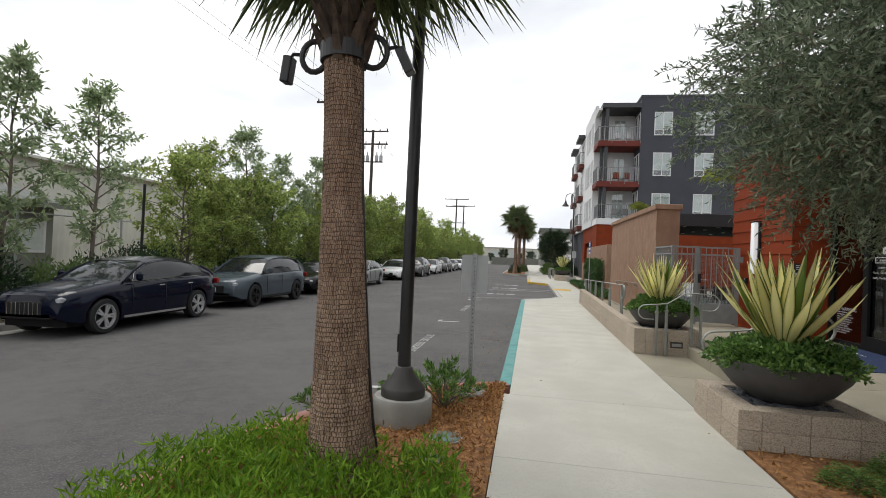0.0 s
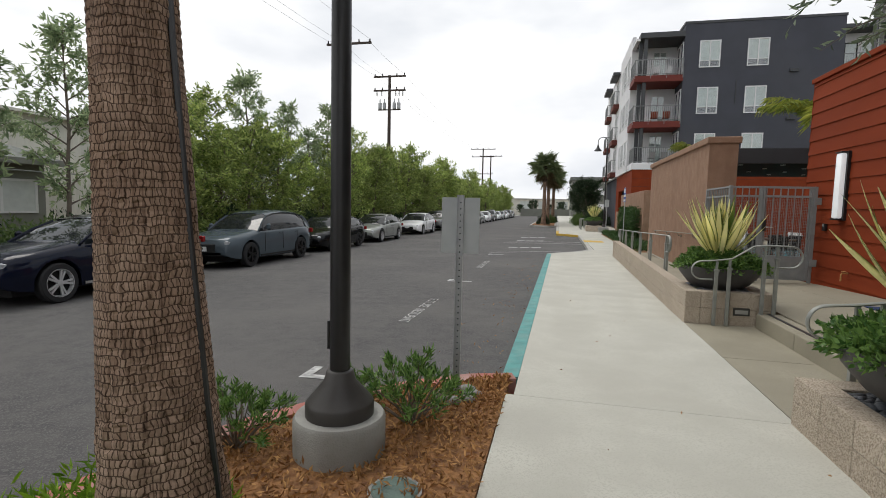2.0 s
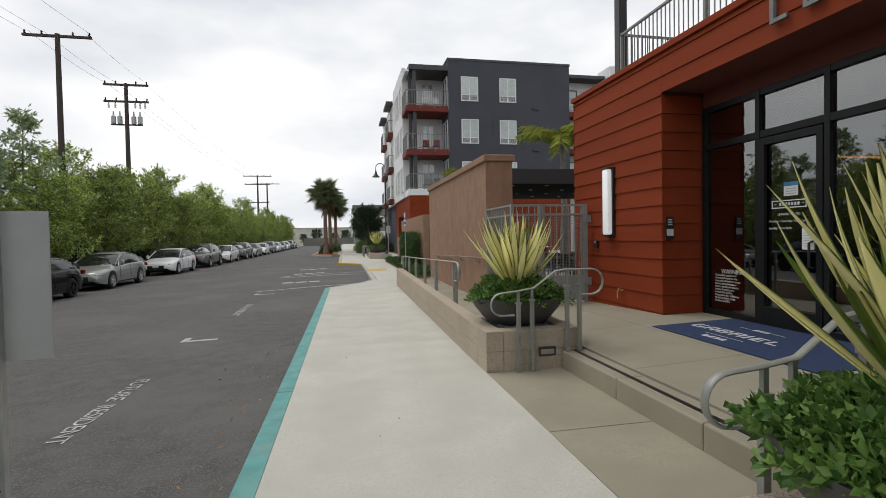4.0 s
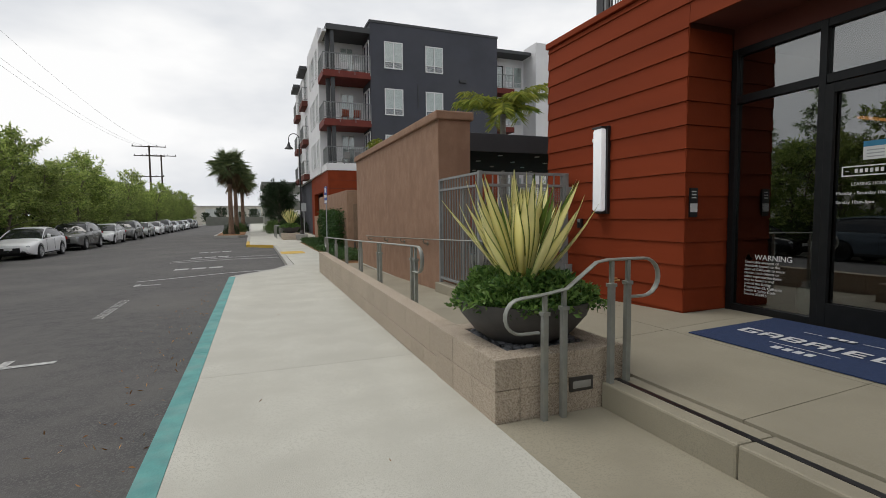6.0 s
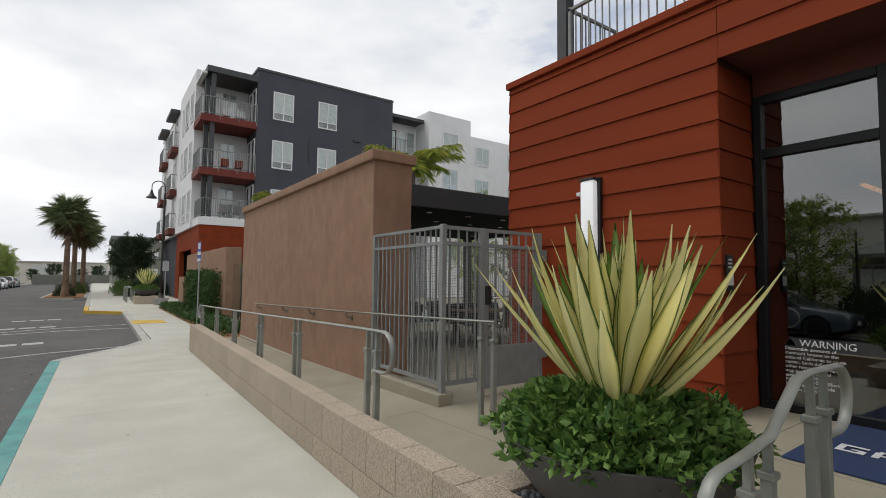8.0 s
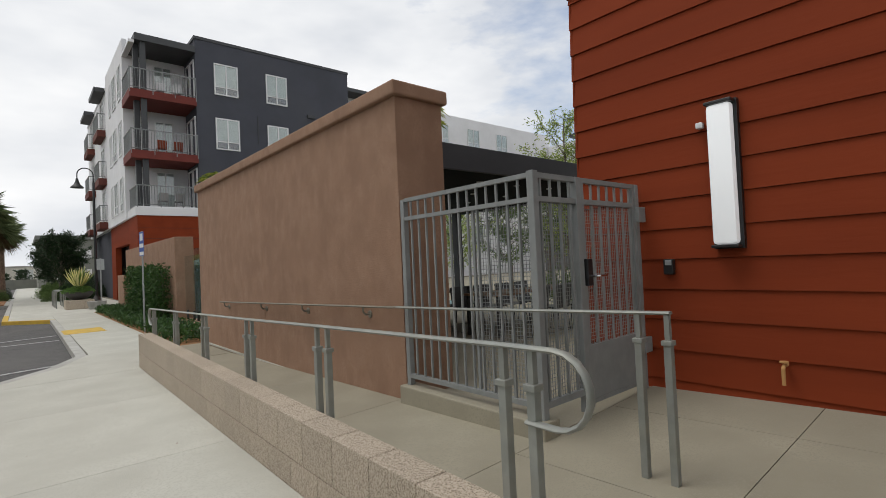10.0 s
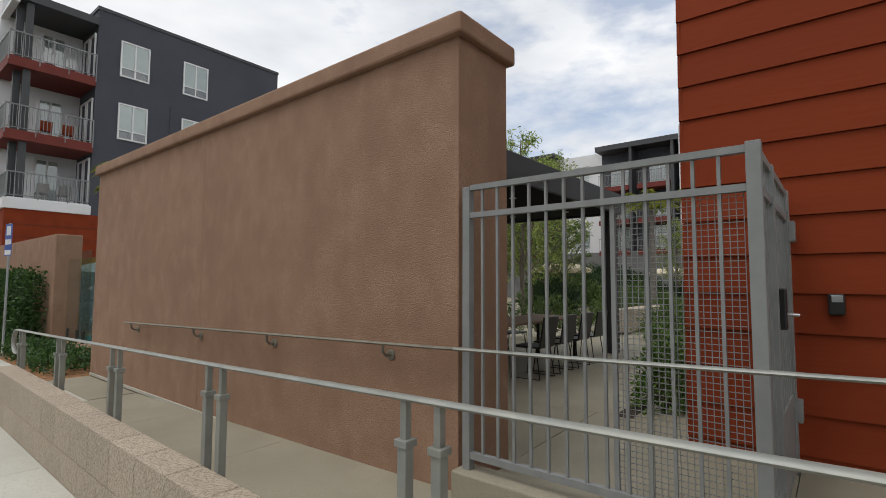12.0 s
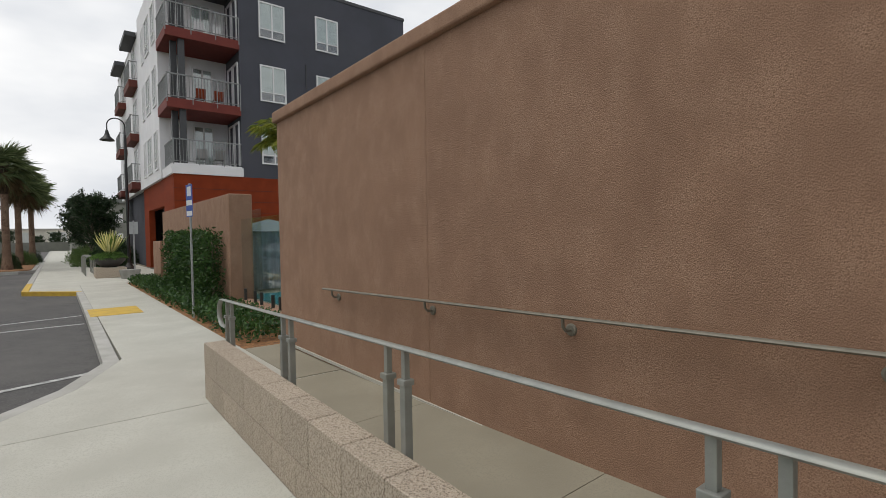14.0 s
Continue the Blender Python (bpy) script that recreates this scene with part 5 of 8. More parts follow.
for y0 in (48.6, 54.6):
    for z in (10.95, 7.82, 4.98):
        far_slab = balcony(apt, FX - 0.45, FX + 0.02, y0, y0 + 2.6, z, sides=("-y", "-x"))
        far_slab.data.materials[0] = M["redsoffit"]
        window(apt, (FX - 0.003, y0 + 1.3, z + 0.05), 1.6, 2.1, "-x", split=False)
    part("roof", bx(FX - 0.6, y0 - 0.2, 13.4, FX + 0.02, y0 + 2.8, 13.65), M["trimdark"], apt)
# chairs on the balconies
for z, mt in ((10.95, "vinyl"), (7.82, "red"), (4.98, "greystone")):
    for x in (6.6, 7.4):
        c = thing("balcony_chair", "small balcony chair in faded plastic", "chair", group="balcony chairs", at=(x, 40.4, z), rz=180)
        part("seat", bx(-0.22, -0.2, 0.4, 0.22, 0.22, 0.44), M[mt], c)
        part("backrest", bx(-0.22, 0.2, 0.44, 0.22, 0.24, 0.85), M[mt], c)
        for sx in (-0.2, 0.2):
            for sy in (-0.18, 0.2):
                part("leg", bx(sx - 0.015, sy - 0.015, 0, sx + 0.015, sy + 0.015, 0.4), M[mt], c)

wing = thing("apartment_building", "white courtyard apartment wing with dark framed balconies", "building")
part("wall", bx(17.7, 44.0, 0, 46, 56, 14.9), M["white"], wing)
part("wall", bx(22.6, 42.0, 0, 27, 43.99, 15.5), M["white"], wing)
part("roof", bx(17.7, 42.6, 14.6, 22.5, 44.2, 14.85), M["trimdark"], wing)
for x, y in ((21.6, 43.99), (24.8, 41.99), (30, 43.99), (34, 43.99), (38, 43.99)):
    for zt in (14.0, 10.9, 7.8, 4.7):
        window(wing, (x, y - 0.003, zt - 1.8), 1.6, 1.8, "-y", M["vinyl"])
for z in (11.8, 8.7, 5.6):
    balcony(wing, 18.6, 21.0, 42.7, 43.98, z)
    window(wing, (19.8, 43.985, z + 0.05), 1.6, 2.1, "-y", M["frame"], split=False)
east = thing("apartment_building", "white four-storey courtyard wing with a grey ground storey", "building")
part("wall", bx(44, 15.0, 4.2, 56, 22.5, 14.5), M["white"], east, "white stucco wall")
part("wall", bx(44, 4, 4.2, 56, 12.8, 13.0), M["white"], east)
part("base_wall", bx(44.06, 4, -0.1, 56, 43.9, 4.19), M["groundstorey"], east, "grey ground storey")
part("recess_wall", bx(45.5, 12.81, 4.2, 56, 14.99, 13.0), M["dark"], east, "dark wall behind the balconies")
part("recess_wall", bx(45.5, 22.51, 4.2, 56, 29.5, 13.3), M["dark"], east)
part("wall", bx(45.5, 29.51, 4.2, 56, 43.9, 13.6), M["white"], east)
part("roof", bx(43.9, 12.81, 13.0, 47, 14.99, 13.3), M["trimdark"], east, "dark flat balcony roof")
part("roof", bx(43.8, 22.51, 13.3, 46, 29.5, 13.75), M["trimdark"], east)
part("roof", bx(43.8, 33.5, 13.6, 46, 40, 13.9), M["trimdark"], east)
part("downpipe", bx(43.9, 15.7, 4.2, 43.99, 15.8, 12.6), M["vinyl"], east, "white downpipe")
for y0 in (23.0, 26.4, 33.8, 37.0):
    part("fin", bx(43.9, y0 - 0.12, 4.2, 45.49, y0 + 0.12, 13.3), M["trimdark"], east)
    for z in (10.0, 7.0, 4.3):
        balcony(east, 43.95, 45.49, y0 + 0.2, y0 + 2.9, z)
        window(east, (45.497, y0 + 1.4, z + 0.05), 1.7, 2.1, "-x", split=False)
for z in (9.9, 7.0, 4.3):
    balcony(east, 43.95, 45.49, 12.9, 14.9, z)
    window(east, (45.497, 13.9, z + 0.05), 1.5, 2.1, "-x", split=False)
for y, zs in ((20.4, (10.8, 7.75, 4.65, 1.5)), (17.0, (10.8, 7.75, 4.65, 1.5)), (10.5, (10.8, 7.75, 4.65)), (7.0, (10.8, 7.75, 4.65))):
    for z in zs:
        part("window_surround", bx(43.985, y - 1.12, z - 0.1, 44.05, y + 1.12, z + 2.0), M["frame"], east, "black window surround")
        window(east, (43.98, y, z), 2.0, 1.88, "-x")
for z in (10.8, 7.75, 4.65):
    window(east, (45.497, 31.5, z), 1.6, 1.8, "-x")

# ---- yards across the street ----
shed = thing("warehouse", "cream corrugated metal warehouse with a shallow gable", "building")
bm = B()
prof = []
for i in range(0, 130):
    prof.append((15.6 + i * 0.16, 0.03 if i % 2 else 0.0))
lo_ = [bm.verts.new((-22.0 + d, y, -0.4)) for y, d in prof]
hi_ = [bm.verts.new((-22.0 + d, y, 5.15)) for y, d in prof]
for i in range(len(prof) - 1):
    bm.faces.new((lo_[i], lo_[i + 1], hi_[i + 1], hi_[i]))
part("wall", bm, M["corrug"], shed)
bm = B()
prof = [(-22.0 - i * 0.16, 0.03 if i % 2 else 0.0) for i in range(100)]
ap = -30.0
lo_ = [bm.verts.new((x, 15.6 - d, -0.4)) for x, d in prof]
hi_ = [bm.verts.new((x, 15.6 - d, 5.1 + 0.6 * (1 - abs(x - ap) / 8.0))) for x, d in prof]
for i in range(len(prof) - 1):
    bm.faces.new((lo_[i], lo_[i + 1], hi_[i + 1], hi_[i]))
part("wall", bm, M["corrug"], shed)
bm = B()
for a, b_ in (((-21.6, 5.08), (-30, 5.75)), ((-30, 5.75), (-38.4, 5.08))):
    vs = [bm.verts.new((p[0], y, p[1] + dz)) for dz in (0, 0.12) for p in (a, b_) for y in (15.2, 36.6)]
    for q in ((0, 1, 3, 2), (4, 6, 7, 5), (0, 4, 5, 1), (2, 3, 7, 6), (0, 2, 6, 4), (1, 5, 7, 3)):
        bm.faces.new([vs[k] for k in q])
part("roof", bm, M["corrug"], shed, "pale metal roof sheets")
cot = thing("office_cottage", "low grey-green yard office with shingle roof", "building")
part("wall", bx(-24, -2, -0.4, -18.2, 16.3, 2.9), M["greywall"], cot)
bm = B()
vs = [bm.verts.new(p) for p in ((-17.6, -3, 2.85), (-17.6, 16.8, 2.85), (-24.6, 16.8, 2.85), (-24.6, -3, 2.85), (-21, 0, 4.3), (-21, 13.6, 4.3))]
for q in ((0, 1, 5, 4), (1, 2, 5), (2, 3, 4, 5), (3, 0, 4)):
    bm.faces.new([vs[k] for k in q])
part("roof", bm, M["shingle"], cot, "grey shingle hip roof")
part("fascia", bx(-17.68, -3, 2.7, -17.6, 16.8, 2.9), M["greywall"], cot)
for y in (14.8, 8.0, 2.0):
    m_ = pose(-18.197, y, 1.0, 0, 0, 90)
    w, h, t = 2.4, 1.2, 0.08
    bm = lattice([-w / 2, -w / 2 + t, -t / 2, t / 2, w / 2 - t, w / 2], [0, t, h - t, h], (0, 2, 4), (0, 2), -0.04, 0.02)
    bm.transform(m_)
    wf = part("window", bm, M["vinyl"], cot)
    bm = bx(-w / 2 + t, -0.012, t, w / 2 - t, -0.006, h - t)
    bm.transform(m_)
    part("pane", bm, M["blind"], wf)
cl = thing("chain_link_fence", "chain link fence posts with top rail along the yards", "fence")
for i in range(34):
    y = -6 + i * 3.4
    part("post", tube(B(), [(-13.4, y, -0.4), (-13.4, y, 2.3)], 0.03, 8), M["galv"], cl)
for z in (0.0, 2.25):
    part("rail", tube(B(), [(-13.4, -6, z), (-13.4, 106, z)], 0.018, 6), M["galv"], cl)
bp = thing("flag_pole", "thin dark pole standing behind the verge", "pole")
part("shaft", tube(B(), [(-12.9, 14.75, -0.3), (-12.9, 14.75, 3.55)], 0.045, 8), M["black"], bp)

# ---- utility poles and wires ----
def pole(x, y, top, arms, gear=False):
    p = thing("utility_pole", "weathered wooden utility pole with cross arms" + (" and transformers" if gear else ""), "utility pole", group="utility poles", at=(x, y, -0.4))
    h = top + 0.4
    part("shaft", tube(B(), [(0, 0, 0), (0, 0, h)], [0.17, 0.11], 10), M["wood"], p)
    for dz, half in arms:
        a = part("cross_arm", bx(-half, -0.06, h - dz - 0.06, half, 0.06, h - dz + 0.06), M["wood"], p)
        for sx in (-half + 0.1, -half * 0.45, half * 0.45, half - 0.1):
            part("insulator", lathe(B(), [(0.03, 0), (0.06, 0.04), (0.03, 0.1), (0.055, 0.13), (0.02, 0.2)], 8, (sx, 0, h - dz + 0.06)), M["frame"], a)
    if gear:
        for sx in (-0.8, -0.42, 0.42, 0.8):
            part("transformer", lathe(B(), [(0.13, 0), (0.15, 0.05), (0.15, 0.5), (0.06, 0.56), (0.04, 0.85)], 10, (sx, 0, h - 2.7)), M["galv"], p)
        for sx in (-1.1, -0.7, 0.5, 0.8, 1.1):
            part("fuse_cutout", lathe(B(), [(0.03, 0), (0.07, 0.05), (0.05, 0.12), (0.07, 0.18), (0.03, 0.4)], 8, (sx, 0.08, h - 1.62)), M["vinyl"], p)
        part("bracket", bx(-0.95, -0.05, h - 2.78, 0.95, 0.05, h - 2.7), M["wood"], p)


pole(-13.5, 32.6, 12.1, [(0.12, 1.55)])
pole(-13.5, 40.6, 12.05, [(0.1, 1.35), (1.2, 1.35)], True)
pole(-13.2, 90, 12.1, [(0.15, 2.2), (1.5, 2.0), (4.5, 1.8)])
pole(-13.0, 99, 11.8, [(0.15, 2.2)])
pole(-14.2, 3.0, 12.2, [(0.12, 1.55)])
for k, (dx, a, b_, za, zb, sag) in enumerate([(sx, 3.0, 32.6, 12.3, 12.2, 0.5) for sx in (-1.45, -0.7, 1.45)] + [(sx, 32.6, 40.6, 12.2, 12.1, 0.15) for sx in (-1.3, -0.6, 1.3)] + [(sx, 40.6, 90, 12.1, 12.1, 0.9) for sx in (-1.2, -0.6, 1.2)] + [(0, -30, 3.0, 12.3, 12.3, 0.6)]):
    w = thing("overhead_wire", "thin black overhead power line", "power line", group="overhead wires")
    part("cable", tube(B(), [(-13.5 + dx, a + (b_ - a) * t, za + (zb - za) * t - sag * 4 * t * (1 - t)) for t in np.linspace(0, 1, 9)], 0.008, 4), M["black"], w)

# ---- street markings ----
def mark(name, pts, label):
    bm = B()
    lo2 = [bm.verts.new((x, y, road_z(x) + 0.004)) for x, y in pts]
    hi2 = [bm.verts.new((x, y, road_z(x) + 0.007)) for x, y in pts]
    bm.faces.new(hi2)
    for i in range(len(pts)):
        j = (i + 1) % len(pts)
        bm.faces.new((lo2[i], lo2[j], hi2[j], hi2[i]))
    return solid(name, bm, M["paint"], label, "road marking", kind="", group="road markings")


for y in (6.3, 13.1, 20.1):
    mark("parking_mark", [(-2.3, y - 0.05), (-1.72, y - 0.05), (-1.72, y + 0.05), (-2.3, y + 0.05)], "faded white parking bay tick")
    mark("parking_mark", [(-2.3, y + 0.052), (-2.2, y + 0.052), (-2.2, y + 0.3), (-2.3, y + 0.3)], "faded white parking bay tick")
for (xa, ya, xb, yb) in ((-2.4, 21.0, 1.4, 22.2), (-2.4, 26.6, 1.4, 26.8), (-2.4, 27.2, 1.4, 28.2)):
    ym = ya + (yb - ya) * (-0.3 - xa) / (xb - xa)
    mark("bay_line", [(xa, ya), (-0.302, ym), (-0.302, ym + 0.1), (xa, ya + 0.1)], "white line across the parking bay")
    mark("bay_line", [(-0.298, ym), (xb, yb), (xb, yb + 0.1), (-0.298, ym + 0.1)], "white line across the parking bay")
for y in (23.6, 28.3, 31.5):
    for k in range(3):
        mark("lettering_bar", [(-1.9 + k * 0.5, y), (-1.5 + k * 0.5, y), (-1.5 + k * 0.5, y + 0.4), (-1.9 + k * 0.5, y + 0.4)], "worn white stencilled word on asphalt")
st = thing("road_lettering", "worn white stencilled words on the asphalt", "road marking", group="road markings")
for word, y in (("FUTURE", 10.35), ("RESIDENT", 9.3)):
    x = -2.03
    m_ = Matrix.Translation((x, y, road_z(x) + 0.006)) @ pose(0, 0, 0, 0, -1.5, 0) @ pose(0, 0, 0, 0, 0, -90)
    writing("word", word, 0.24, M["paint"], m_, st, 0.001, 0.95)
for word, y in (("FUTURE", 17.35), ("RESIDENT", 16.3)):
    x = -2.0
    m_ = Matrix.Translation((x, y, road_z(x) + 0.006)) @ pose(0, 0, 0, 0, -1.5, 0) @ pose(0, 0, 0, 0, 0, -90)
    writing("word", word, 0.24, M["paint"], m_, st, 0.001, 0.95)

# ---- street furniture ----
def street_lamp(x, y, z, flip=1, label="black street lamp with gooseneck arm and bell shade"):
    s = thing("street_lamp", label, "street lamp", group="street lamps", at=(x, y, z))
    part("plinth", lathe(B(), [(0.29, 0), (0.29, 0.22), (0.275, 0.245)], 32), M["lampcon"], s, "round cast concrete plinth", smooth=True)
    part("base", lathe(B(), [(0.215, 0.245), (0.215, 0.32), (0.205, 0.335), (0.10, 0.46), (0.085, 0.52), (0.072, 0.53)], 28), M["bronze"], s, "flared metal base cover", smooth=True)
    sh = part("shaft", lathe(B(), [(0.064, 0.53), (0.06, 2.5), (0.052, 6.3), (0.05, 6.35)], 20), M["black"], s, smooth=True)
    part("access_cover", bx(-0.075, -0.03, 0.66, -0.055, 0.03, 0.84, bevel=0.004), M["black"], sh)
    pts = [(0, 0, 6.3), (0, 0, 6.6)] + [(-flip * 0.34 + flip * 0.34 * math.cos(radians(a)), 0, 6.72 + 0.34 * math.sin(radians(a))) for a in range(0, 181, 15)] + [(-flip * 0.68, 0, 6.45)]
    part("arm", tube(B(), pts, 0.026, 8), M["black"], s, smooth=True)
    part("shade", lathe(B(), [(0.05, 6.5), (0.08, 6.35), (0.14, 6.2), (0.27, 6.08), (0.29, 6.03), (0.27, 6.03)], 24, (-flip * 0.68, 0, 0)), M["black"], s, "black bell shade", smooth=True)


street_lamp(-1.135, 4.70, -0.01)
street_lamp(3.62, 41.3, 0.0)
street_lamp(3.4, 92, 0.0)


def post_sign(x, y, z, plate, face_mat, label, h, rz=0, perforated=True):
    s = thing("street_sign", label, "sign", at=(x, y, z), rz=rz)
    bm = B()
    box(bm, -0.022, -0.003, 0, 0.022, 0.003, h)
    box(bm, -0.028, -0.02, 0, -0.022, 0.003, h)
    box(bm, 0.022, -0.02, 0, 0.028, 0.003, h)
    po = part("post", bm, M["galv"], s, "perforated galvanised post")
    if perforated:
        hole = done("hole", lathe(B(), [(0.006, 0), (0.006, 0.002)], 8), M["under"])
        for i in range(int(h / 0.05) - 1):
            ob = new("hole", hole)
            ob.matrix_basis = pose(0, -0.0032, 0.05 + i * 0.05, 90, 0, 0)
            ob.parent = po
    x0, x1, z0, z1 = plate
    bm = bx(x0, 0.004, z0, x1, 0.008, z1)
    part("plate", bm, face_mat, s)
    return s


post_sign(-0.60, 5.80, -0.01, (-0.155, 0.155, 1.19, 1.64), M["signback"], "plain grey back of a parking sign on a perforated post", 1.66)
s2 = post_sign(3.05, 25.2, -0.02, (-0.15, 0.15, 1.98, 2.6), M["bluesign"], "blue and white accessible parking sign on a post", 2.62, rz=100, perforated=False)
part("panel", bx(-0.13, 0.0085, 2.0, 0.13, 0.0105, 2.09), M["paper"], s2)
part("panel", bx(-0.13, 0.0085, 2.2, 0.13, 0.0105, 2.3), M["paper"], s2)
part("symbol", bx(-0.09, 0.0085, 2.38, 0.09, 0.0105, 2.56), M["paper"], s2)
s3 = post_sign(3.5, 38.2, 0.0, (-0.15, 0.15, 1.8, 2.3), M["signback"], "grey sign back on a leaning post by the far planter", 2.35, perforated=False)
cov = thing("utility_cover", "round grey-green valve cover in the mulch", "cover")
part("lid", lathe(B(), [(0.13, 0), (0.13, 0.012), (0.12, 0.018)], 24, (-0.64, 4.33, 0.0)), M["coverplate"], cov)
part("ring", lathe(B(), [(0.15, 0), (0.15, 0.008)], 24, (-0.64, 4.33, 0.0)), M["lampcon"], cov)
cov = thing("utility_cover", "flat square stone valve lid half sunk in the mulch", "cover")
part("lid", bx(-0.78, 3.78, -0.02, -0.58, 3.93, 0.012, bevel=0.008), M["coverplate"], cov)
de = thing("traffic_post", "orange flexible traffic post with white bands", "traffic post", at=(-11.3, 8.6, -0.265))
part("post", lathe(B(), [(0.05, 0.03), (0.045, 1.05), (0.03, 1.07)], 14), M["orange"], de)
part("base", lathe(B(), [(0.16, 0), (0.15, 0.03)], 16), M["under"], de)
for z in (0.78, 0.92):
    part("band", lathe(B(), [(0.051, z), (0.05, z + 0.07)], 14), M["paper"], de)
bl = thing("barrier_bar", "orange plastic barrier bar leaning over the kerb", "barrier")
part("bar", tube(B(), [(-11.9, 6.4, -0.22), (-11.3, 8.2, 0.35)], 0.05, 8), M["orange"], bl)
fp = thing("wood_planter", "square slatted wooden planter with yellow flowers", "planter", at=(5.25, 7.0, terrace_z(5.25, 7.0)))
for k in range(4):
    for dx, dy, lx, ly in ((0, -0.29, 0.3, 0.012), (0, 0.29, 0.3, 0.012), (-0.29, 0, 0.012, 0.277), (0.29, 0, 0.012, 0.277)):
        part("slat", bx(dx - lx, dy - ly, 0.03 + k * 0.14, dx + lx, dy + ly, 0.16 + k * 0.14, bevel=0.006), M["planter_wood"], fp)
part("soil", bx(-0.275, -0.275, 0.03, 0.275, 0.275, 0.54), M["soil"], fp)

# end of the street
fb = thing("end_building", "pale low commercial building across the end of the street", "building")
part("wall", bx(-40, 165, -0.5, 20, 185, 4.6), M["corrug"], fb)
for x in range(-36, 18, 6):
    part("window", bx(x, 164.95, 1.5, x + 3.2, 164.99, 4.0), M["blind"], fb)
part("roof", bx(-40.3, 164.7, 4.6, 20.3, 185, 4.9), M["kerb"], fb)
eb = thing("end_building", "grey-green two-storey house at the street corner", "building")
part("wall", bx(3.2, 122, -0.5, 22, 140, 8.5), M["greywall"], eb)
part("roof", bx(2.8, 121.6, 8.5, 22.4, 140, 9.2), M["shingle"], eb)
for z in (1.4, 5.0):
    for x in (5, 9):
        part("window", bx(x, 121.95, z, x + 1.8, 121.995, z + 1.6), M["vinyl"], eb)
solid("end_wall", bx(-9, 128, -0.5, 3, 128.3, 1.6), M["greywall"], "long pale wall across the end of the street", "wall")
isl = solid("traffic_island", prism(B(), [(-2.4, 49.5), (-0.6, 48.8), (0.1, 49.5), (0.1, 66), (-2.4, 66)], -0.4, 0.02), M["kerb"], "kerbed palm island in the street", "island")
solid("island_bed", prism(B(), [(-2.2, 49.8), (-0.6, 49.1), (-0.1, 49.7), (-0.1, 65.8), (-2.2, 65.8)], 0.0, 0.06), M["mulch"], "mulch bed of the palm island", "mulch bed")
solid("bed_ramp", bx(2.99, 21.72, -0.1, 4.0, 36.0, -0.004), M["mulch"], "planting bed between the pavement and the low wall", "mulch bed")
solid("bed_entry", bx(1.975, -8, -0.1, 5.0, 4.79, 0.01), M["mulch"], "mulch bed beside the entrance planter", "mulch bed")
solid("terrace_edge", bx(3.11, 4.6, -0.1, 5.8, 4.69, 0.19), M["beige"], "terrace edge beam", "edge")
fpw = thing("far_planter_wall", "pale concrete planter ring further up the pavement", "planter wall")
part("body", bx(2.25, 39.4, 0.0, 3.35, 40.8, 0.42, bevel=0.02), M["block"], fpw)
for i in range(4):
    rl = thing("bike_rail", "short grey steel hoop rail on the pavement", "rail", group="hoop rails", at=(2.0, 41.5 + i * 1.3, 0))
    part("hoop", tube(B(), [(0, 0, 0), (0, 0, 0.75), (0.05, 0, 0.85), (0.3, 0, 0.85), (0.35, 0, 0.75), (0.35, 0, 0)], 0.025, 8), M["railsteel"], rl)


# ---- plants ----
def rvec(rng, n=1):
    v = rng.normal(size=(n, 3))
    return v / np.linalg.norm(v, axis=1, keepdims=True)


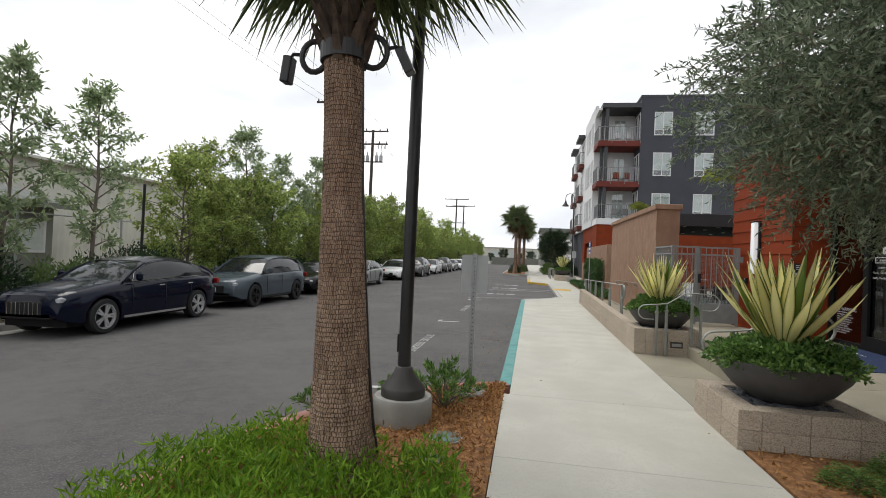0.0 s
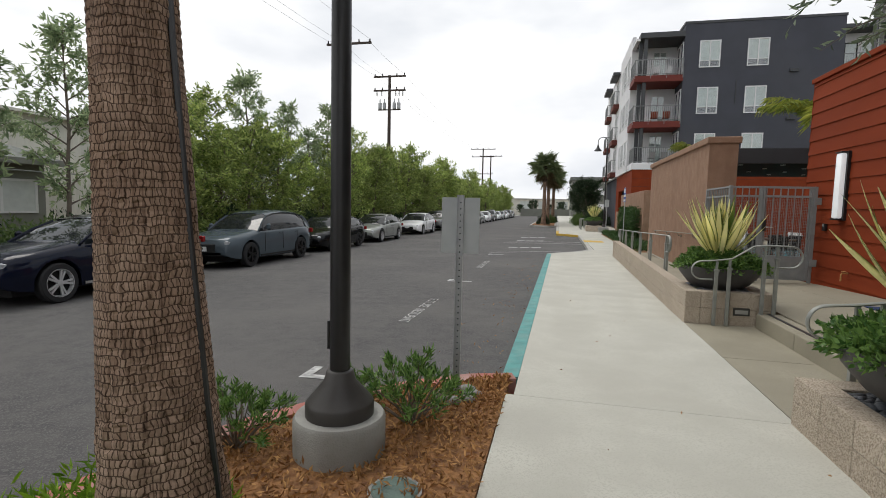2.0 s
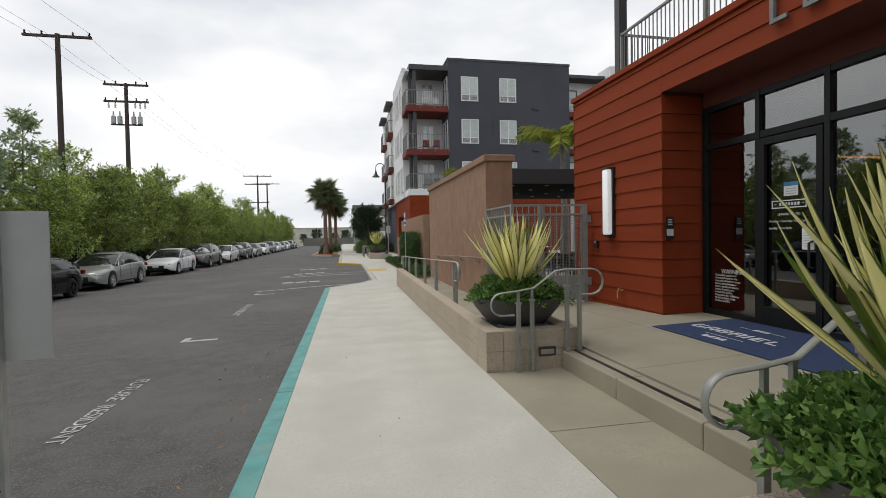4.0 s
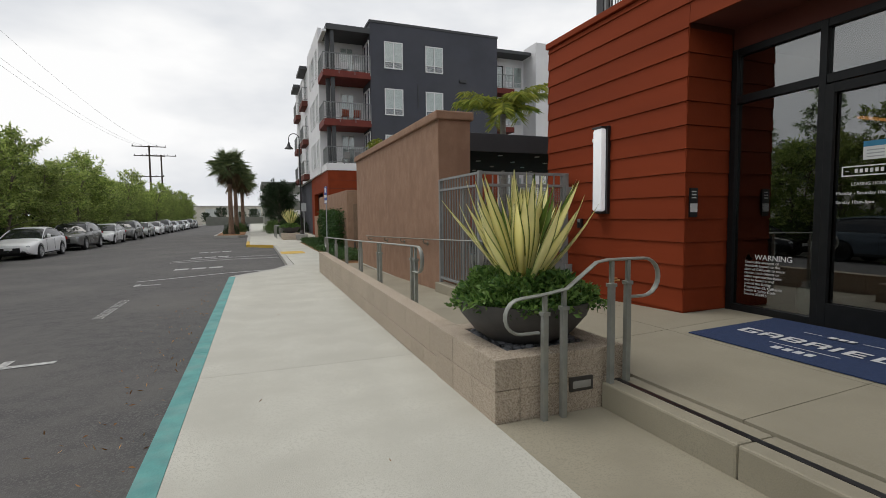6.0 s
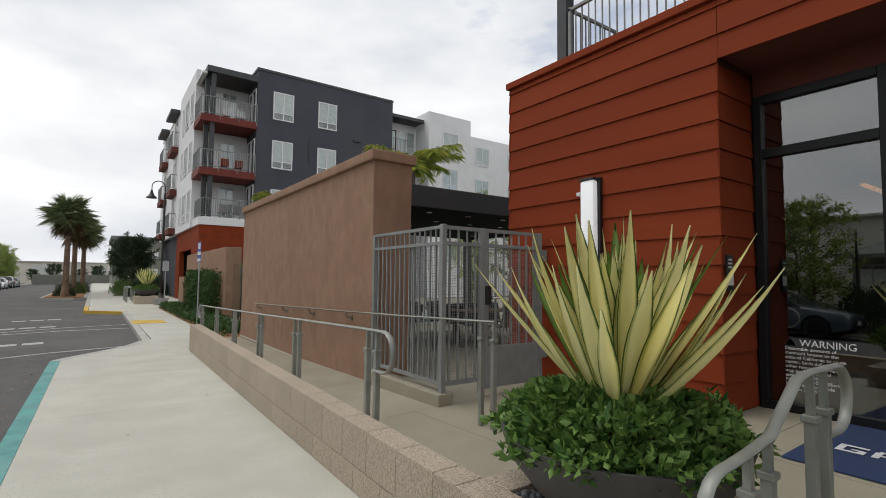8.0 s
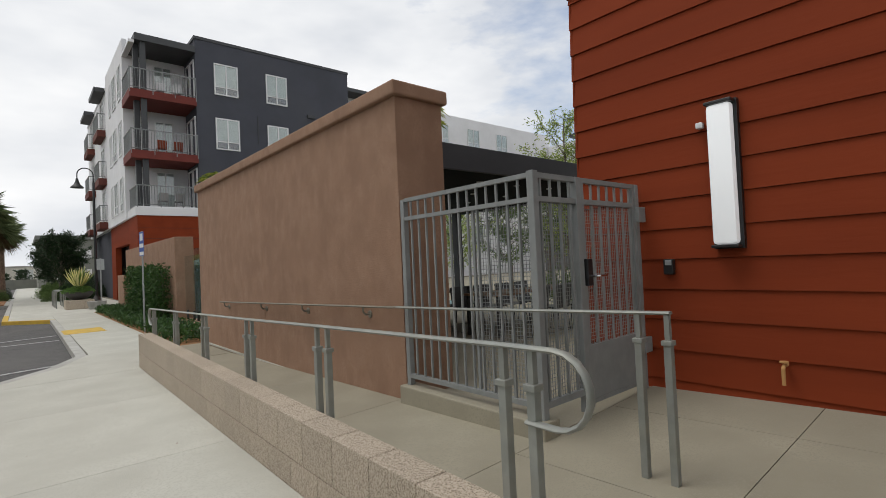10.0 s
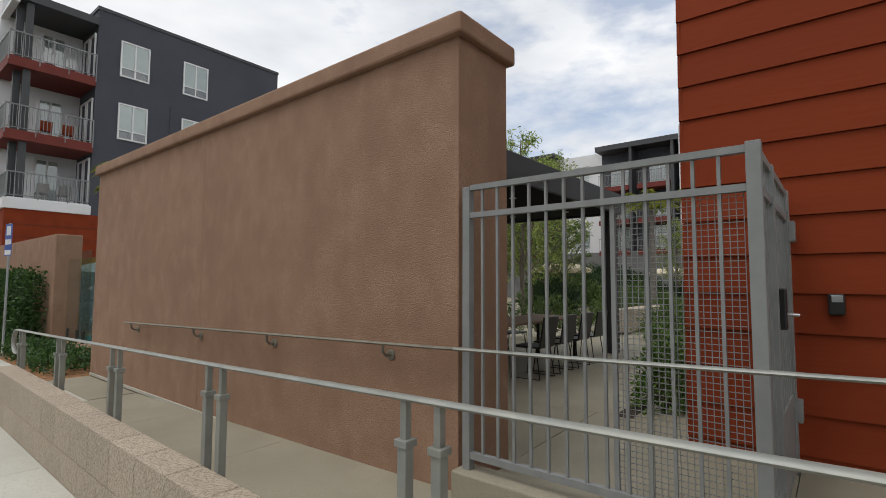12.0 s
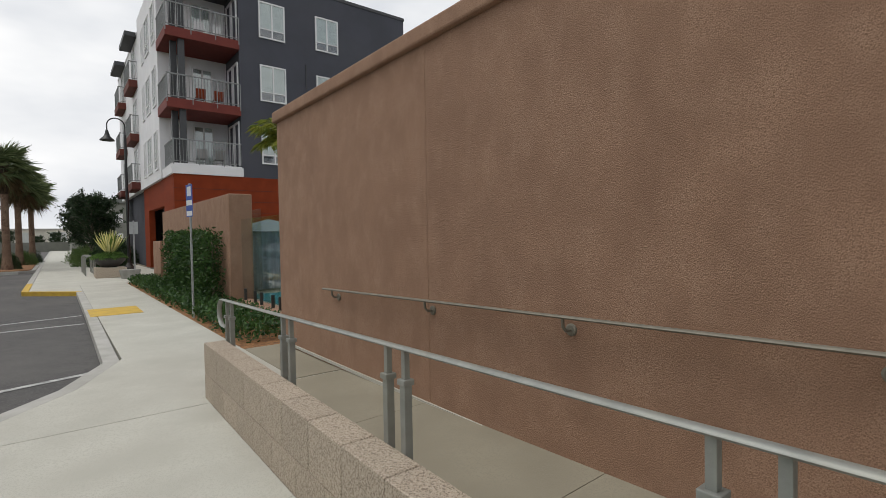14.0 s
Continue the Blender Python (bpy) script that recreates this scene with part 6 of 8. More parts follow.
def make_tree(seed, height, radius, base, trunk_r, leaf, bark, n_limbs=16, twigs=9, per=16, ll=0.13, lw=0.045, stems=1, spread=0.16, droop=0.1,
              label="", lean=0.0, name="tree", shape=0.8, clear=None, rise=(0.25, 0.85)):
    """Trunk, limbs and twigs with leaves set along each twig."""
    rng = np.random.default_rng(seed)
    np.random.seed(seed)
    t = thing(name, label, "tree", group="street trees" if name == "tree" else "")
    bm = B()
    pos, dirs = [], []
    for s in range(stems):
        off = np.array((0.0, 0.0, 0.0)) if stems == 1 else np.append(rng.normal(size=2) * 0.22, 0)
        top = np.array((rng.normal() * 0.2 + lean, rng.normal() * 0.2, height * (0.93 if s == 0 else rng.uniform(0.7, 0.9)))) + off * 2.5
        main = [off * (1 - q) + top * q + np.append(rng.normal(size=2) * 0.05 * height * 0.12, 0) * (0 < q < 1) for q in np.linspace(0, 1, 8)]
        tube(bm, main, list(np.linspace(trunk_r, 0.012, 8)), 8)
        for k in range(n_limbs):
            q = base + (1 - base) * (k + rng.uniform(0, 1)) / n_limbs
            q = min(q, 0.97)
            i = min(int(q * 7), 6)
            o = main[i] + (main[i + 1] - main[i]) * (q * 7 - i)
            u = (q - base) / (1 - base)
            reach = radius * (math.sin(math.pi * min(1, 0.16 + u * 0.84)) ** shape) * rng.uniform(0.6, 1.12)
            az = k * 2.4 + rng.uniform(-0.5, 0.5)
            el = rng.uniform(*rise)
            d = np.array((math.cos(az) * math.cos(el), math.sin(az) * math.cos(el), math.sin(el)))
            if clear and o[0] + d[0] * reach > clear[0]:
                d[0] = -abs(d[0])
            end = o + d * reach
            midp = (o + end) / 2 + np.array((0, 0, reach * 0.08))
            tube(bm, [o, midp, end], [trunk_r * 0.36 * (1 - q) + 0.012, 0.012, 0.005], 5, cap=False)
            for j in range(twigs):
                f = rng.uniform(0.25, 1.05)
                p = o + (end - o) * f
                td = d * 0.7 + rvec(rng)[0] * 0.9
                td /= np.linalg.norm(td)
                L = rng.uniform(0.25, 0.55) * max(0.5, radius * 0.55)
                if j % 2 == 0:
                    tube(bm, [p, p + td * L], [0.006, 0.003], 3, cap=False)
                a = rng.uniform(0, 1, per)[:, None]
                pp = p + td * L * a + rng.normal(size=(per, 3)) * spread * 0.3
                dd = td * 0.6 + rvec(rng, per) * 0.9 - np.array((0, 0, droop))
                pos.append(pp)
                dirs.append(dd)
    part("trunk", bm, bark, t, smooth=True)
    pos, dirs = np.concatenate(pos), np.concatenate(dirs)
    if clear:
        x, y, z = pos.T
        keep = (x < clear[0]) & (z > clear[1] + 0.7 * (y - 0.65).clip(0, 9))
        pos, dirs = pos[keep], dirs[keep]
    part("crown", leaves_mesh("crown", pos, dirs, ll, lw, leaf), leaf, t)
    return t


def put(src, x, y, z, s=1.0, rz=0.0, sz=None):
    return copy_thing(src, pose(x, y, z, 0, 0, rz) @ Matrix.Diagonal((s, s, sz or s, 1)))


def place(src, x, y, z, s=1.0, rz=0.0):
    src.matrix_basis = pose(x, y, z, 0, 0, rz) @ Matrix.Scale(s, 4)
    return src


SP = "slender young street tree with open blue-green crown"
LM = "bushy lime-green street tree in the verge"
sparse = [make_tree(11, 6.9, 1.5, 0.24, 0.07, M["leaf_bluegreen"], M["bark"], 28, 8, 12, 0.2, 0.07, label=SP),
          make_tree(12, 6.9, 1.35, 0.2, 0.06, M["leaf_bluegreen"], M["bark"], 28, 8, 12, 0.2, 0.07, label=SP)]
lime = [make_tree(21, 5.6, 1.9, 0.12, 0.07, M["leaf_lime"], M["bark"], 26, 11, 14, 0.18, 0.066, stems=2, label=LM, shape=0.55),
        make_tree(22, 6.0, 1.7, 0.15, 0.07, M["leaf_lime"], M["bark"], 28, 10, 13, 0.18, 0.066, stems=2, label=LM, shape=0.6),
        make_tree(23, 5.2, 2.0, 0.10, 0.07, M["leaf_lime"], M["bark"], 28, 11, 14, 0.18, 0.066, stems=2, label=LM, shape=0.5)]
place(sparse[0], -12.5, 12.4, -0.3, 1.0, 40)
place(sparse[1], -12.5, 9.9, -0.3, 1.0, 0)
put(sparse[0], -12.6, 7.4, -0.3, 1.02, 160)
put(sparse[1], -12.4, 4.6, -0.3, 1.0, 210)
place(lime[0], -12.3, 16.0, -0.3, 0.98, 20)
place(lime[1], -12.5, 19.6, -0.3, 1.08, 0)
place(lime[2], -12.2, 17.8, -0.3, 0.85, 90)
rng = np.random.default_rng(5)
put(sparse[0], -12.9, 21.0, -0.3, 1.14, 70)
put(sparse[1], -12.8, 23.8, -0.3, 1.04, 10)
put(sparse[0], -12.8, 28.3, -0.3, 1.14, 200)
put(sparse[1], -12.8, 26.4, -0.3, 0.9, 120)
put(sparse[1], -12.7, 35.5, -0.3, 0.95, 300)
for i, y in enumerate(np.arange(21.8, 128, 1.75)):
    k = rng.uniform(0.8, 1.0) if y < 30 else rng.uniform(0.95, 1.14)
    if y > 60:
        k *= 0.97
    put(lime[i % 3], -12.3 + rng.uniform(-0.5, 0.4), y + rng.uniform(-0.5, 0.5), -0.3, k, rng.uniform(0, 360))


def make_shrub(name, seed, rx, ry, h, n, leaf, ll, lw, label, group="", z0=0.03, stems=14, cat="shrub", out=0.8, flat=0.5, kind=""):
    """A leafy mound: stems fanning out, leaves crowding the outside."""
    r = np.random.default_rng(seed)
    np.random.seed(seed)
    s = thing(name, label, cat, group=group, kind=kind)
    bm = B()
    for i in range(stems):
        a, e = r.uniform(0, math.tau), r.uniform(0.3, 1.0)
        p = (rx * e * math.cos(a) * 0.8, ry * e * math.sin(a) * 0.8, h * (1.05 - 0.6 * e * e) * 0.8)
        tube(bm, [(p[0] * 0.15, p[1] * 0.15, -0.03), (p[0] * 0.6, p[1] * 0.6, p[2] * 0.6), p], [0.012, 0.008, 0.003], 4)
    part("stem", bm, M["bark"], s)
    d = rvec(r, n)
    d[:, 2] = np.abs(d[:, 2])
    rad = 1 - np.abs(r.normal(size=n)) * 0.22
    lump = 1 + 0.16 * np.sin(d[:, 0] * 7 + seed) * np.cos(d[:, 1] * 6 - seed) + 0.08 * np.sin(d[:, 2] * 11 + d[:, 0] * 9)
    rad = np.clip(rad * lump, 0.1, 1.25)
    pos = d * rad[:, None] * np.array((rx, ry, h)) + np.array((0, 0, z0))
    dd = d * out + rvec(r, n) * 0.8 + np.array((0, 0, flat * 0.3))
    part("foliage", leaves_mesh("foliage", pos, dd, ll, lw, leaf), leaf, s)
    return s


dark_sh = [make_shrub("verge_shrub", 31, 1.1, 1.2, 1.5, 4200, M["leaf_dark"], 0.13, 0.05, "dark green shrub filling the verge", "verge shrubs"),
           make_shrub("verge_shrub", 32, 1.0, 1.3, 1.25, 4200, M["leaf_mid"], 0.12, 0.05, "mid green shrub filling the verge", "verge shrubs")]
place(dark_sh[0], -12.1, 9.0, -0.27)
place(dark_sh[1], -12.0, 11.3, -0.27)
for i, y in enumerate(np.arange(1.0, 126, 1.9)):
    if 8 < y < 12:
        continue
    put(dark_sh[(i * 2) % 3 % 2], -12.3 + rng.uniform(-0.2, 0.3), y + rng.uniform(-0.3, 0.3), -0.27, rng.uniform(0.85, 1.2), rng.uniform(0, 360))

# olive over the entrance bed


def olive_tree(x, y, c, rad, n, seed):
    """Trunk and limbs inside a rounded crown of long drooping sprays."""
    r = np.random.default_rng(seed)
    np.random.seed(seed)
    t = thing("olive_tree", "grey-green olive tree with dense drooping crown", "tree", at=(x, y, 0))
    bm = B()
    tube(bm, [(0, 0, -0.05), (0.05, 0.03, 0.7), (-0.02, 0, 1.35)], [0.15, 0.11, 0.1], 10)
    c, rad = np.array(c), np.array(rad)
    heads = []
    for i in range(16):
        d = rvec(r)[0]
        d[2] = 0.3 + 0.7 * abs(d[2])
        e = c + d / np.linalg.norm(d) * rad * r.uniform(0.55, 0.85)
        m = (np.array((0, 0, 1.3)) + e) / 2 + np.array((0, 0, 0.18))
        tube(bm, [(0, 0, 1.3), m, e], [0.045, 0.022, 0.006], 6, cap=False)
        heads += [m, e]
    d = rvec(r, n)
    rr = r.uniform(0.1, 1.0, n) ** 0.55
    lump = 1 + 0.1 * np.sin(d[:, 0] * 6 + seed) * np.cos(d[:, 1] * 5) + 0.09 * np.sin(d[:, 2] * 8 + d[:, 1] * 7)
    o = c + d * (rr * lump)[:, None] * rad * 0.94
    u = d * 0.8 + rvec(r, n) * 0.7 + np.array((0, 0, 0.12))
    u /= np.linalg.norm(u, axis=1, keepdims=True)
    pos, dirs = [], []
    per = 17
    L = r.uniform(0.16, 0.34, n)
    for k in range(per):
        q = (k + 0.5) / per
        p = o + u * (L * q)[:, None] - np.array((0, 0, 1.0)) * (L * q * q * 0.4)[:, None]
        pos.append(p)
        dirs.append(u * 0.7 + rvec(r, n) * 0.75)
    for i in range(0, n, 3):
        e = o[i] + u[i] * L[i] - np.array((0, 0, L[i] * 0.4))
        tube(bm, [o[i], o[i] + u[i] * L[i] * 0.5 - np.array((0, 0, L[i] * 0.1)), e], [0.004, 0.003, 0.0015], 3, cap=False)
    part("trunk", bm, M["bark"], t, smooth=True)
    part("crown", leaves_mesh("crown", np.concatenate(pos), np.concatenate(dirs), 0.06, 0.0155, M["leaf_olive"]), M["leaf_olive"], t)
    return t


olive_tree(3.0, 3.75, (0.0, 0.0, 2.96), (1.88, 1.5, 1.15), 6400, 41)
far_olive = make_tree(42, 4.6, 2.1, 0.25, 0.12, M["leaf_dark"], M["bark"], 34, 16, 22, 0.15, 0.06, label="dark round-headed street tree by the pavement", name="pavement_tree", shape=0.4)
place(far_olive, 2.9, 56.0, 0.0, 1.0, 0)
put(far_olive, 3.3, 61.5, 0.0, 1.05, 100)
put(far_olive, 3.3, 70, 0.0, 1.0, 200)
for i, (x, y, k) in enumerate(((-15, 150, 0.8), (-7.5, 158, 1.0), (-2.0, 156, 0.75), (1.2, 150, 0.9), (-22, 158, 1.1), (-11, 154, 0.7))):
    put(far_olive, x, y, -0.5, k, i * 60)
court = make_tree(43, 6.6, 2.0, 0.25, 0.09, M["leaf_lime"], M["bark"], 24, 10, 14, 0.13, 0.045, stems=2, label="light green courtyard tree behind the patio", name="courtyard_tree")
place(court, 16.0, 21.0, 0.1, 1.05, 0)
shade = make_tree(44, 5.4, 2.0, 0.3, 0.09, M["leaf_mid"], M["bark"], 26, 11, 16, 0.15, 0.055, label="mid green courtyard tree beyond the patio canopy", name="courtyard_tree", shape=0.5)
place(shade, 17.6, 23.4, 0.0, 0.95, 0)
put(shade, 14.4, 22.6, 0.0, 0.8, 110)
put(shade, 22.5, 22.6, 0.0, 0.85, 230)
put(court, 18.6, 21.4, 0.1, 0.95, 75)
put(court, 20.5, 24.5, 0.0, 0.9, 90)
put(court, 13.0, 24.0, 0.0, 0.75, 200)


def palm_trunk(seed, prof, seg=56, rings=190, ridge=0.006):
    """A fan-palm trunk with ring scars and vertical cracks cut in."""
    zs = np.linspace(0, prof[-1][1], rings)
    r0 = np.interp(zs, [p[1] for p in prof], [p[0] for p in prof])
    bm = B()
    rows = []
    for z, r in zip(zs, r0):
        row = []
        for k in range(seg):
            a = k * math.tau / seg
            wob = noise.noise(Vector((math.cos(a) * 3, math.sin(a) * 3, z * 6 + seed)))
            ring = abs(math.sin((z + 0.012 * wob) * math.pi / 0.034)) ** 0.5
            crack = noise.noise(Vector((math.cos(a) * 16, math.sin(a) * 16, z * 2.2 + seed)))
            rr = r + ridge * (ring - 0.5) + (-ridge * 1.6 if crack > 0.22 else 0) + 0.012 * wob * (r > 0.2)
            row.append(bm.verts.new((rr * math.cos(a), rr * math.sin(a), z)))
        rows.append(row)
    uvl = bm.loops.layers.uv.new("uv")
    for i, (p, q) in enumerate(zip(rows, rows[1:])):
        for k in range(seg):
            f = bm.faces.new((p[k], p[(k + 1) % seg], q[(k + 1) % seg], q[k]))
            for lp, (kk, z) in zip(f.loops, ((k, zs[i]), (k + 1, zs[i]), (k + 1, zs[i + 1]), (k, zs[i + 1]))):
                lp[uvl].uv = (kk / seg * 1.2, z)
    bm.faces.new(rows[-1])
    return bm


def fan_fronds(seed, n, zc, petiole, fan, blades, el_lo, el_hi, width=0.03):
    """Fan leaves: a stalk each and a half-circle of narrow blades."""
    r = np.random.default_rng(seed)
    stalks = B()
    pos, dirs = [], []
    for i in range(n):
        az = i * 2.39996
        el = radians(r.uniform(el_lo, el_hi))
        d = np.array((math.cos(az) * math.cos(el), math.sin(az) * math.cos(el), math.sin(el)))
        o = np.array((0, 0, zc))
        e = o + d * petiole * r.uniform(0.8, 1.1) - np.array((0, 0, 0.1 * petiole))
        tube(stalks, [o, (o + e) / 2 + np.array((0, 0, 0.05)), e], [0.018, 0.014, 0.008], 4)
        side = np.cross(d, (0, 0, 1.0))
        side /= np.linalg.norm(side) + 1e-9
        upv = np.cross(side, d)
        turn = r.uniform(-1.0, 1.0)
        side, upv = side * math.cos(turn) + upv * math.sin(turn), upv * math.cos(turn) - side * math.sin(turn)
        for b in range(blades):
            a = radians(-105 + 210 * b / (blades - 1))
            bd = d * math.cos(a) + side * math.sin(a) - upv * 0.12 + np.array((0, 0, -0.25))
            pos.append(e)
            dirs.append(bd + r.normal(size=3) * 0.04)
    return stalks, np.array(pos), np.array(dirs)


def palm_bark():
    """Bark split into small upright plates between ring scars."""
    m = pmat("ringed_palm_bark", (0.41, 0.29, 0.21), (0.29, 0.2, 0.142), 7, 0.95, bump=0.0, c3=(0.2, 0.115, 0.075), s3=2.2, f3=0.6)
    nt = m.node_tree
    n, l = nt.nodes, nt.links
    b = n["Principled BSDF"]
    base = b.inputs["Base Color"].links[0].from_socket
    uv, nz, add, br = n.new("ShaderNodeUVMap"), n.new("ShaderNodeTexNoise"), n.new("ShaderNodeVectorMath"), n.new("ShaderNodeTexBrick")
    l.new(uv.outputs[0], nz.inputs["Vector"])
    nz.inputs["Scale"].default_value, nz.inputs["Detail"].default_value = 13.0, 5
    add.operation = "MULTIPLY_ADD"
    l.new(nz.outputs["Color"], add.inputs[0])
    add.inputs[1].default_value = (0.05, 0.045, 0.0)
    l.new(uv.outputs[0], add.inputs[2])
    l.new(add.outputs[0], br.inputs["Vector"])
    br.inputs["Color1"].default_value, br.inputs["Color2"].default_value, br.inputs["Mortar"].default_value = (1, 1, 1, 1), (0.80, 0.77, 0.75, 1), (0.24, 0.2, 0.175, 1)
    br.inputs["Scale"].default_value, br.inputs["Mortar Size"].default_value, br.inputs["Mortar Smooth"].default_value = 1.0, 0.003, 0.6
    br.inputs["Brick Width"].default_value, br.inputs["Row Height"].default_value = 0.019, 0.032
    mix = n.new("ShaderNodeMix")
    mix.data_type, mix.blend_type = "RGBA", "MULTIPLY"
    mix.inputs[0].default_value = 1.0
    l.new(base, mix.inputs[6])
    l.new(br.outputs["Color"], mix.inputs[7])
    mp, cz, cr, mx2 = n.new("ShaderNodeMapping"), n.new("ShaderNodeTexNoise"), n.new("ShaderNodeValToRGB"), n.new("ShaderNodeMix")
    mp.inputs["Scale"].default_value = (95, 7, 1)
    l.new(uv.outputs[0], mp.inputs[0])
    l.new(mp.outputs[0], cz.inputs["Vector"])
    cz.inputs["Scale"].default_value, cz.inputs["Detail"].default_value = 1.0, 4
    cr.color_ramp.elements[0].position, cr.color_ramp.elements[0].color = 0.34, (0.5, 0.46, 0.43, 1)
    cr.color_ramp.elements[1].position, cr.color_ramp.elements[1].color = 0.5, (1, 1, 1, 1)
    l.new(cz.outputs[0], cr.inputs[0])
    mx2.data_type, mx2.blend_type = "RGBA", "MULTIPLY"
    mx2.inputs[0].default_value = 1.0
    l.new(mix.outputs[2], mx2.inputs[6])
    l.new(cr.outputs[0], mx2.inputs[7])
    l.new(mx2.outputs[2], b.inputs["Base Color"])
    bp = n.new("ShaderNodeBump")
    bp.invert = True
    bp.inputs["Strength"].default_value, bp.inputs["Distance"].default_value = 0.55, 0.006
    l.new(br.outputs["Fac"], bp.inputs["Height"])
    l.new(bp.outputs[0], b.inputs["Normal"])
    return m


M["palmbark"] = palm_bark()


def fan_palm(x, y, z, prof, zc, seed, n=34, fan=0.85, label="", rings=190, dry=True, s=1.0, detail=56, lean=0.0, low=(-70, -35), reach=0.75):
    p = thing("fan_palm", label, "palm tree", group="fan palms", at=(x, y, z))
    p.matrix_basis = pose(x, y, z, 0, lean, 0)
    part("trunk", palm_trunk(seed, prof, detail, rings), M["palmbark"], p)
    np.random.seed(seed)
    st_, pos, dirs = fan_fronds(seed, n, zc, reach * s, fan, 34, -24, 84)
    part("stalk", st_, M["leaf_palm"], p)
    part("frond", leaves_mesh("frond", pos, dirs, fan, 0.034 * s, M["leaf_palm"], fold=0.3, droop=0.12), M["leaf_palm"], p, "green fan fronds")
    st_, pos, dirs = fan_fronds(seed + 1, max(6, n // 4), zc - 0.12, 0.5 * s, fan, 26, *low)
    part("dead_frond", leaves_mesh("dead_frond", pos, dirs, fan * 0.9, 0.034 * s, M["leaf_palmdry"] if dry else M["leaf_palm"], fold=0.3, droop=0.25), M["leaf_palmdry"], p, "hanging lower fronds")
    bm = B()
    r = np.random.default_rng(seed)
    rt = prof[-1][0]
    tube(bm, [(0, 0, prof[-1][1] - 0.06), (0, 0, zc)], [rt * 0.98, rt * 0.7], 16)
    for i in range(96):
        a, q = i * 2.4, i / 96
        d = Vector((math.cos(a), math.sin(a), 0))
        o = Vector((0, 0, prof[-1][1] - 0.05 + q * (zc - prof[-1][1] + 0.1))) + d * rt * 0.75
        tube(bm, [o, o + d * 0.05 + Vector((0, 0, 0.12)), o + d * 0.13 + Vector((0, 0, 0.26))], [0.06, 0.05, 0.015], 5)
    part("leaf_base", bm, M["boot"], p, "cut leaf bases under the crown")
    return p


NP = (-1.262, 3.43)
fan_palm(*NP, -0.02, [(0.325, 0), (0.27, 0.12), (0.23, 0.35), (0.2, 0.8), (0.172, 1.4), (0.147, 2.1), (0.14, 2.6), (0.143, 3.03)], 4.62, 3, 48, 0.92, "tall fan palm with cracked grey-brown trunk", 300, dry=False, detail=64, lean=-2.4, low=(-32, -14))
ring = thing("tree_spotlight_ring", "dark metal ring clamped on the palm with two spotlights", "spotlight", at=(NP[0] - 0.13, NP[1], 3.06))
ring.matrix_basis = pose(NP[0] - 0.13, NP[1], 3.06, 0, -2.5, 0)
for sx in (-1, 1):
    pts = [(sx * (0.13 + 0.1 * (1 + math.cos(a))), 0, 0.115 * math.sin(a)) for a in np.linspace(-math.pi, math.pi, 18)]
    hoop = part("hoop", tube(B(), pts, 0.022, 8), M["black"], ring)
    part("arm", tube(B(), [(sx * 0.33, 0, 0.02), (sx * 0.40, 0, 0.03), (sx * 0.42, 0, 0.0)], 0.014, 6), M["black"], hoop)
    bm = bx(-0.035, -0.05, -0.2, 0.035, 0.05, 0.0, bevel=0.012)
    bm.transform(pose(sx * 0.425, 0, 0.01, 0, -sx * (10 if sx < 0 else 24), 0))
    part("lamp_head", bm, M["black"], hoop)
part("collar", lathe(B(), [(0.172, -0.06), (0.172, 0.06)], 28), M["black"], ring)
part("tie_wire", tube(B(), [(0.262, 0.02, -2.9), (0.225, 0.018, -2.65), (0.197, 0.015, -2.25), (0.169, 0.012, -1.66), (0.144, 0.01, -0.95), (0.141, 0.01, 0)], 0.012, 6), M["black"], ring, "black cable down the trunk")
FARP = [(0.3, 0), (0.22, 0.5), (0.18, 1.5), (0.16, 4.2)]
for i, (x, y, k, zt) in enumerate(((-1.15, 51.0, 1.0, 5.65), (-0.9, 57.5, 1.0, 5.3), (-0.4, 63.0, 1.0, 5.2))):
    fan_palm(x, y, 0.03, [(r, min(z, zt - 0.6)) if z > 4 else (r, z) for r, z in FARP], zt, 50 + i, 44, 0.95, "street fan palm on the kerbed island", 60, True, 1.25, 20, low=(-60, -30), reach=0.72)


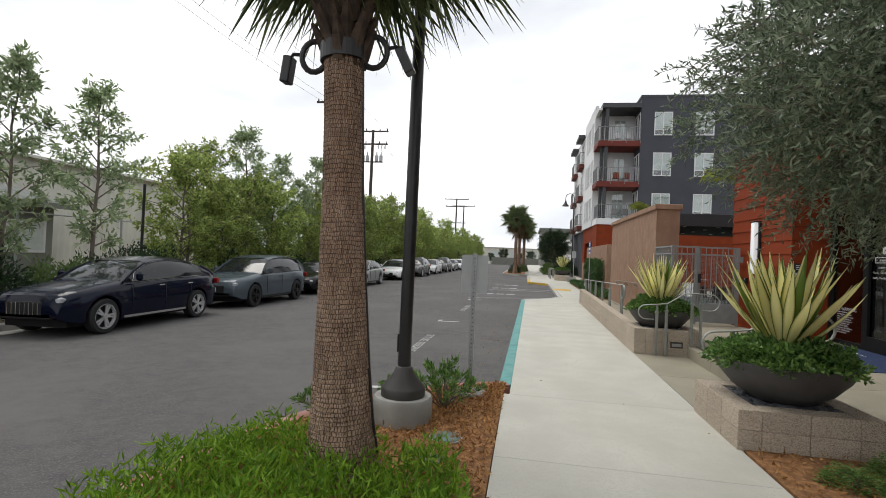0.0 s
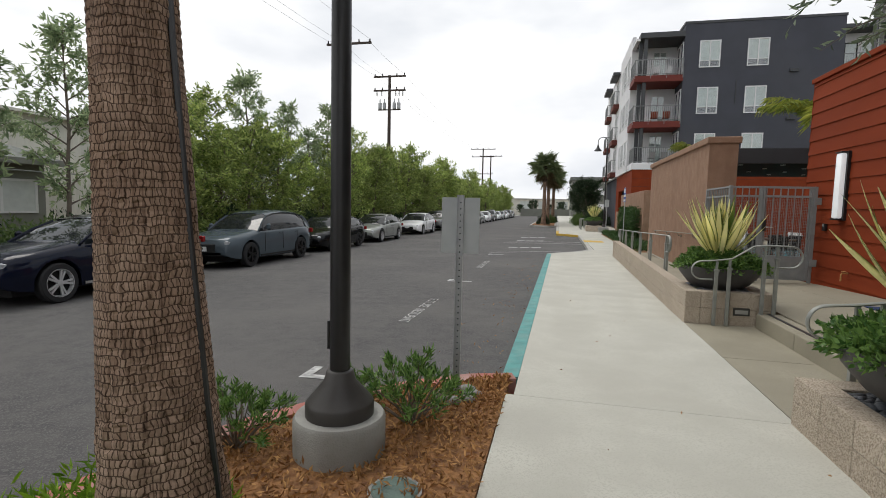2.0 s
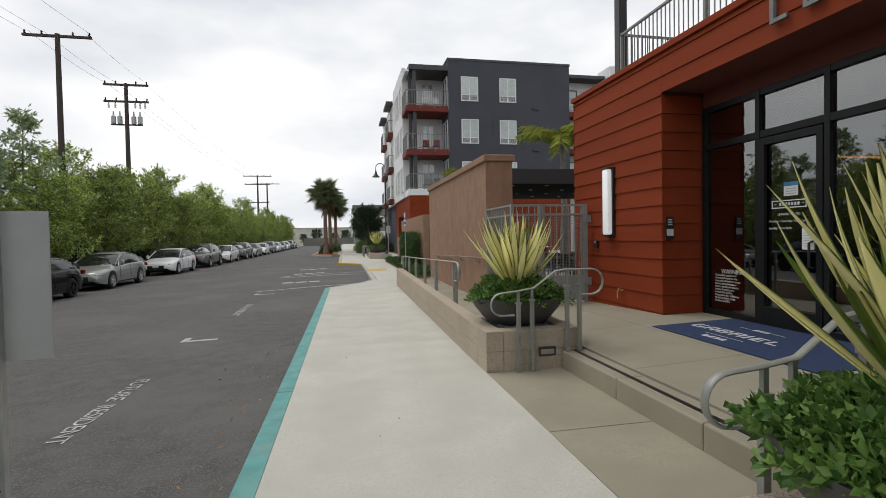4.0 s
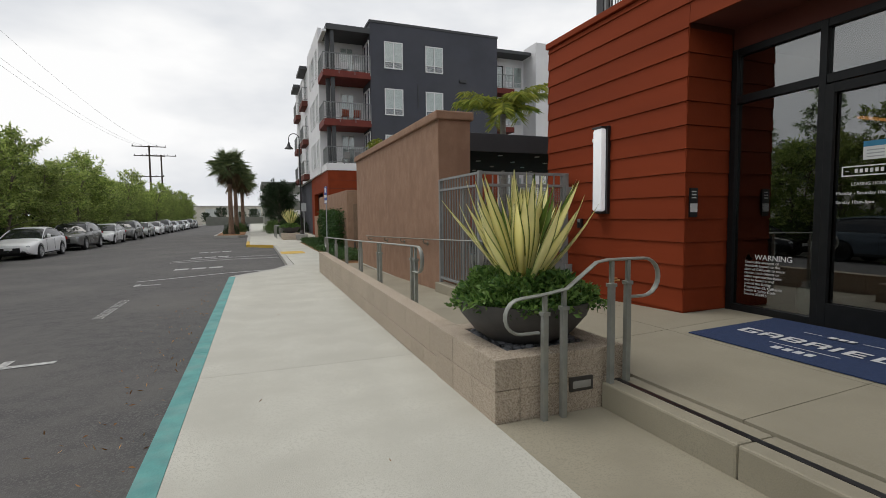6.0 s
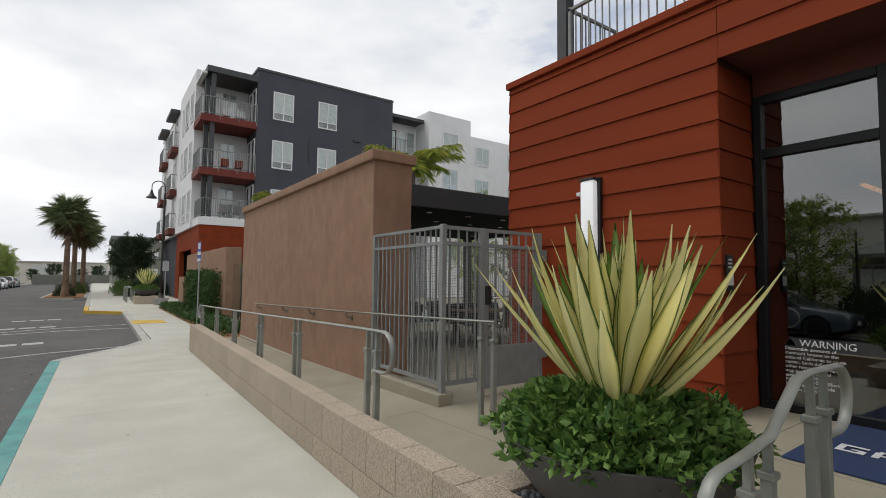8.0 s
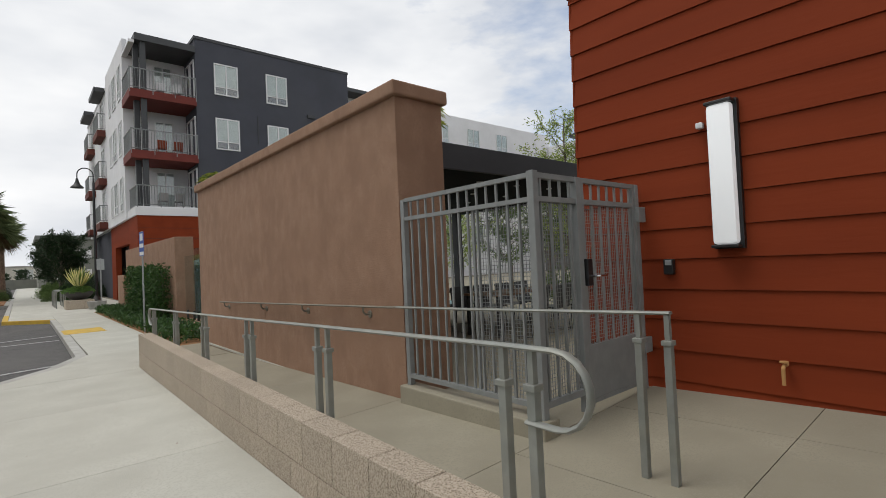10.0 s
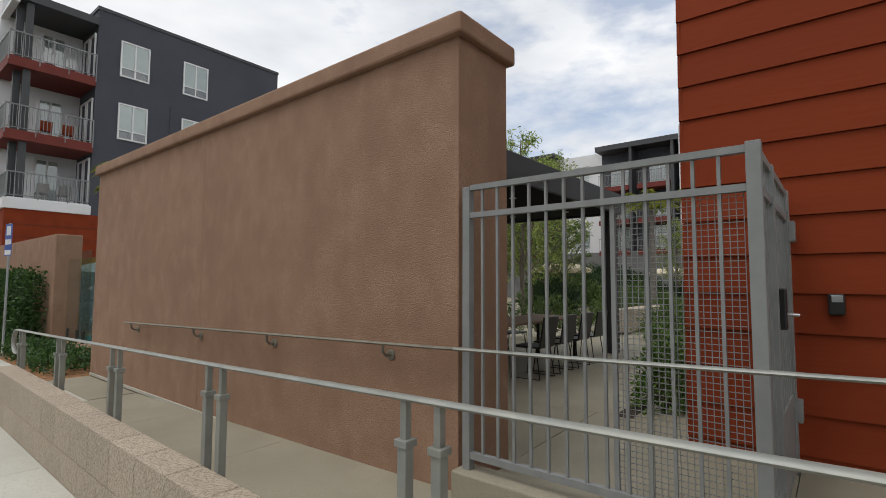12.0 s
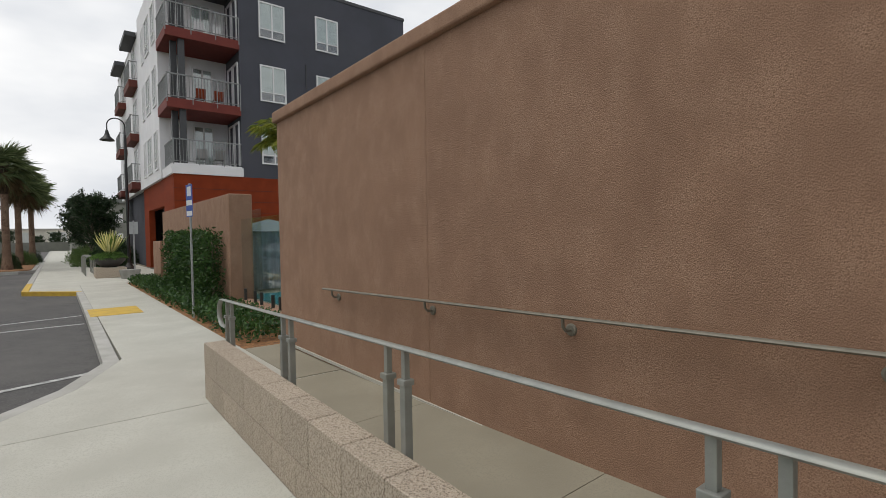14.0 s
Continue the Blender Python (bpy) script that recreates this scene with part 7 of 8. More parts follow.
def feather_palm(x, y, z, h, seed, fl, label, n=13):
    r = np.random.default_rng(seed)
    np.random.seed(seed)
    p = thing("feather_palm", label, "palm tree", group="feather palms", at=(x, y, z))
    part("trunk", tube(B(), [(0, 0, 0), (0.05, 0, h * 0.5), (0, 0, h)], [0.16, 0.13, 0.1], 12), M["bark_grey"], p, smooth=True)
    bm = B()
    pos, dirs = [], []
    for i in range(n):
        az, el, gq = i * 2.4, radians(r.uniform(38, 86)), r.uniform(0.3, 0.85)
        d = np.array((math.cos(az), math.sin(az), 0))
        pts = []
        for q in np.linspace(0, 1, 9):
            pts.append(np.array((0, 0, h)) + d * fl * q * math.cos(el * (1 - q * 0.6)) + np.array((0, 0, fl * (math.sin(el) * q - gq * q * q))))
        tube(bm, pts, list(np.linspace(0.022, 0.004, 9)), 4)
        side = np.cross(d, (0, 0, 1.0))
        for q in np.linspace(0.12, 0.99, 60):
            k = q * 8
            a = min(int(k), 7)
            o = pts[a] + (pts[a + 1] - pts[a]) * (k - a)
            tang = pts[a + 1] - pts[a]
            tang = tang / np.linalg.norm(tang)
            for sg in (-1, 1):
                pos.append(o)
                dirs.append(side * sg + tang * 0.5 + np.array((0, 0, r.uniform(-0.7, 0.1))))
    part("rachis", bm, M["leaf_yellow"], p)
    part("frond", leaves_mesh("frond", np.array(pos), np.array(dirs), 0.42, 0.03, M["leaf_yellow"], droop=0.25), M["leaf_yellow"], p)
    return p


feather_palm(9.24, 22.8, -0.02, 5.2, 60, 1.9, "yellow-green feather palm behind the patio canopy", 17)
feather_palm(7.15, 30.6, -0.02, 4.5, 61, 1.25, "yellow-green feather palm by the pool")
feather_palm(26, 16.8, 0.3, 4.9, 62, 1.6, "yellow-green feather palm in the courtyard")
feather_palm(29, 20.5, 0.3, 5.2, 63, 1.6, "yellow-green feather palm in the courtyard")

gate_shrub = make_shrub("gate_shrub", 71, 0.5, 0.34, 0.95, 2200, M["leaf_shrub"], 0.07, 0.035, "round green shrub in the bed behind the gate")
place(gate_shrub, 6.38, 14.0, 0.17, 0.82)
put(gate_shrub, 7.15, 14.0, 0.17, 1.0, 120)
put(gate_shrub, 9.1, 13.95, 0.17, 1.4, 40)
cy = make_shrub("courtyard_shrub", 72, 1.0, 0.5, 0.7, 1800, M["leaf_mid"], 0.1, 0.03, "low courtyard shrub in the planter", "courtyard shrubs")
place(cy, 15.5, 18.1, 0.2)
for x, y in ((12.8, 15.3), (14.3, 15.7), (18.5, 16.2), (12.5, 18.6), (19.0, 17.2), (22, 20), (28, 19.5), (34, 21.2), (39, 17), (39, 21)):
    put(cy, x, y, 0.17, rng.uniform(0.9, 1.4), rng.uniform(0, 360))
for i, (x, y, s) in enumerate(((31, 19.5, 0.7), (36.5, 19.6, 0.8), (36, 20.8, 1.0), (41, 19.2, 1.1), (17.5, 20.6, 0.7), (26, 21.0, 0.9))):
    put(dark_sh[i % 2], x, y, 0.16, s, i * 70)
for i in range(14):
    put(dark_sh[i % 2], 27 + i * 1.1, 25.5 - 0.1 * i + 0.6 * (i % 3), 0.1, 1.3 + 0.2 * (i % 3), i * 47)
put(court, 33, 15.6, 0.2, 0.8, 40)
put(court, 38.5, 19.5, 0.2, 0.9, 140)
put(court, 31.5, 20.0, 0.2, 0.75, 240)


def tufted_shrub(seed, reach, h, n):
    """An open shrub: bare forking stems that end in whorls of narrow leaves."""
    r = np.random.default_rng(seed)
    np.random.seed(seed)
    t = thing("bed_shrub", "open dark green shrub with leaf whorls on bare stems", "shrub", group="bed shrubs")
    bm, pos, dirs = B(), [], []
    for i in range(n):
        a, e = i * 2.4, (i + 0.5) / n
        tip = np.array((math.cos(a) * reach * e ** 0.6, math.sin(a) * reach * e ** 0.6, h * (1.0 - 0.55 * e) * r.uniform(0.75, 1.1)))
        fork = tip * np.array((0.45, 0.45, 0.5)) + r.normal(size=3) * 0.02
        tube(bm, [(tip[0] * 0.05, tip[1] * 0.05, -0.03), fork, tip], [0.008, 0.006, 0.003], 5)
        for o, k in ((tip, 26), (tip * 0.8 + fork * 0.2, 18), (tip * 0.6 + r.normal(size=3) * 0.05, 14)):
            up = tip / np.linalg.norm(tip) * 0.7 + np.array((0, 0, 0.35))
            pos.append(o + r.normal(size=(k, 3)) * 0.018)
            dirs.append(rvec(r, k) * 0.9 + up)
    part("stem", bm, M["bark"], t)
    part("foliage", leaves_mesh("foliage", np.concatenate(pos), np.concatenate(dirs), 0.075, 0.017, M["leaf_shrub"]), M["leaf_shrub"], t)
    return t


lampsh = tufted_shrub(73, 0.46, 0.5, 26)
place(lampsh, -0.80, 5.2, 0.0, 0.95)
put(lampsh, -1.32, 5.3, 0.0, 0.6, 80)
put(lampsh, -1.78, 4.55, 0.0, 0.85, 130)
for x, y, s in ((2.5, 4.2, 0.55), (3.0, 4.45, 0.6), (3.2, 3.4, 0.7), (2.4, 3.2, 0.45), (3.9, 3.0, 0.8)):
    put(gate_shrub, x, y, -0.01, s * 1.05, rng.uniform(0, 360), s * 0.38)


def scatter(name, label, cat, n, xf, leaf, ll, lw, up, seed, h=(0, 0.2)):
    """Countless small leaves over a patch of ground."""
    r = np.random.default_rng(seed)
    np.random.seed(seed)
    pos = []
    while len(pos) < n:
        p = xf(r)
        if p is not None:
            pos.append(p)
    pos = np.array(pos)
    dd = rvec(r, n) + np.array((0, 0, up))
    return tagged(new(name, leaves_mesh(name, pos, dd, ll, lw, leaf)), label, cat, "", "stuff")


def bed_edge(y):
    return float(np.interp(y, [p[1] for p in BED[::-1]], [p[0] for p in BED[::-1]])) + 0.1


def cover_pt(r):
    y = r.uniform(-1.0, 4.0)
    x = r.uniform(bed_edge(y), -0.25)
    lim = 3.72 + 0.25 * noise.noise(Vector((x * 2.3, 0, 0))) - 0.55 * max(0, (x + 1.2)) + 0.15 * math.sin(x * 9)
    if y > lim:
        return None
    cl = 0.5 + 0.5 * noise.noise(Vector((x * 3, y * 3, 2)))
    return (x, y, r.uniform(0, 1) * (0.12 + 0.3 * cl))


scatter("ground_cover", "bright green feathery ground cover round the palm", "ground cover", 34000, cover_pt, M["leaf_ground"], 0.085, 0.016, 0.9, 81)


def chip_pt(r):
    y = r.uniform(2.4, 6.3)
    x = r.uniform(bed_edge(y), -0.21)
    return (x, y, r.uniform(0.0, 0.02))


def chip_pt2(r):
    return (r.uniform(1.98, 4.9), r.uniform(0.5, 4.78), r.uniform(0.012, 0.03))


scatter("mulch_chips", "loose orange bark chips over the palm bed", "mulch", 9000, chip_pt, M["chip"], 0.055, 0.016, 0.15, 82)
scatter("mulch_chips_entry", "loose orange bark chips over the entrance bed", "mulch", 5000, chip_pt2, M["chip"], 0.055, 0.016, 0.15, 83)
scatter("leaf_litter", "scattered dry leaf bits on the pavement", "leaf litter", 26,
        lambda r: (r.uniform(-0.05, 1.9), r.uniform(3.0, 19.4), 0.004), M["chip"], 0.032, 0.012, 0.05, 86)
scatter("leaf_litter_street", "scattered dry leaf bits along the gutter", "leaf litter", 160,
        lambda r: (-0.32 - abs(r.normal()) * 0.35, r.uniform(6.6, 19.0), -0.128), M["chip"], 0.05, 0.014, 0.05, 87)
scatter("bed_ground_cover", "low dark green ground cover beside the low wall", "ground cover", 9000,
        lambda r: (r.uniform(3.02, 3.98), r.uniform(22.0, 35.9), r.uniform(0.0, 0.28)), M["leaf_hedge"], 0.09, 0.045, 0.5, 84)
hedge_r = np.random.default_rng(85)


def hedge_pt(r):
    x, y, z = r.uniform(3.4, 3.99), r.uniform(26.3, 31.6), r.uniform(0.0, 1.85)
    e = 0.1 * noise.noise(Vector((y * 2.2, z * 2.2, 0)))
    return (x, y, z) if x > 3.5 + e and z < 1.72 + 2 * e and y > 26.42 + e else None


hg = thing("hedge", "clipped dark green hedge against the low stucco wall", "hedge")
pos = []
while len(pos) < 9000:
    p = hedge_pt(hedge_r)
    if p:
        pos.append(p)
np.random.seed(85)
part("foliage", leaves_mesh("foliage", np.array(pos), rvec(hedge_r, 9000) + np.array((-0.6, -0.3, 0.2)), 0.1, 0.05, M["leaf_hedge"]), M["leaf_hedge"], hg)
bm = B()
for y in np.arange(26.8, 31.5, 0.6):
    tube(bm, [(3.8, y, -0.02), (3.82, y + 0.05, 0.8), (3.8, y, 1.5)], [0.03, 0.02, 0.01], 6)
part("stem", bm, M["bark"], hg)
for i, (x, y, s) in enumerate(((-1.2, 51.6, 0.6), (-0.8, 58, 0.7), (-0.5, 63.2, 0.6), (2.6, 52.5, 0.8), (3.4, 50.5, 0.9), (2.7, 59, 0.9), (3.4, 47.5, 0.7), (2.8, 64, 0.9), (4.2, 53, 1.0))):
    put(dark_sh[i % 2], x, y, 0.0, s, i * 50)

# ---- planter bowls with agaves ----
def agave_mat():
    m = bpy.data.materials.new("variegated_leaf")
    m.use_nodes = True
    nt = m.node_tree
    n, l = nt.nodes, nt.links
    b = n["Principled BSDF"]
    b.inputs["Roughness"].default_value = 0.42
    uv, sep = n.new("ShaderNodeUVMap"), n.new("ShaderNodeSeparateXYZ")
    l.new(uv.outputs[0], sep.inputs[0])
    ma = n.new("ShaderNodeMath")
    ma.operation = "SUBTRACT"
    l.new(sep.outputs[0], ma.inputs[0])
    ma.inputs[1].default_value = 0.5
    ab = n.new("ShaderNodeMath")
    ab.operation = "ABSOLUTE"
    l.new(ma.outputs[0], ab.inputs[0])
    mp, nz = n.new("ShaderNodeMapping"), n.new("ShaderNodeTexNoise")
    mp.inputs["Scale"].default_value = (26, 1.6, 1)
    l.new(uv.outputs[0], mp.inputs[0])
    l.new(mp.outputs[0], nz.inputs["Vector"])
    nz.inputs["Scale"].default_value, nz.inputs["Detail"].default_value = 1.0, 3
    ad = n.new("ShaderNodeMath")
    ad.operation = "MULTIPLY_ADD"
    l.new(nz.outputs[0], ad.inputs[0])
    ad.inputs[1].default_value = 0.5
    l.new(ab.outputs[0], ad.inputs[2])
    ramp = n.new("ShaderNodeValToRGB")
    e = ramp.color_ramp.elements
    e[0].position, e[0].color = 0.58, (0.93, 0.89, 0.52, 1)
    e[1].position, e[1].color = 0.72, (0.10, 0.18, 0.04, 1)
    k = e.new(0.66)
    k.color = (0.70, 0.70, 0.28, 1)
    l.new(ad.outputs[0], ramp.inputs[0])
    info, mr = n.new("ShaderNodeObjectInfo"), n.new("ShaderNodeMapRange")
    mr.inputs["From Min"].default_value, mr.inputs["From Max"].default_value = 0.0, 1.0
    mr.inputs["To Min"].default_value, mr.inputs["To Max"].default_value = 0.9, 1.1
    l.new(info.outputs["Random"], mr.inputs["Value"])
    # one leaf in six has reverted to plain green
    gt, gm = n.new("ShaderNodeMath"), n.new("ShaderNodeMix")
    gt.operation = "GREATER_THAN"
    l.new(info.outputs["Random"], gt.inputs[0])
    gt.inputs[1].default_value = 0.84
    gm.data_type = "RGBA"
    l.new(gt.outputs[0], gm.inputs[0])
    l.new(ramp.outputs[0], gm.inputs[6])
    gm.inputs[7].default_value = (0.2, 0.3, 0.07, 1)
    mx = n.new("ShaderNodeMix")
    mx.data_type, mx.blend_type = "RGBA", "MULTIPLY"
    mx.inputs[0].default_value = 1.0
    l.new(gm.outputs[2], mx.inputs[6])
    l.new(mr.outputs[0], mx.inputs[7])
    l.new(mx.outputs[2], b.inputs["Base Color"])
    tr, ms = n.new("ShaderNodeBsdfTranslucent"), n.new("ShaderNodeMixShader")
    l.new(mx.outputs[2], tr.inputs[0])
    ms.inputs[0].default_value = 0.38
    l.new(b.outputs[0], ms.inputs[1])
    l.new(tr.outputs[0], ms.inputs[2])
    l.new(ms.outputs[0], n["Material Output"].inputs[0])
    return m


M["agave"] = agave_mat()


def agave_leaf(curve, wmax):
    """One stiff channelled leaf of unit length, growing along +x and bending down by curve."""
    bm = B()
    uvl = bm.loops.layers.uv.new("uv")
    N, K = 10, 4
    rows = []
    for i in range(N + 1):
        t = i / N
        q = min(1, t / 0.5)
        w = wmax * (0.42 + 0.58 * q * q * (3 - 2 * q)) * (1 if t < 0.55 else 1 - ((t - 0.55) / 0.45) ** 1.5)
        w = max(w, 0.004)
        x, z = t, -curve * t * t + 0.05 * t
        row = []
        for k in range(K + 1):
            u = k / K - 0.5
            row.append(bm.verts.new((x, w * u * 2, z + w * 0.8 * abs(u) * 2 * (0.5 + 0.3 * (1 - t)))))
        rows.append(row)
    for i in range(N):
        for k in range(K):
            f = bm.faces.new((rows[i][k], rows[i + 1][k], rows[i + 1][k + 1], rows[i][k + 1]))
            for lp, (ii, kk) in zip(f.loops, ((i, k), (i + 1, k), (i + 1, k + 1), (i, k + 1))):
                lp[uvl].uv = (kk / K, ii / N)
    bmesh.ops.solidify(bm, geom=list(bm.faces), thickness=0.006)
    me = bpy.data.meshes.new("leaf")
    bm.to_mesh(me)
    bm.free()
    me.materials.append(M["agave"])
    me.shade_smooth()
    return me


AGL = [agave_leaf(c, w) for c, w in ((0.02, 0.046), (-0.05, 0.052), (0.05, 0.042), (-0.16, 0.05), (-0.24, 0.047), (-0.1, 0.054))]


def agave(x, y, z, s, seed, n=72):
    r = np.random.default_rng(seed)
    a = thing("variegated_agave", "yellow-cream variegated agave with upright sword leaves", "agave", group="planter agaves", at=(x, y, z))
    part("heart", lathe(B(), [(0.07, -0.06), (0.09, 0.0), (0.06, 0.1), (0.02, 0.16)], 14), M["agave"], a)
    for i in range(n):
        q = i / (n - 1)
        az = i * 137.5 + r.uniform(-12, 12)
        el = 87 - 53 * q ** 0.85 + r.uniform(-6, 6)
        shape = int(r.integers(0, 3)) if q < 0.45 else int(r.integers(3, 6))
        if i > n - 5:
            el = r.uniform(26, 40)
        L = s * (1.04 - 0.12 * abs(q - 0.5)) * r.uniform(0.76, 1.06)
        ob = new("leaf", AGL[shape])
        ob.parent = a
        d = 0.015 + 0.085 * q
        ob.matrix_basis = pose(d * math.cos(radians(az)), d * math.sin(radians(az)), 0.03 * (1 - q) - 0.02, 0, -el, az) @ Matrix.Diagonal((L, s * r.uniform(0.9, 1.15), s, 1))
    return a


def bowl_planter(x, y, z, R, seed, rim=0.37):
    b = thing("bowl_planter", "wide charcoal bowl planter on dark pebbles", "planter bowl", group="planter bowls", at=(x, y, z))
    part("bowl", lathe(B(), [(R * 0.34, 0), (R * 0.44, 0.015), (R * 0.72, 0.13), (R * 0.92, 0.27), (R, rim), (R * 0.965, rim), (R * 0.9, rim - 0.07)], 56), M["bowl"], b, smooth=True)
    part("soil", lathe(B(), [(R * 0.9, rim - 0.09), (R * 0.9, rim - 0.06)], 40), M["soil"], b)
    f = make_shrub("bowl_foliage", seed, R * 1.04, R * 1.04, 0.29, 7500, M["leaf_shrub"], 0.055, 0.032, "dense glossy green ground cover filling the bowl", "bowl foliage", z0=0.0, stems=18, cat="ground cover", out=0.7)
    place(f, x, y, z + rim - 0.055, 1.0, seed * 40)
    return b


def pebble_bed(x0, x1, y0, y1, z, cx, cy_, R, seed, n=110):
    r = np.random.default_rng(seed)
    p = thing("pebble_bed", "smooth dark river pebbles round the bowl base", "pebbles", group="pebble beds")
    shapes = []
    for k in range(4):
        bm = B()
        bmesh.ops.create_icosphere(bm, subdivisions=2, radius=1.0)
        bm.transform(Matrix.Diagonal((1, r.uniform(0.65, 0.9), r.uniform(0.45, 0.65), 1)))
        me = done("pebble", bm, M["pebble"])
        me.shade_smooth()
        shapes.append(me)
    c = 0
    while c < n:
        x, y = r.uniform(x0, x1), r.uniform(y0, y1)
        if math.hypot(x - cx, y - cy_) < R:
            continue
        s = r.uniform(0.026, 0.05)
        ob = new("pebble", shapes[c % 4])
        ob.parent = p
        ob.matrix_basis = pose(x, y, z + s * 0.4 + r.uniform(0, 0.02), r.uniform(-20, 20), r.uniform(-20, 20), r.uniform(0, 360)) @ Matrix.Scale(s, 4)
        c += 1


bowl_planter(2.54, 9.95, 0.385, 0.57, 91, 0.39)
agave(2.54, 9.95, 0.385 + 0.50, 0.92, 5)
pebble_bed(2.18, 2.88, 9.56, 10.3, 0.405, 2.54, 9.95, 0.24, 1, 230)
bowl_planter(2.53, 5.38, 0.335, 0.60, 92, 0.40)
agave(2.53, 5.38, 0.335 + 0.52, 0.95, 8)
pebble_bed(2.13, 2.89, 5.0, 5.74, 0.305, 2.53, 5.38, 0.24, 2, 220)
bowl_planter(2.8, 40.1, 0.42, 0.6, 93, 0.4)
agave(2.8, 40.1, 1.0, 1.0, 7)
wpot = thing("flower_clump", "small yellow flowers with green leaves in the wooden planter", "flowers", at=(5.25, 7.0, terrace_z(5.25, 7.0) + 0.54))
r_ = np.random.default_rng(95)
part("foliage", leaves_mesh("foliage", rvec(r_, 500) * np.array((0.26, 0.26, 0.12)) + np.array((0, 0, 0.08)), rvec(r_, 500) + np.array((0, 0, 0.6)), 0.07, 0.035, M["leaf_shrub"]), M["leaf_shrub"], wpot)
part("bloom", leaves_mesh("bloom", rvec(r_, 260) * np.array((0.27, 0.27, 0.1)) + np.array((0, 0, 0.16)), rvec(r_, 260), 0.05, 0.04, M["flower"]), M["flower"], wpot)
spot = thing("pot_planter", "small round pale concrete pot beside the lamp", "planter pot", at=(3.35, 38.4, 0.0))
part("pot", lathe(B(), [(0.3, 0), (0.38, 0.3), (0.38, 0.36), (0.33, 0.36)], 24), M["lampcon"], spot, smooth=True)
for i in range(9):
    st_ = thing("cobble", "rounded grey river cobble by the sign post", "stone", group="bed cobbles", at=(-0.6 + 0.17 * math.cos(i * 2.4) * (0.6 + 0.05 * i), 5.78 + 0.15 * math.sin(i * 2.4), 0.012))
    bm = B()
    bmesh.ops.create_icosphere(bm, subdivisions=2, radius=0.05 + 0.007 * (i % 4))
    bm.transform(Matrix.Diagonal((1.15, 0.85, 0.6, 1)))
    part("stone", bm, M["greystone"], st_, smooth=True)

# ---- parked cars ----
def car_paint(name, c, metal=0.3):
    return pmat(name, c, tuple(v * 0.92 for v in c), 2.0, 0.22, metal=metal, coat=0.4, spec=0.05)


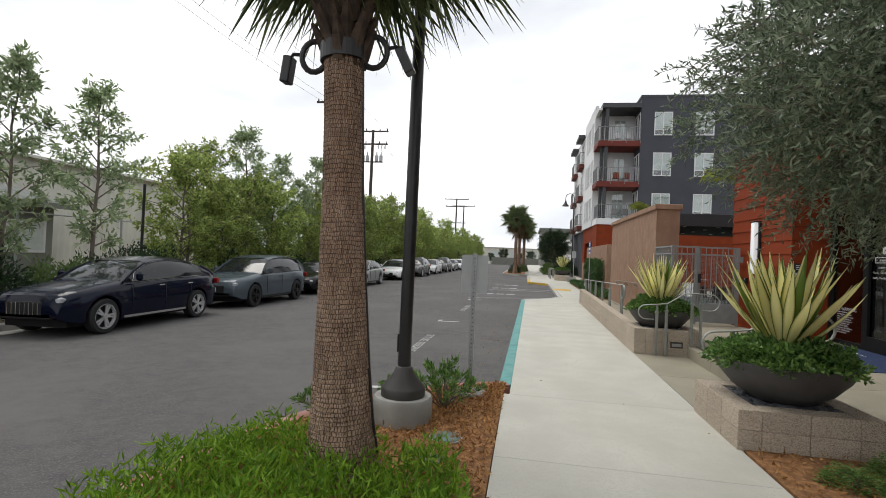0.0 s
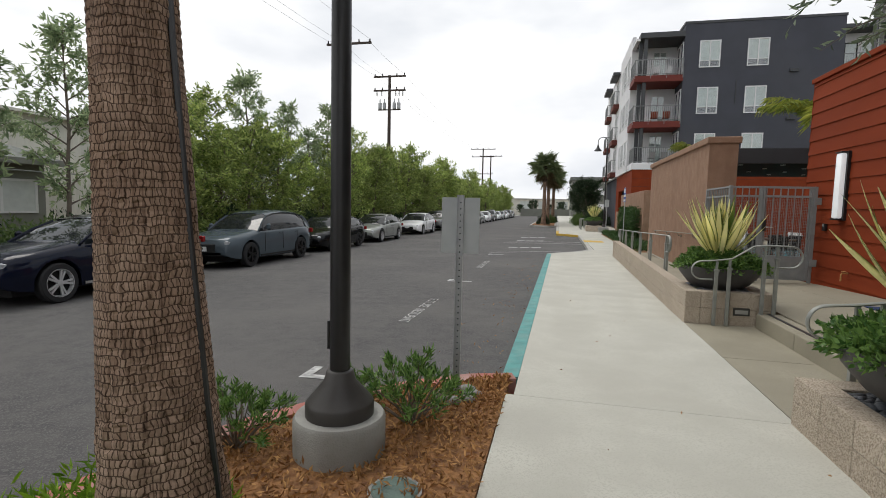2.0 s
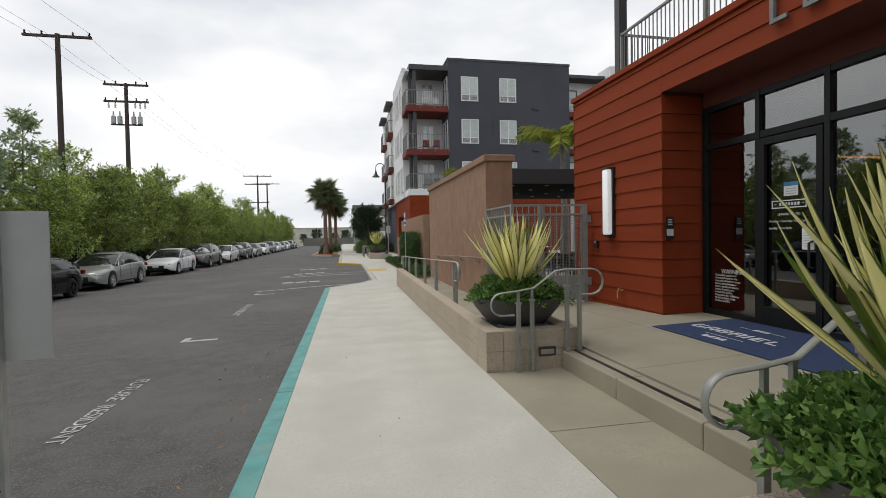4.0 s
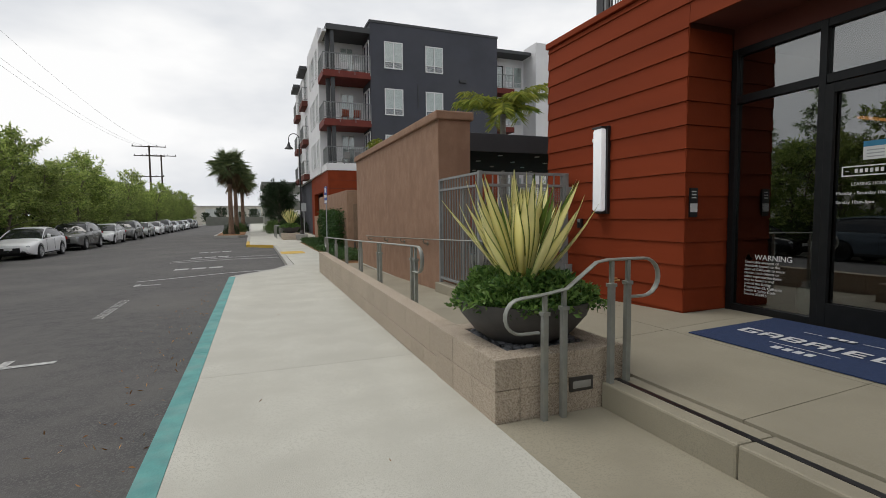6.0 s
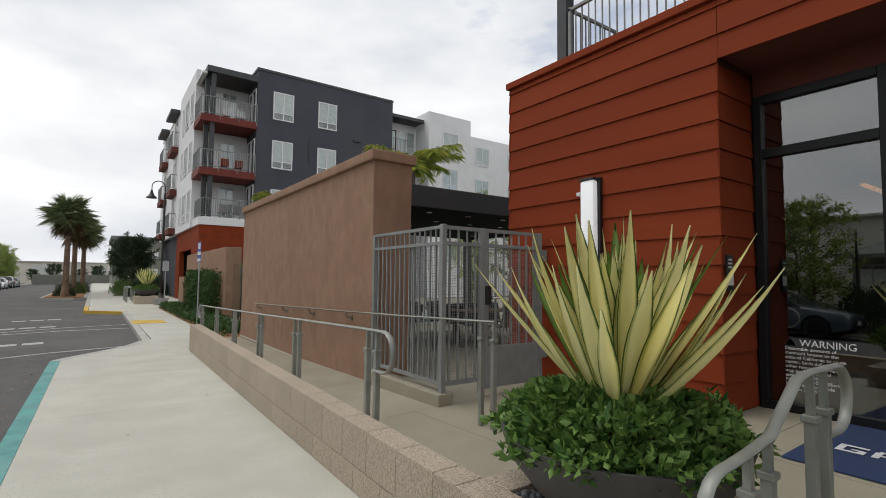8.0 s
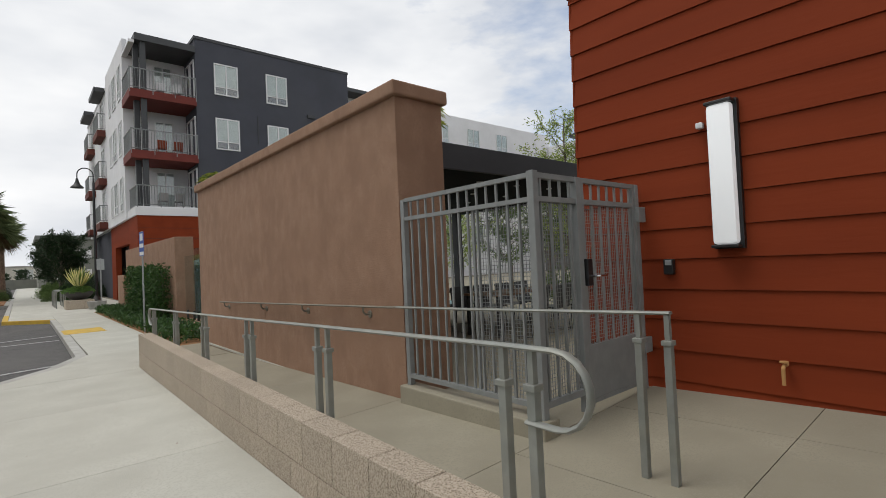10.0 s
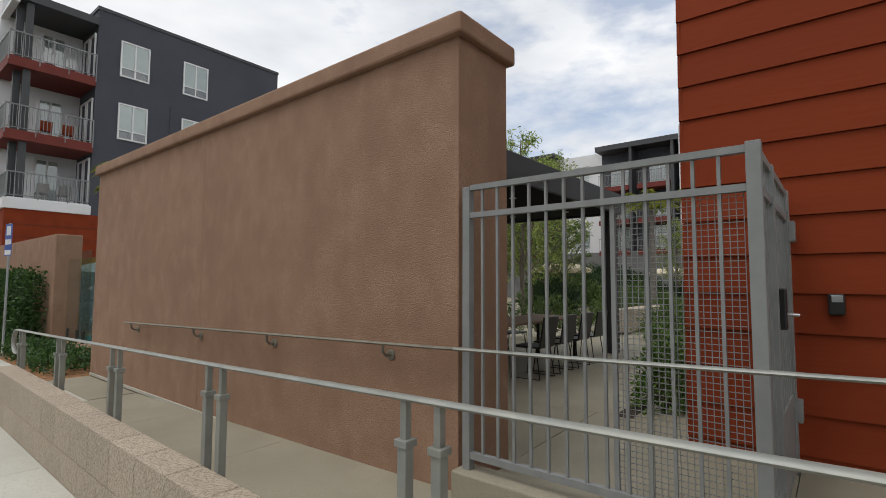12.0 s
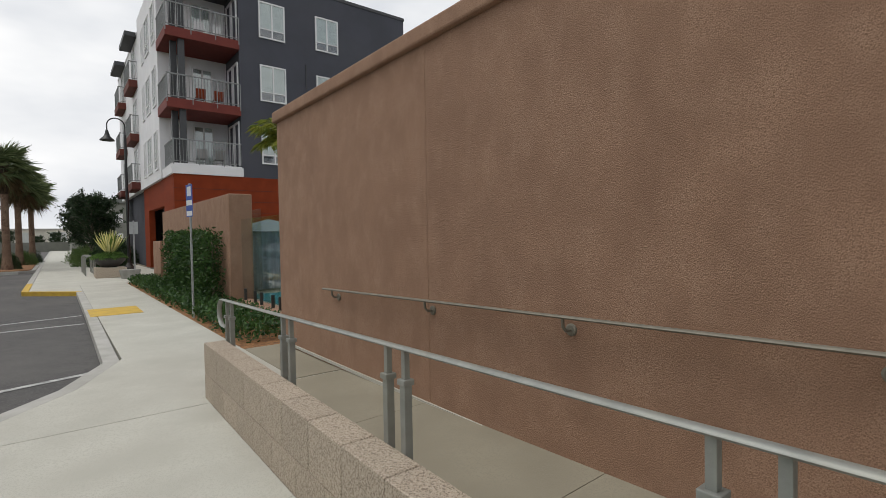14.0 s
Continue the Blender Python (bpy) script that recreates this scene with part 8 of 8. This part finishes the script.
def make_car(kind, paint, rimmat, label, chrome_grille=False, coupe=False):
    suv = kind == "suv"
    L, W, Hh = (4.85, 1.94, 1.66) if suv else (4.75, 1.83, 1.45)
    wr = 0.365 if suv else 0.33
    yf, yr = 0.92, 0.92 + (2.92 if suv else 2.78)
    car = thing("parked_car", label, "car", group="parked cars")
    hood_y = [0, 0.06, 0.25, 0.9, 1.45, L * 0.5, L - 1.0, L - 0.35, L - 0.08, L]
    hood_z = [0.62, 0.80, 0.90, 1.0, 1.07, 1.10, 1.13, 1.12, 1.0, 0.75] if suv else [0.5, 0.64, 0.72, 0.83, 0.93, 0.98, 1.02, 1.0, 0.9, 0.6]
    bot = 0.26 if suv else 0.2
    ys = sorted(set([0, 0.02, 0.06, 0.14, 0.28, 0.45, L - 0.45, L - 0.25, L - 0.1, L - 0.03, L] + [yf + wr * 1.18 * math.cos(a) for a in np.linspace(0, math.pi, 13)] + [yr + wr * 1.18 * math.cos(a) for a in np.linspace(0, math.pi, 13)] + list(np.linspace(yf + 0.55, yr - 0.55, 7))))
    Ra = wr * 1.18
    bm = B()
    rings = []
    for y in ys:
        zt = float(np.interp(y, hood_y, hood_z))
        e = min(y, L - y)
        w = W / 2 * (1 - 0.20 * math.exp(-e / 0.22)) * (1 - 0.03 * math.exp(-e / 1.2))
        zb = bot + 0.16 * math.exp(-e / 0.2)
        arch = 0
        for yc in (yf, yr):
            if abs(y - yc) < Ra:
                arch = max(arch, wr + math.sqrt(Ra * Ra - (y - yc) ** 2) * 0.98)
        zs = max(zb, arch)
        zm = max(zb + (zt - zb) * 0.45, zs + 0.03)
        zsh = max(zt - 0.10, zm + 0.03)
        half = [(w * 0.80, zb if not arch else zs), (w * 0.975, zs), (w, max(zm - 0.06, zs + 0.015)), (w * 1.0, zm), (w * 0.975, zsh), (w * 0.93, zsh + 0.06), (w * 0.72, zt + 0.02), (w * 0.36, zt + 0.035), (0, zt + 0.04)]
        ring = [bm.verts.new((x, y, z)) for x, z in half] + [bm.verts.new((-x, y, z)) for x, z in half[-2::-1]]
        rings.append(ring)
    n = len(rings[0])
    for p, q in zip(rings, rings[1:]):
        for k in range(n - 1):
            bm.faces.new((p[k], p[k + 1], q[k + 1], q[k]))
    bm.faces.new(rings[0])
    bm.faces.new(rings[-1][::-1])
    body = part("body", bm, paint, car, smooth=True)
    part("underbody", bx(-W / 2 + 0.25, 0.25, 0.2, W / 2 - 0.25, L - 0.25, 0.62), M["under"], car)
    # cabin
    if suv:
        cy = [1.38, 1.75, 2.1, 2.5, 3.0, 3.5, 4.0, 4.35, 4.6, 4.74]
        cz = [1.06, 1.34, 1.55, 1.63, 1.66, 1.65, 1.60, 1.52, 1.32, 1.10]
        if coupe:
            cy = [1.4, 1.8, 2.2, 2.6, 3.0, 3.4, 3.82, 4.2, 4.5, 4.7]
            cz = [1.05, 1.31, 1.49, 1.575, 1.59, 1.565, 1.49, 1.385, 1.25, 1.13]
    else:
        cy = [1.35, 1.8, 2.2, 2.55, 2.95, 3.35, 3.75, 4.1, 4.4, 4.5]
        cz = [0.92, 1.19, 1.37, 1.44, 1.45, 1.42, 1.33, 1.19, 1.05, 1.0]

    def cab(y, zr, off=0.0):
        zb = float(np.interp(y, hood_y, hood_z)) - 0.06
        wb = W / 2 * 0.93 * (1 - 0.08 * max(0, (y - 3.4)))
        wt = W / 2 * 0.68 * (1 - 0.06 * max(0, (y - 3.4)))
        f = min(1.0, max(0.02, (zr - zb) / 0.6))
        wtop = wb + (wt - wb) * f
        return [(wb + off, zb), (wb * 0.5 + wtop * 0.5 + 0.015 + off, zb + (zr - zb) * 0.5), (wtop + off, zr - 0.05 * f), (wtop * 0.86, zr + off), (wtop * 0.4, zr + 0.018 + off), (0, zr + 0.022 + off)]

    bm = B()
    rings = []
    for y, z in zip(cy, cz):
        h = cab(y, z)
        rings.append([bm.verts.new((x, y, zz)) for x, zz in h] + [bm.verts.new((-x, y, zz)) for x, zz in h[-2::-1]])
    for p, q in zip(rings, rings[1:]):
        for k in range(len(p) - 1):
            bm.faces.new((p[k], p[k + 1], q[k + 1], q[k]))
    glass = part("window_glass", bm, M["carglass"], car, "dark tinted windows", smooth=True)
    bm = B()
    rings = []
    idx = range(2, 8) if suv else range(2, 7)
    for i in idx:
        h = cab(cy[i], cz[i], 0.008)[2:]
        rings.append([bm.verts.new((x, cy[i], zz)) for x, zz in h] + [bm.verts.new((-x, cy[i], zz)) for x, zz in h[-2::-1]])
    for p, q in zip(rings, rings[1:]):
        for k in range(len(p) - 1):
            bm.faces.new((p[k], p[k + 1], q[k + 1], q[k]))
    part("roof", bm, paint, car, smooth=True)
    for sg in (-1, 1):
        for a, b_, wd in ((0, 2, 0.035), (len(cy) - 3, len(cy) - 1, 0.045)):
            pa, pb = [], []
            for i in range(a, b_ + 1):
                h = cab(cy[i], cz[i], 0.01)
                pa.append((sg * h[2][0], cy[i], h[2][1]))
            part("pillar", tube(B(), pa, wd, 8, squash=(0.5, 1.0)), paint, car, smooth=True)
        # quarter panel behind the rear window
        bm = B()
        i0 = len(cy) - 4
        q0, q1 = cab(cy[i0] + 0.28, float(np.interp(cy[i0] + 0.28, cy, cz)), 0.008), cab(cy[-2], cz[-2], 0.008)
        v = [bm.verts.new((sg * q0[2][0], cy[i0] + 0.28, q0[2][1])), bm.verts.new((sg * q0[1][0], cy[i0] + 0.34, q0[1][1])), bm.verts.new((sg * q0[0][0], cy[i0] + 0.4, q0[0][1])), bm.verts.new((sg * q1[0][0], cy[-2], q1[0][1])), bm.verts.new((sg * q1[1][0], cy[-2], q1[1][1])), bm.verts.new((sg * q1[2][0], cy[-2], q1[2][1]))]
        bm.faces.new((v[0], v[1], v[4], v[5]))
        bm.faces.new((v[1], v[2], v[3], v[4]))
        part("quarter_panel", bm, paint, car)
        # window line
        low = [(sg * (cab(y, float(np.interp(y, cy, cz)))[0][0] + 0.008), y, cab(y, float(np.interp(y, cy, cz)))[0][1] + 0.045) for y in np.linspace(cy[0] + 0.25, cy[i0] + 0.4, 8)]
        up = []
        for i in range(1, i0 + 1):
            h = cab(cy[i], cz[i], 0.012)
            up.append((sg * (h[2][0] + 0.008), cy[i], h[2][1] - 0.02))
        part("window_trim", tube(B(), low[:1] + up + low[::-1], 0.009, 5), M["chrome"] if chrome_grille or not suv else M["black"], car)
        mi = part("mirror", lathe(B(), [(0.02, -0.1), (0.07, -0.06), (0.075, 0.05), (0.03, 0.1)], 12, (sg * (W / 2 + 0.06), 1.72, hood_z[4] + 0.10)), paint, car, smooth=True)
        part("headlight", lathe(B(), [(0.03, 0), (0.10, 0.02), (0.10, 0.1), (0.03, 0.13)], 14, (sg * (W / 2 - 0.26), 0.14, hood_z[1] - 0.12)), M["lens"], car, smooth=True)
        part("tail_light", bx(sg * (W / 2 - 0.2) - 0.14, L - 0.12, hood_z[7] - 0.25, sg * (W / 2 - 0.2) + 0.14, L - 0.03, hood_z[7] - 0.1, bevel=0.02), M["redlens"], car)
        part("sill", bx(sg * (W / 2 - 0.03) - 0.012, yf + Ra + 0.05, bot + 0.02, sg * (W / 2 - 0.03) + 0.02, yr - Ra - 0.05, bot + 0.07), M["chrome"] if chrome_grille else M["under"], car)
        for y in (2.42, 3.42):
            part("door_handle", bx(sg * (W / 2 - 0.005) - 0.012, y, hood_z[5] - 0.17, sg * (W / 2 - 0.005) + 0.016, y + 0.17, hood_z[5] - 0.14, bevel=0.006), M["chrome"] if chrome_grille else paint, car)
        for y in (1.62, 2.64, 3.55):
            part("door_seam", bx(sg * (W / 2) - 0.006, y - 0.004, bot + 0.16, sg * (W / 2) + 0.003, y + 0.004, hood_z[5] - 0.1), M["under"], car)
        for yc in (yf, yr):
            x0 = sg * (W / 2 - 0.115)
            bm = lathe(B(), [(wr * 0.66, -0.11), (wr * 0.93, -0.11), (wr, -0.08), (wr, 0.08), (wr * 0.93, 0.11), (wr * 0.66, 0.11)], 32, cap=False)
            bm.transform(pose(x0, yc, wr, 0, 90, 0))
            wh = part("wheel", bm, M["tyre"], car, smooth=True)
            bm = lathe(B(), [(wr * 0.69, -0.02), (wr * 0.69, 0.02)], 28)
            bm.transform(pose(x0 + sg * 0.01, yc, wr, 0, 90, 0))
            part("brake_disc", bm, M["under"], wh)
            bm = B()
            for s5 in range(5):
                for da in (-9, 9):
                    sp = bx(-0.018, wr * 0.12, 0.07, 0.018, wr * 0.67, 0.1)
                    sp.transform(pose(0, 0, 0, 0, 0, s5 * 72 + da))
                    me = bpy.data.meshes.new("tmp")
                    sp.to_mesh(me)
                    sp.free()
                    bm.from_mesh(me)
                    bpy.data.meshes.remove(me)
            lathe(bm, [(wr * 0.62, 0.05), (wr * 0.68, 0.11), (wr * 0.71, 0.112), (wr * 0.71, 0.06)], 32, cap=False)
            lathe(bm, [(wr * 0.16, 0.06), (wr * 0.16, 0.105), (wr * 0.08, 0.11)], 14)
            bm.transform(pose(x0, yc, wr, 0, 90 * sg, 0))
            part("rim", bm, rimmat, wh)
    zg = hood_z[1]
    part("grille", bx(-0.42, -0.015, zg - 0.34, 0.42, 0.05, zg - 0.08, bevel=0.03), M["under"], car, "black radiator grille")
    part("lower_intake", bx(-0.62, 0.0, bot + 0.12, 0.62, 0.06, bot + 0.24, bevel=0.02), M["under"], car)
    if chrome_grille:
        for i in range(8):
            part("grille_bar", bx(-0.36 + i * 0.1, -0.03, zg - 0.33, -0.34 + i * 0.1, -0.012, zg - 0.1, bevel=0.004), M["chrome"], car)
    else:
        part("emblem", _emblem(zg), M["chrome"], car)
        part("licence_plate", bx(-0.15, -0.03, bot + 0.26, 0.15, -0.012, bot + 0.39), M["paper"], car)
    return car


def _emblem(zg):
    bm = lathe(B(), [(0.05, 0), (0.05, 0.015), (0.04, 0.02)], 14)
    bm.transform(pose(0, -0.012, zg - 0.2, 90, 0, 0))
    return bm


P_NAVY = car_paint("navy_black_car_paint", (0.004, 0.006, 0.017), 0.0)
P_GREY = car_paint("blue_grey_car_paint", (0.075, 0.095, 0.11), 0.1)
P_BLACK = car_paint("black_car_paint", (0.007, 0.007, 0.008), 0.0)
P_SILVER = car_paint("silver_car_paint", (0.32, 0.33, 0.31), 0.3)
P_WHITE = car_paint("white_car_paint", (0.78, 0.78, 0.78), 0.0)
P_BROWN = car_paint("grey_brown_car_paint", (0.17, 0.17, 0.165), 0.3)
CX = -9.55


def park(c, y, dx=0.0, rz=0.0):
    c.matrix_basis = pose(CX + dx, y, road_z(CX + dx), 0, -1.5, rz)
    return c


def again(c, y, dx=0.0):
    return copy_thing(c, pose(CX + dx, y, road_z(CX + dx), 0, -1.5, 0))


park(make_car("suv", P_NAVY, M["rim"], "navy black sporty SUV with chrome slatted grille", True, True), 8.05, 0.0)
park(make_car("suv", P_GREY, M["blackrim"], "blue-grey compact SUV parked at the kerb"), 13.9, -0.05)
park(make_car("sedan", P_BLACK, M["blackrim"], "black sedan parked at the kerb"), 19.6, -0.1)
silver = park(make_car("sedan", P_SILVER, M["rim"], "silver sedan parked at the kerb"), 25.4, -0.1)
white = park(make_car("sedan", P_WHITE, M["rim"], "white sedan parked at the kerb"), 33.6, -0.1)
brown = park(make_car("suv", P_BROWN, M["rim"], "grey SUV parked at the kerb"), 40.2, -0.1)
for i, y in enumerate((47.0, 53.5, 59.6, 66, 72, 78.5, 85, 91, 97.5, 104)):
    again((white, brown, silver, white, brown, white, silver, white, brown, silver)[i], y, -0.1)
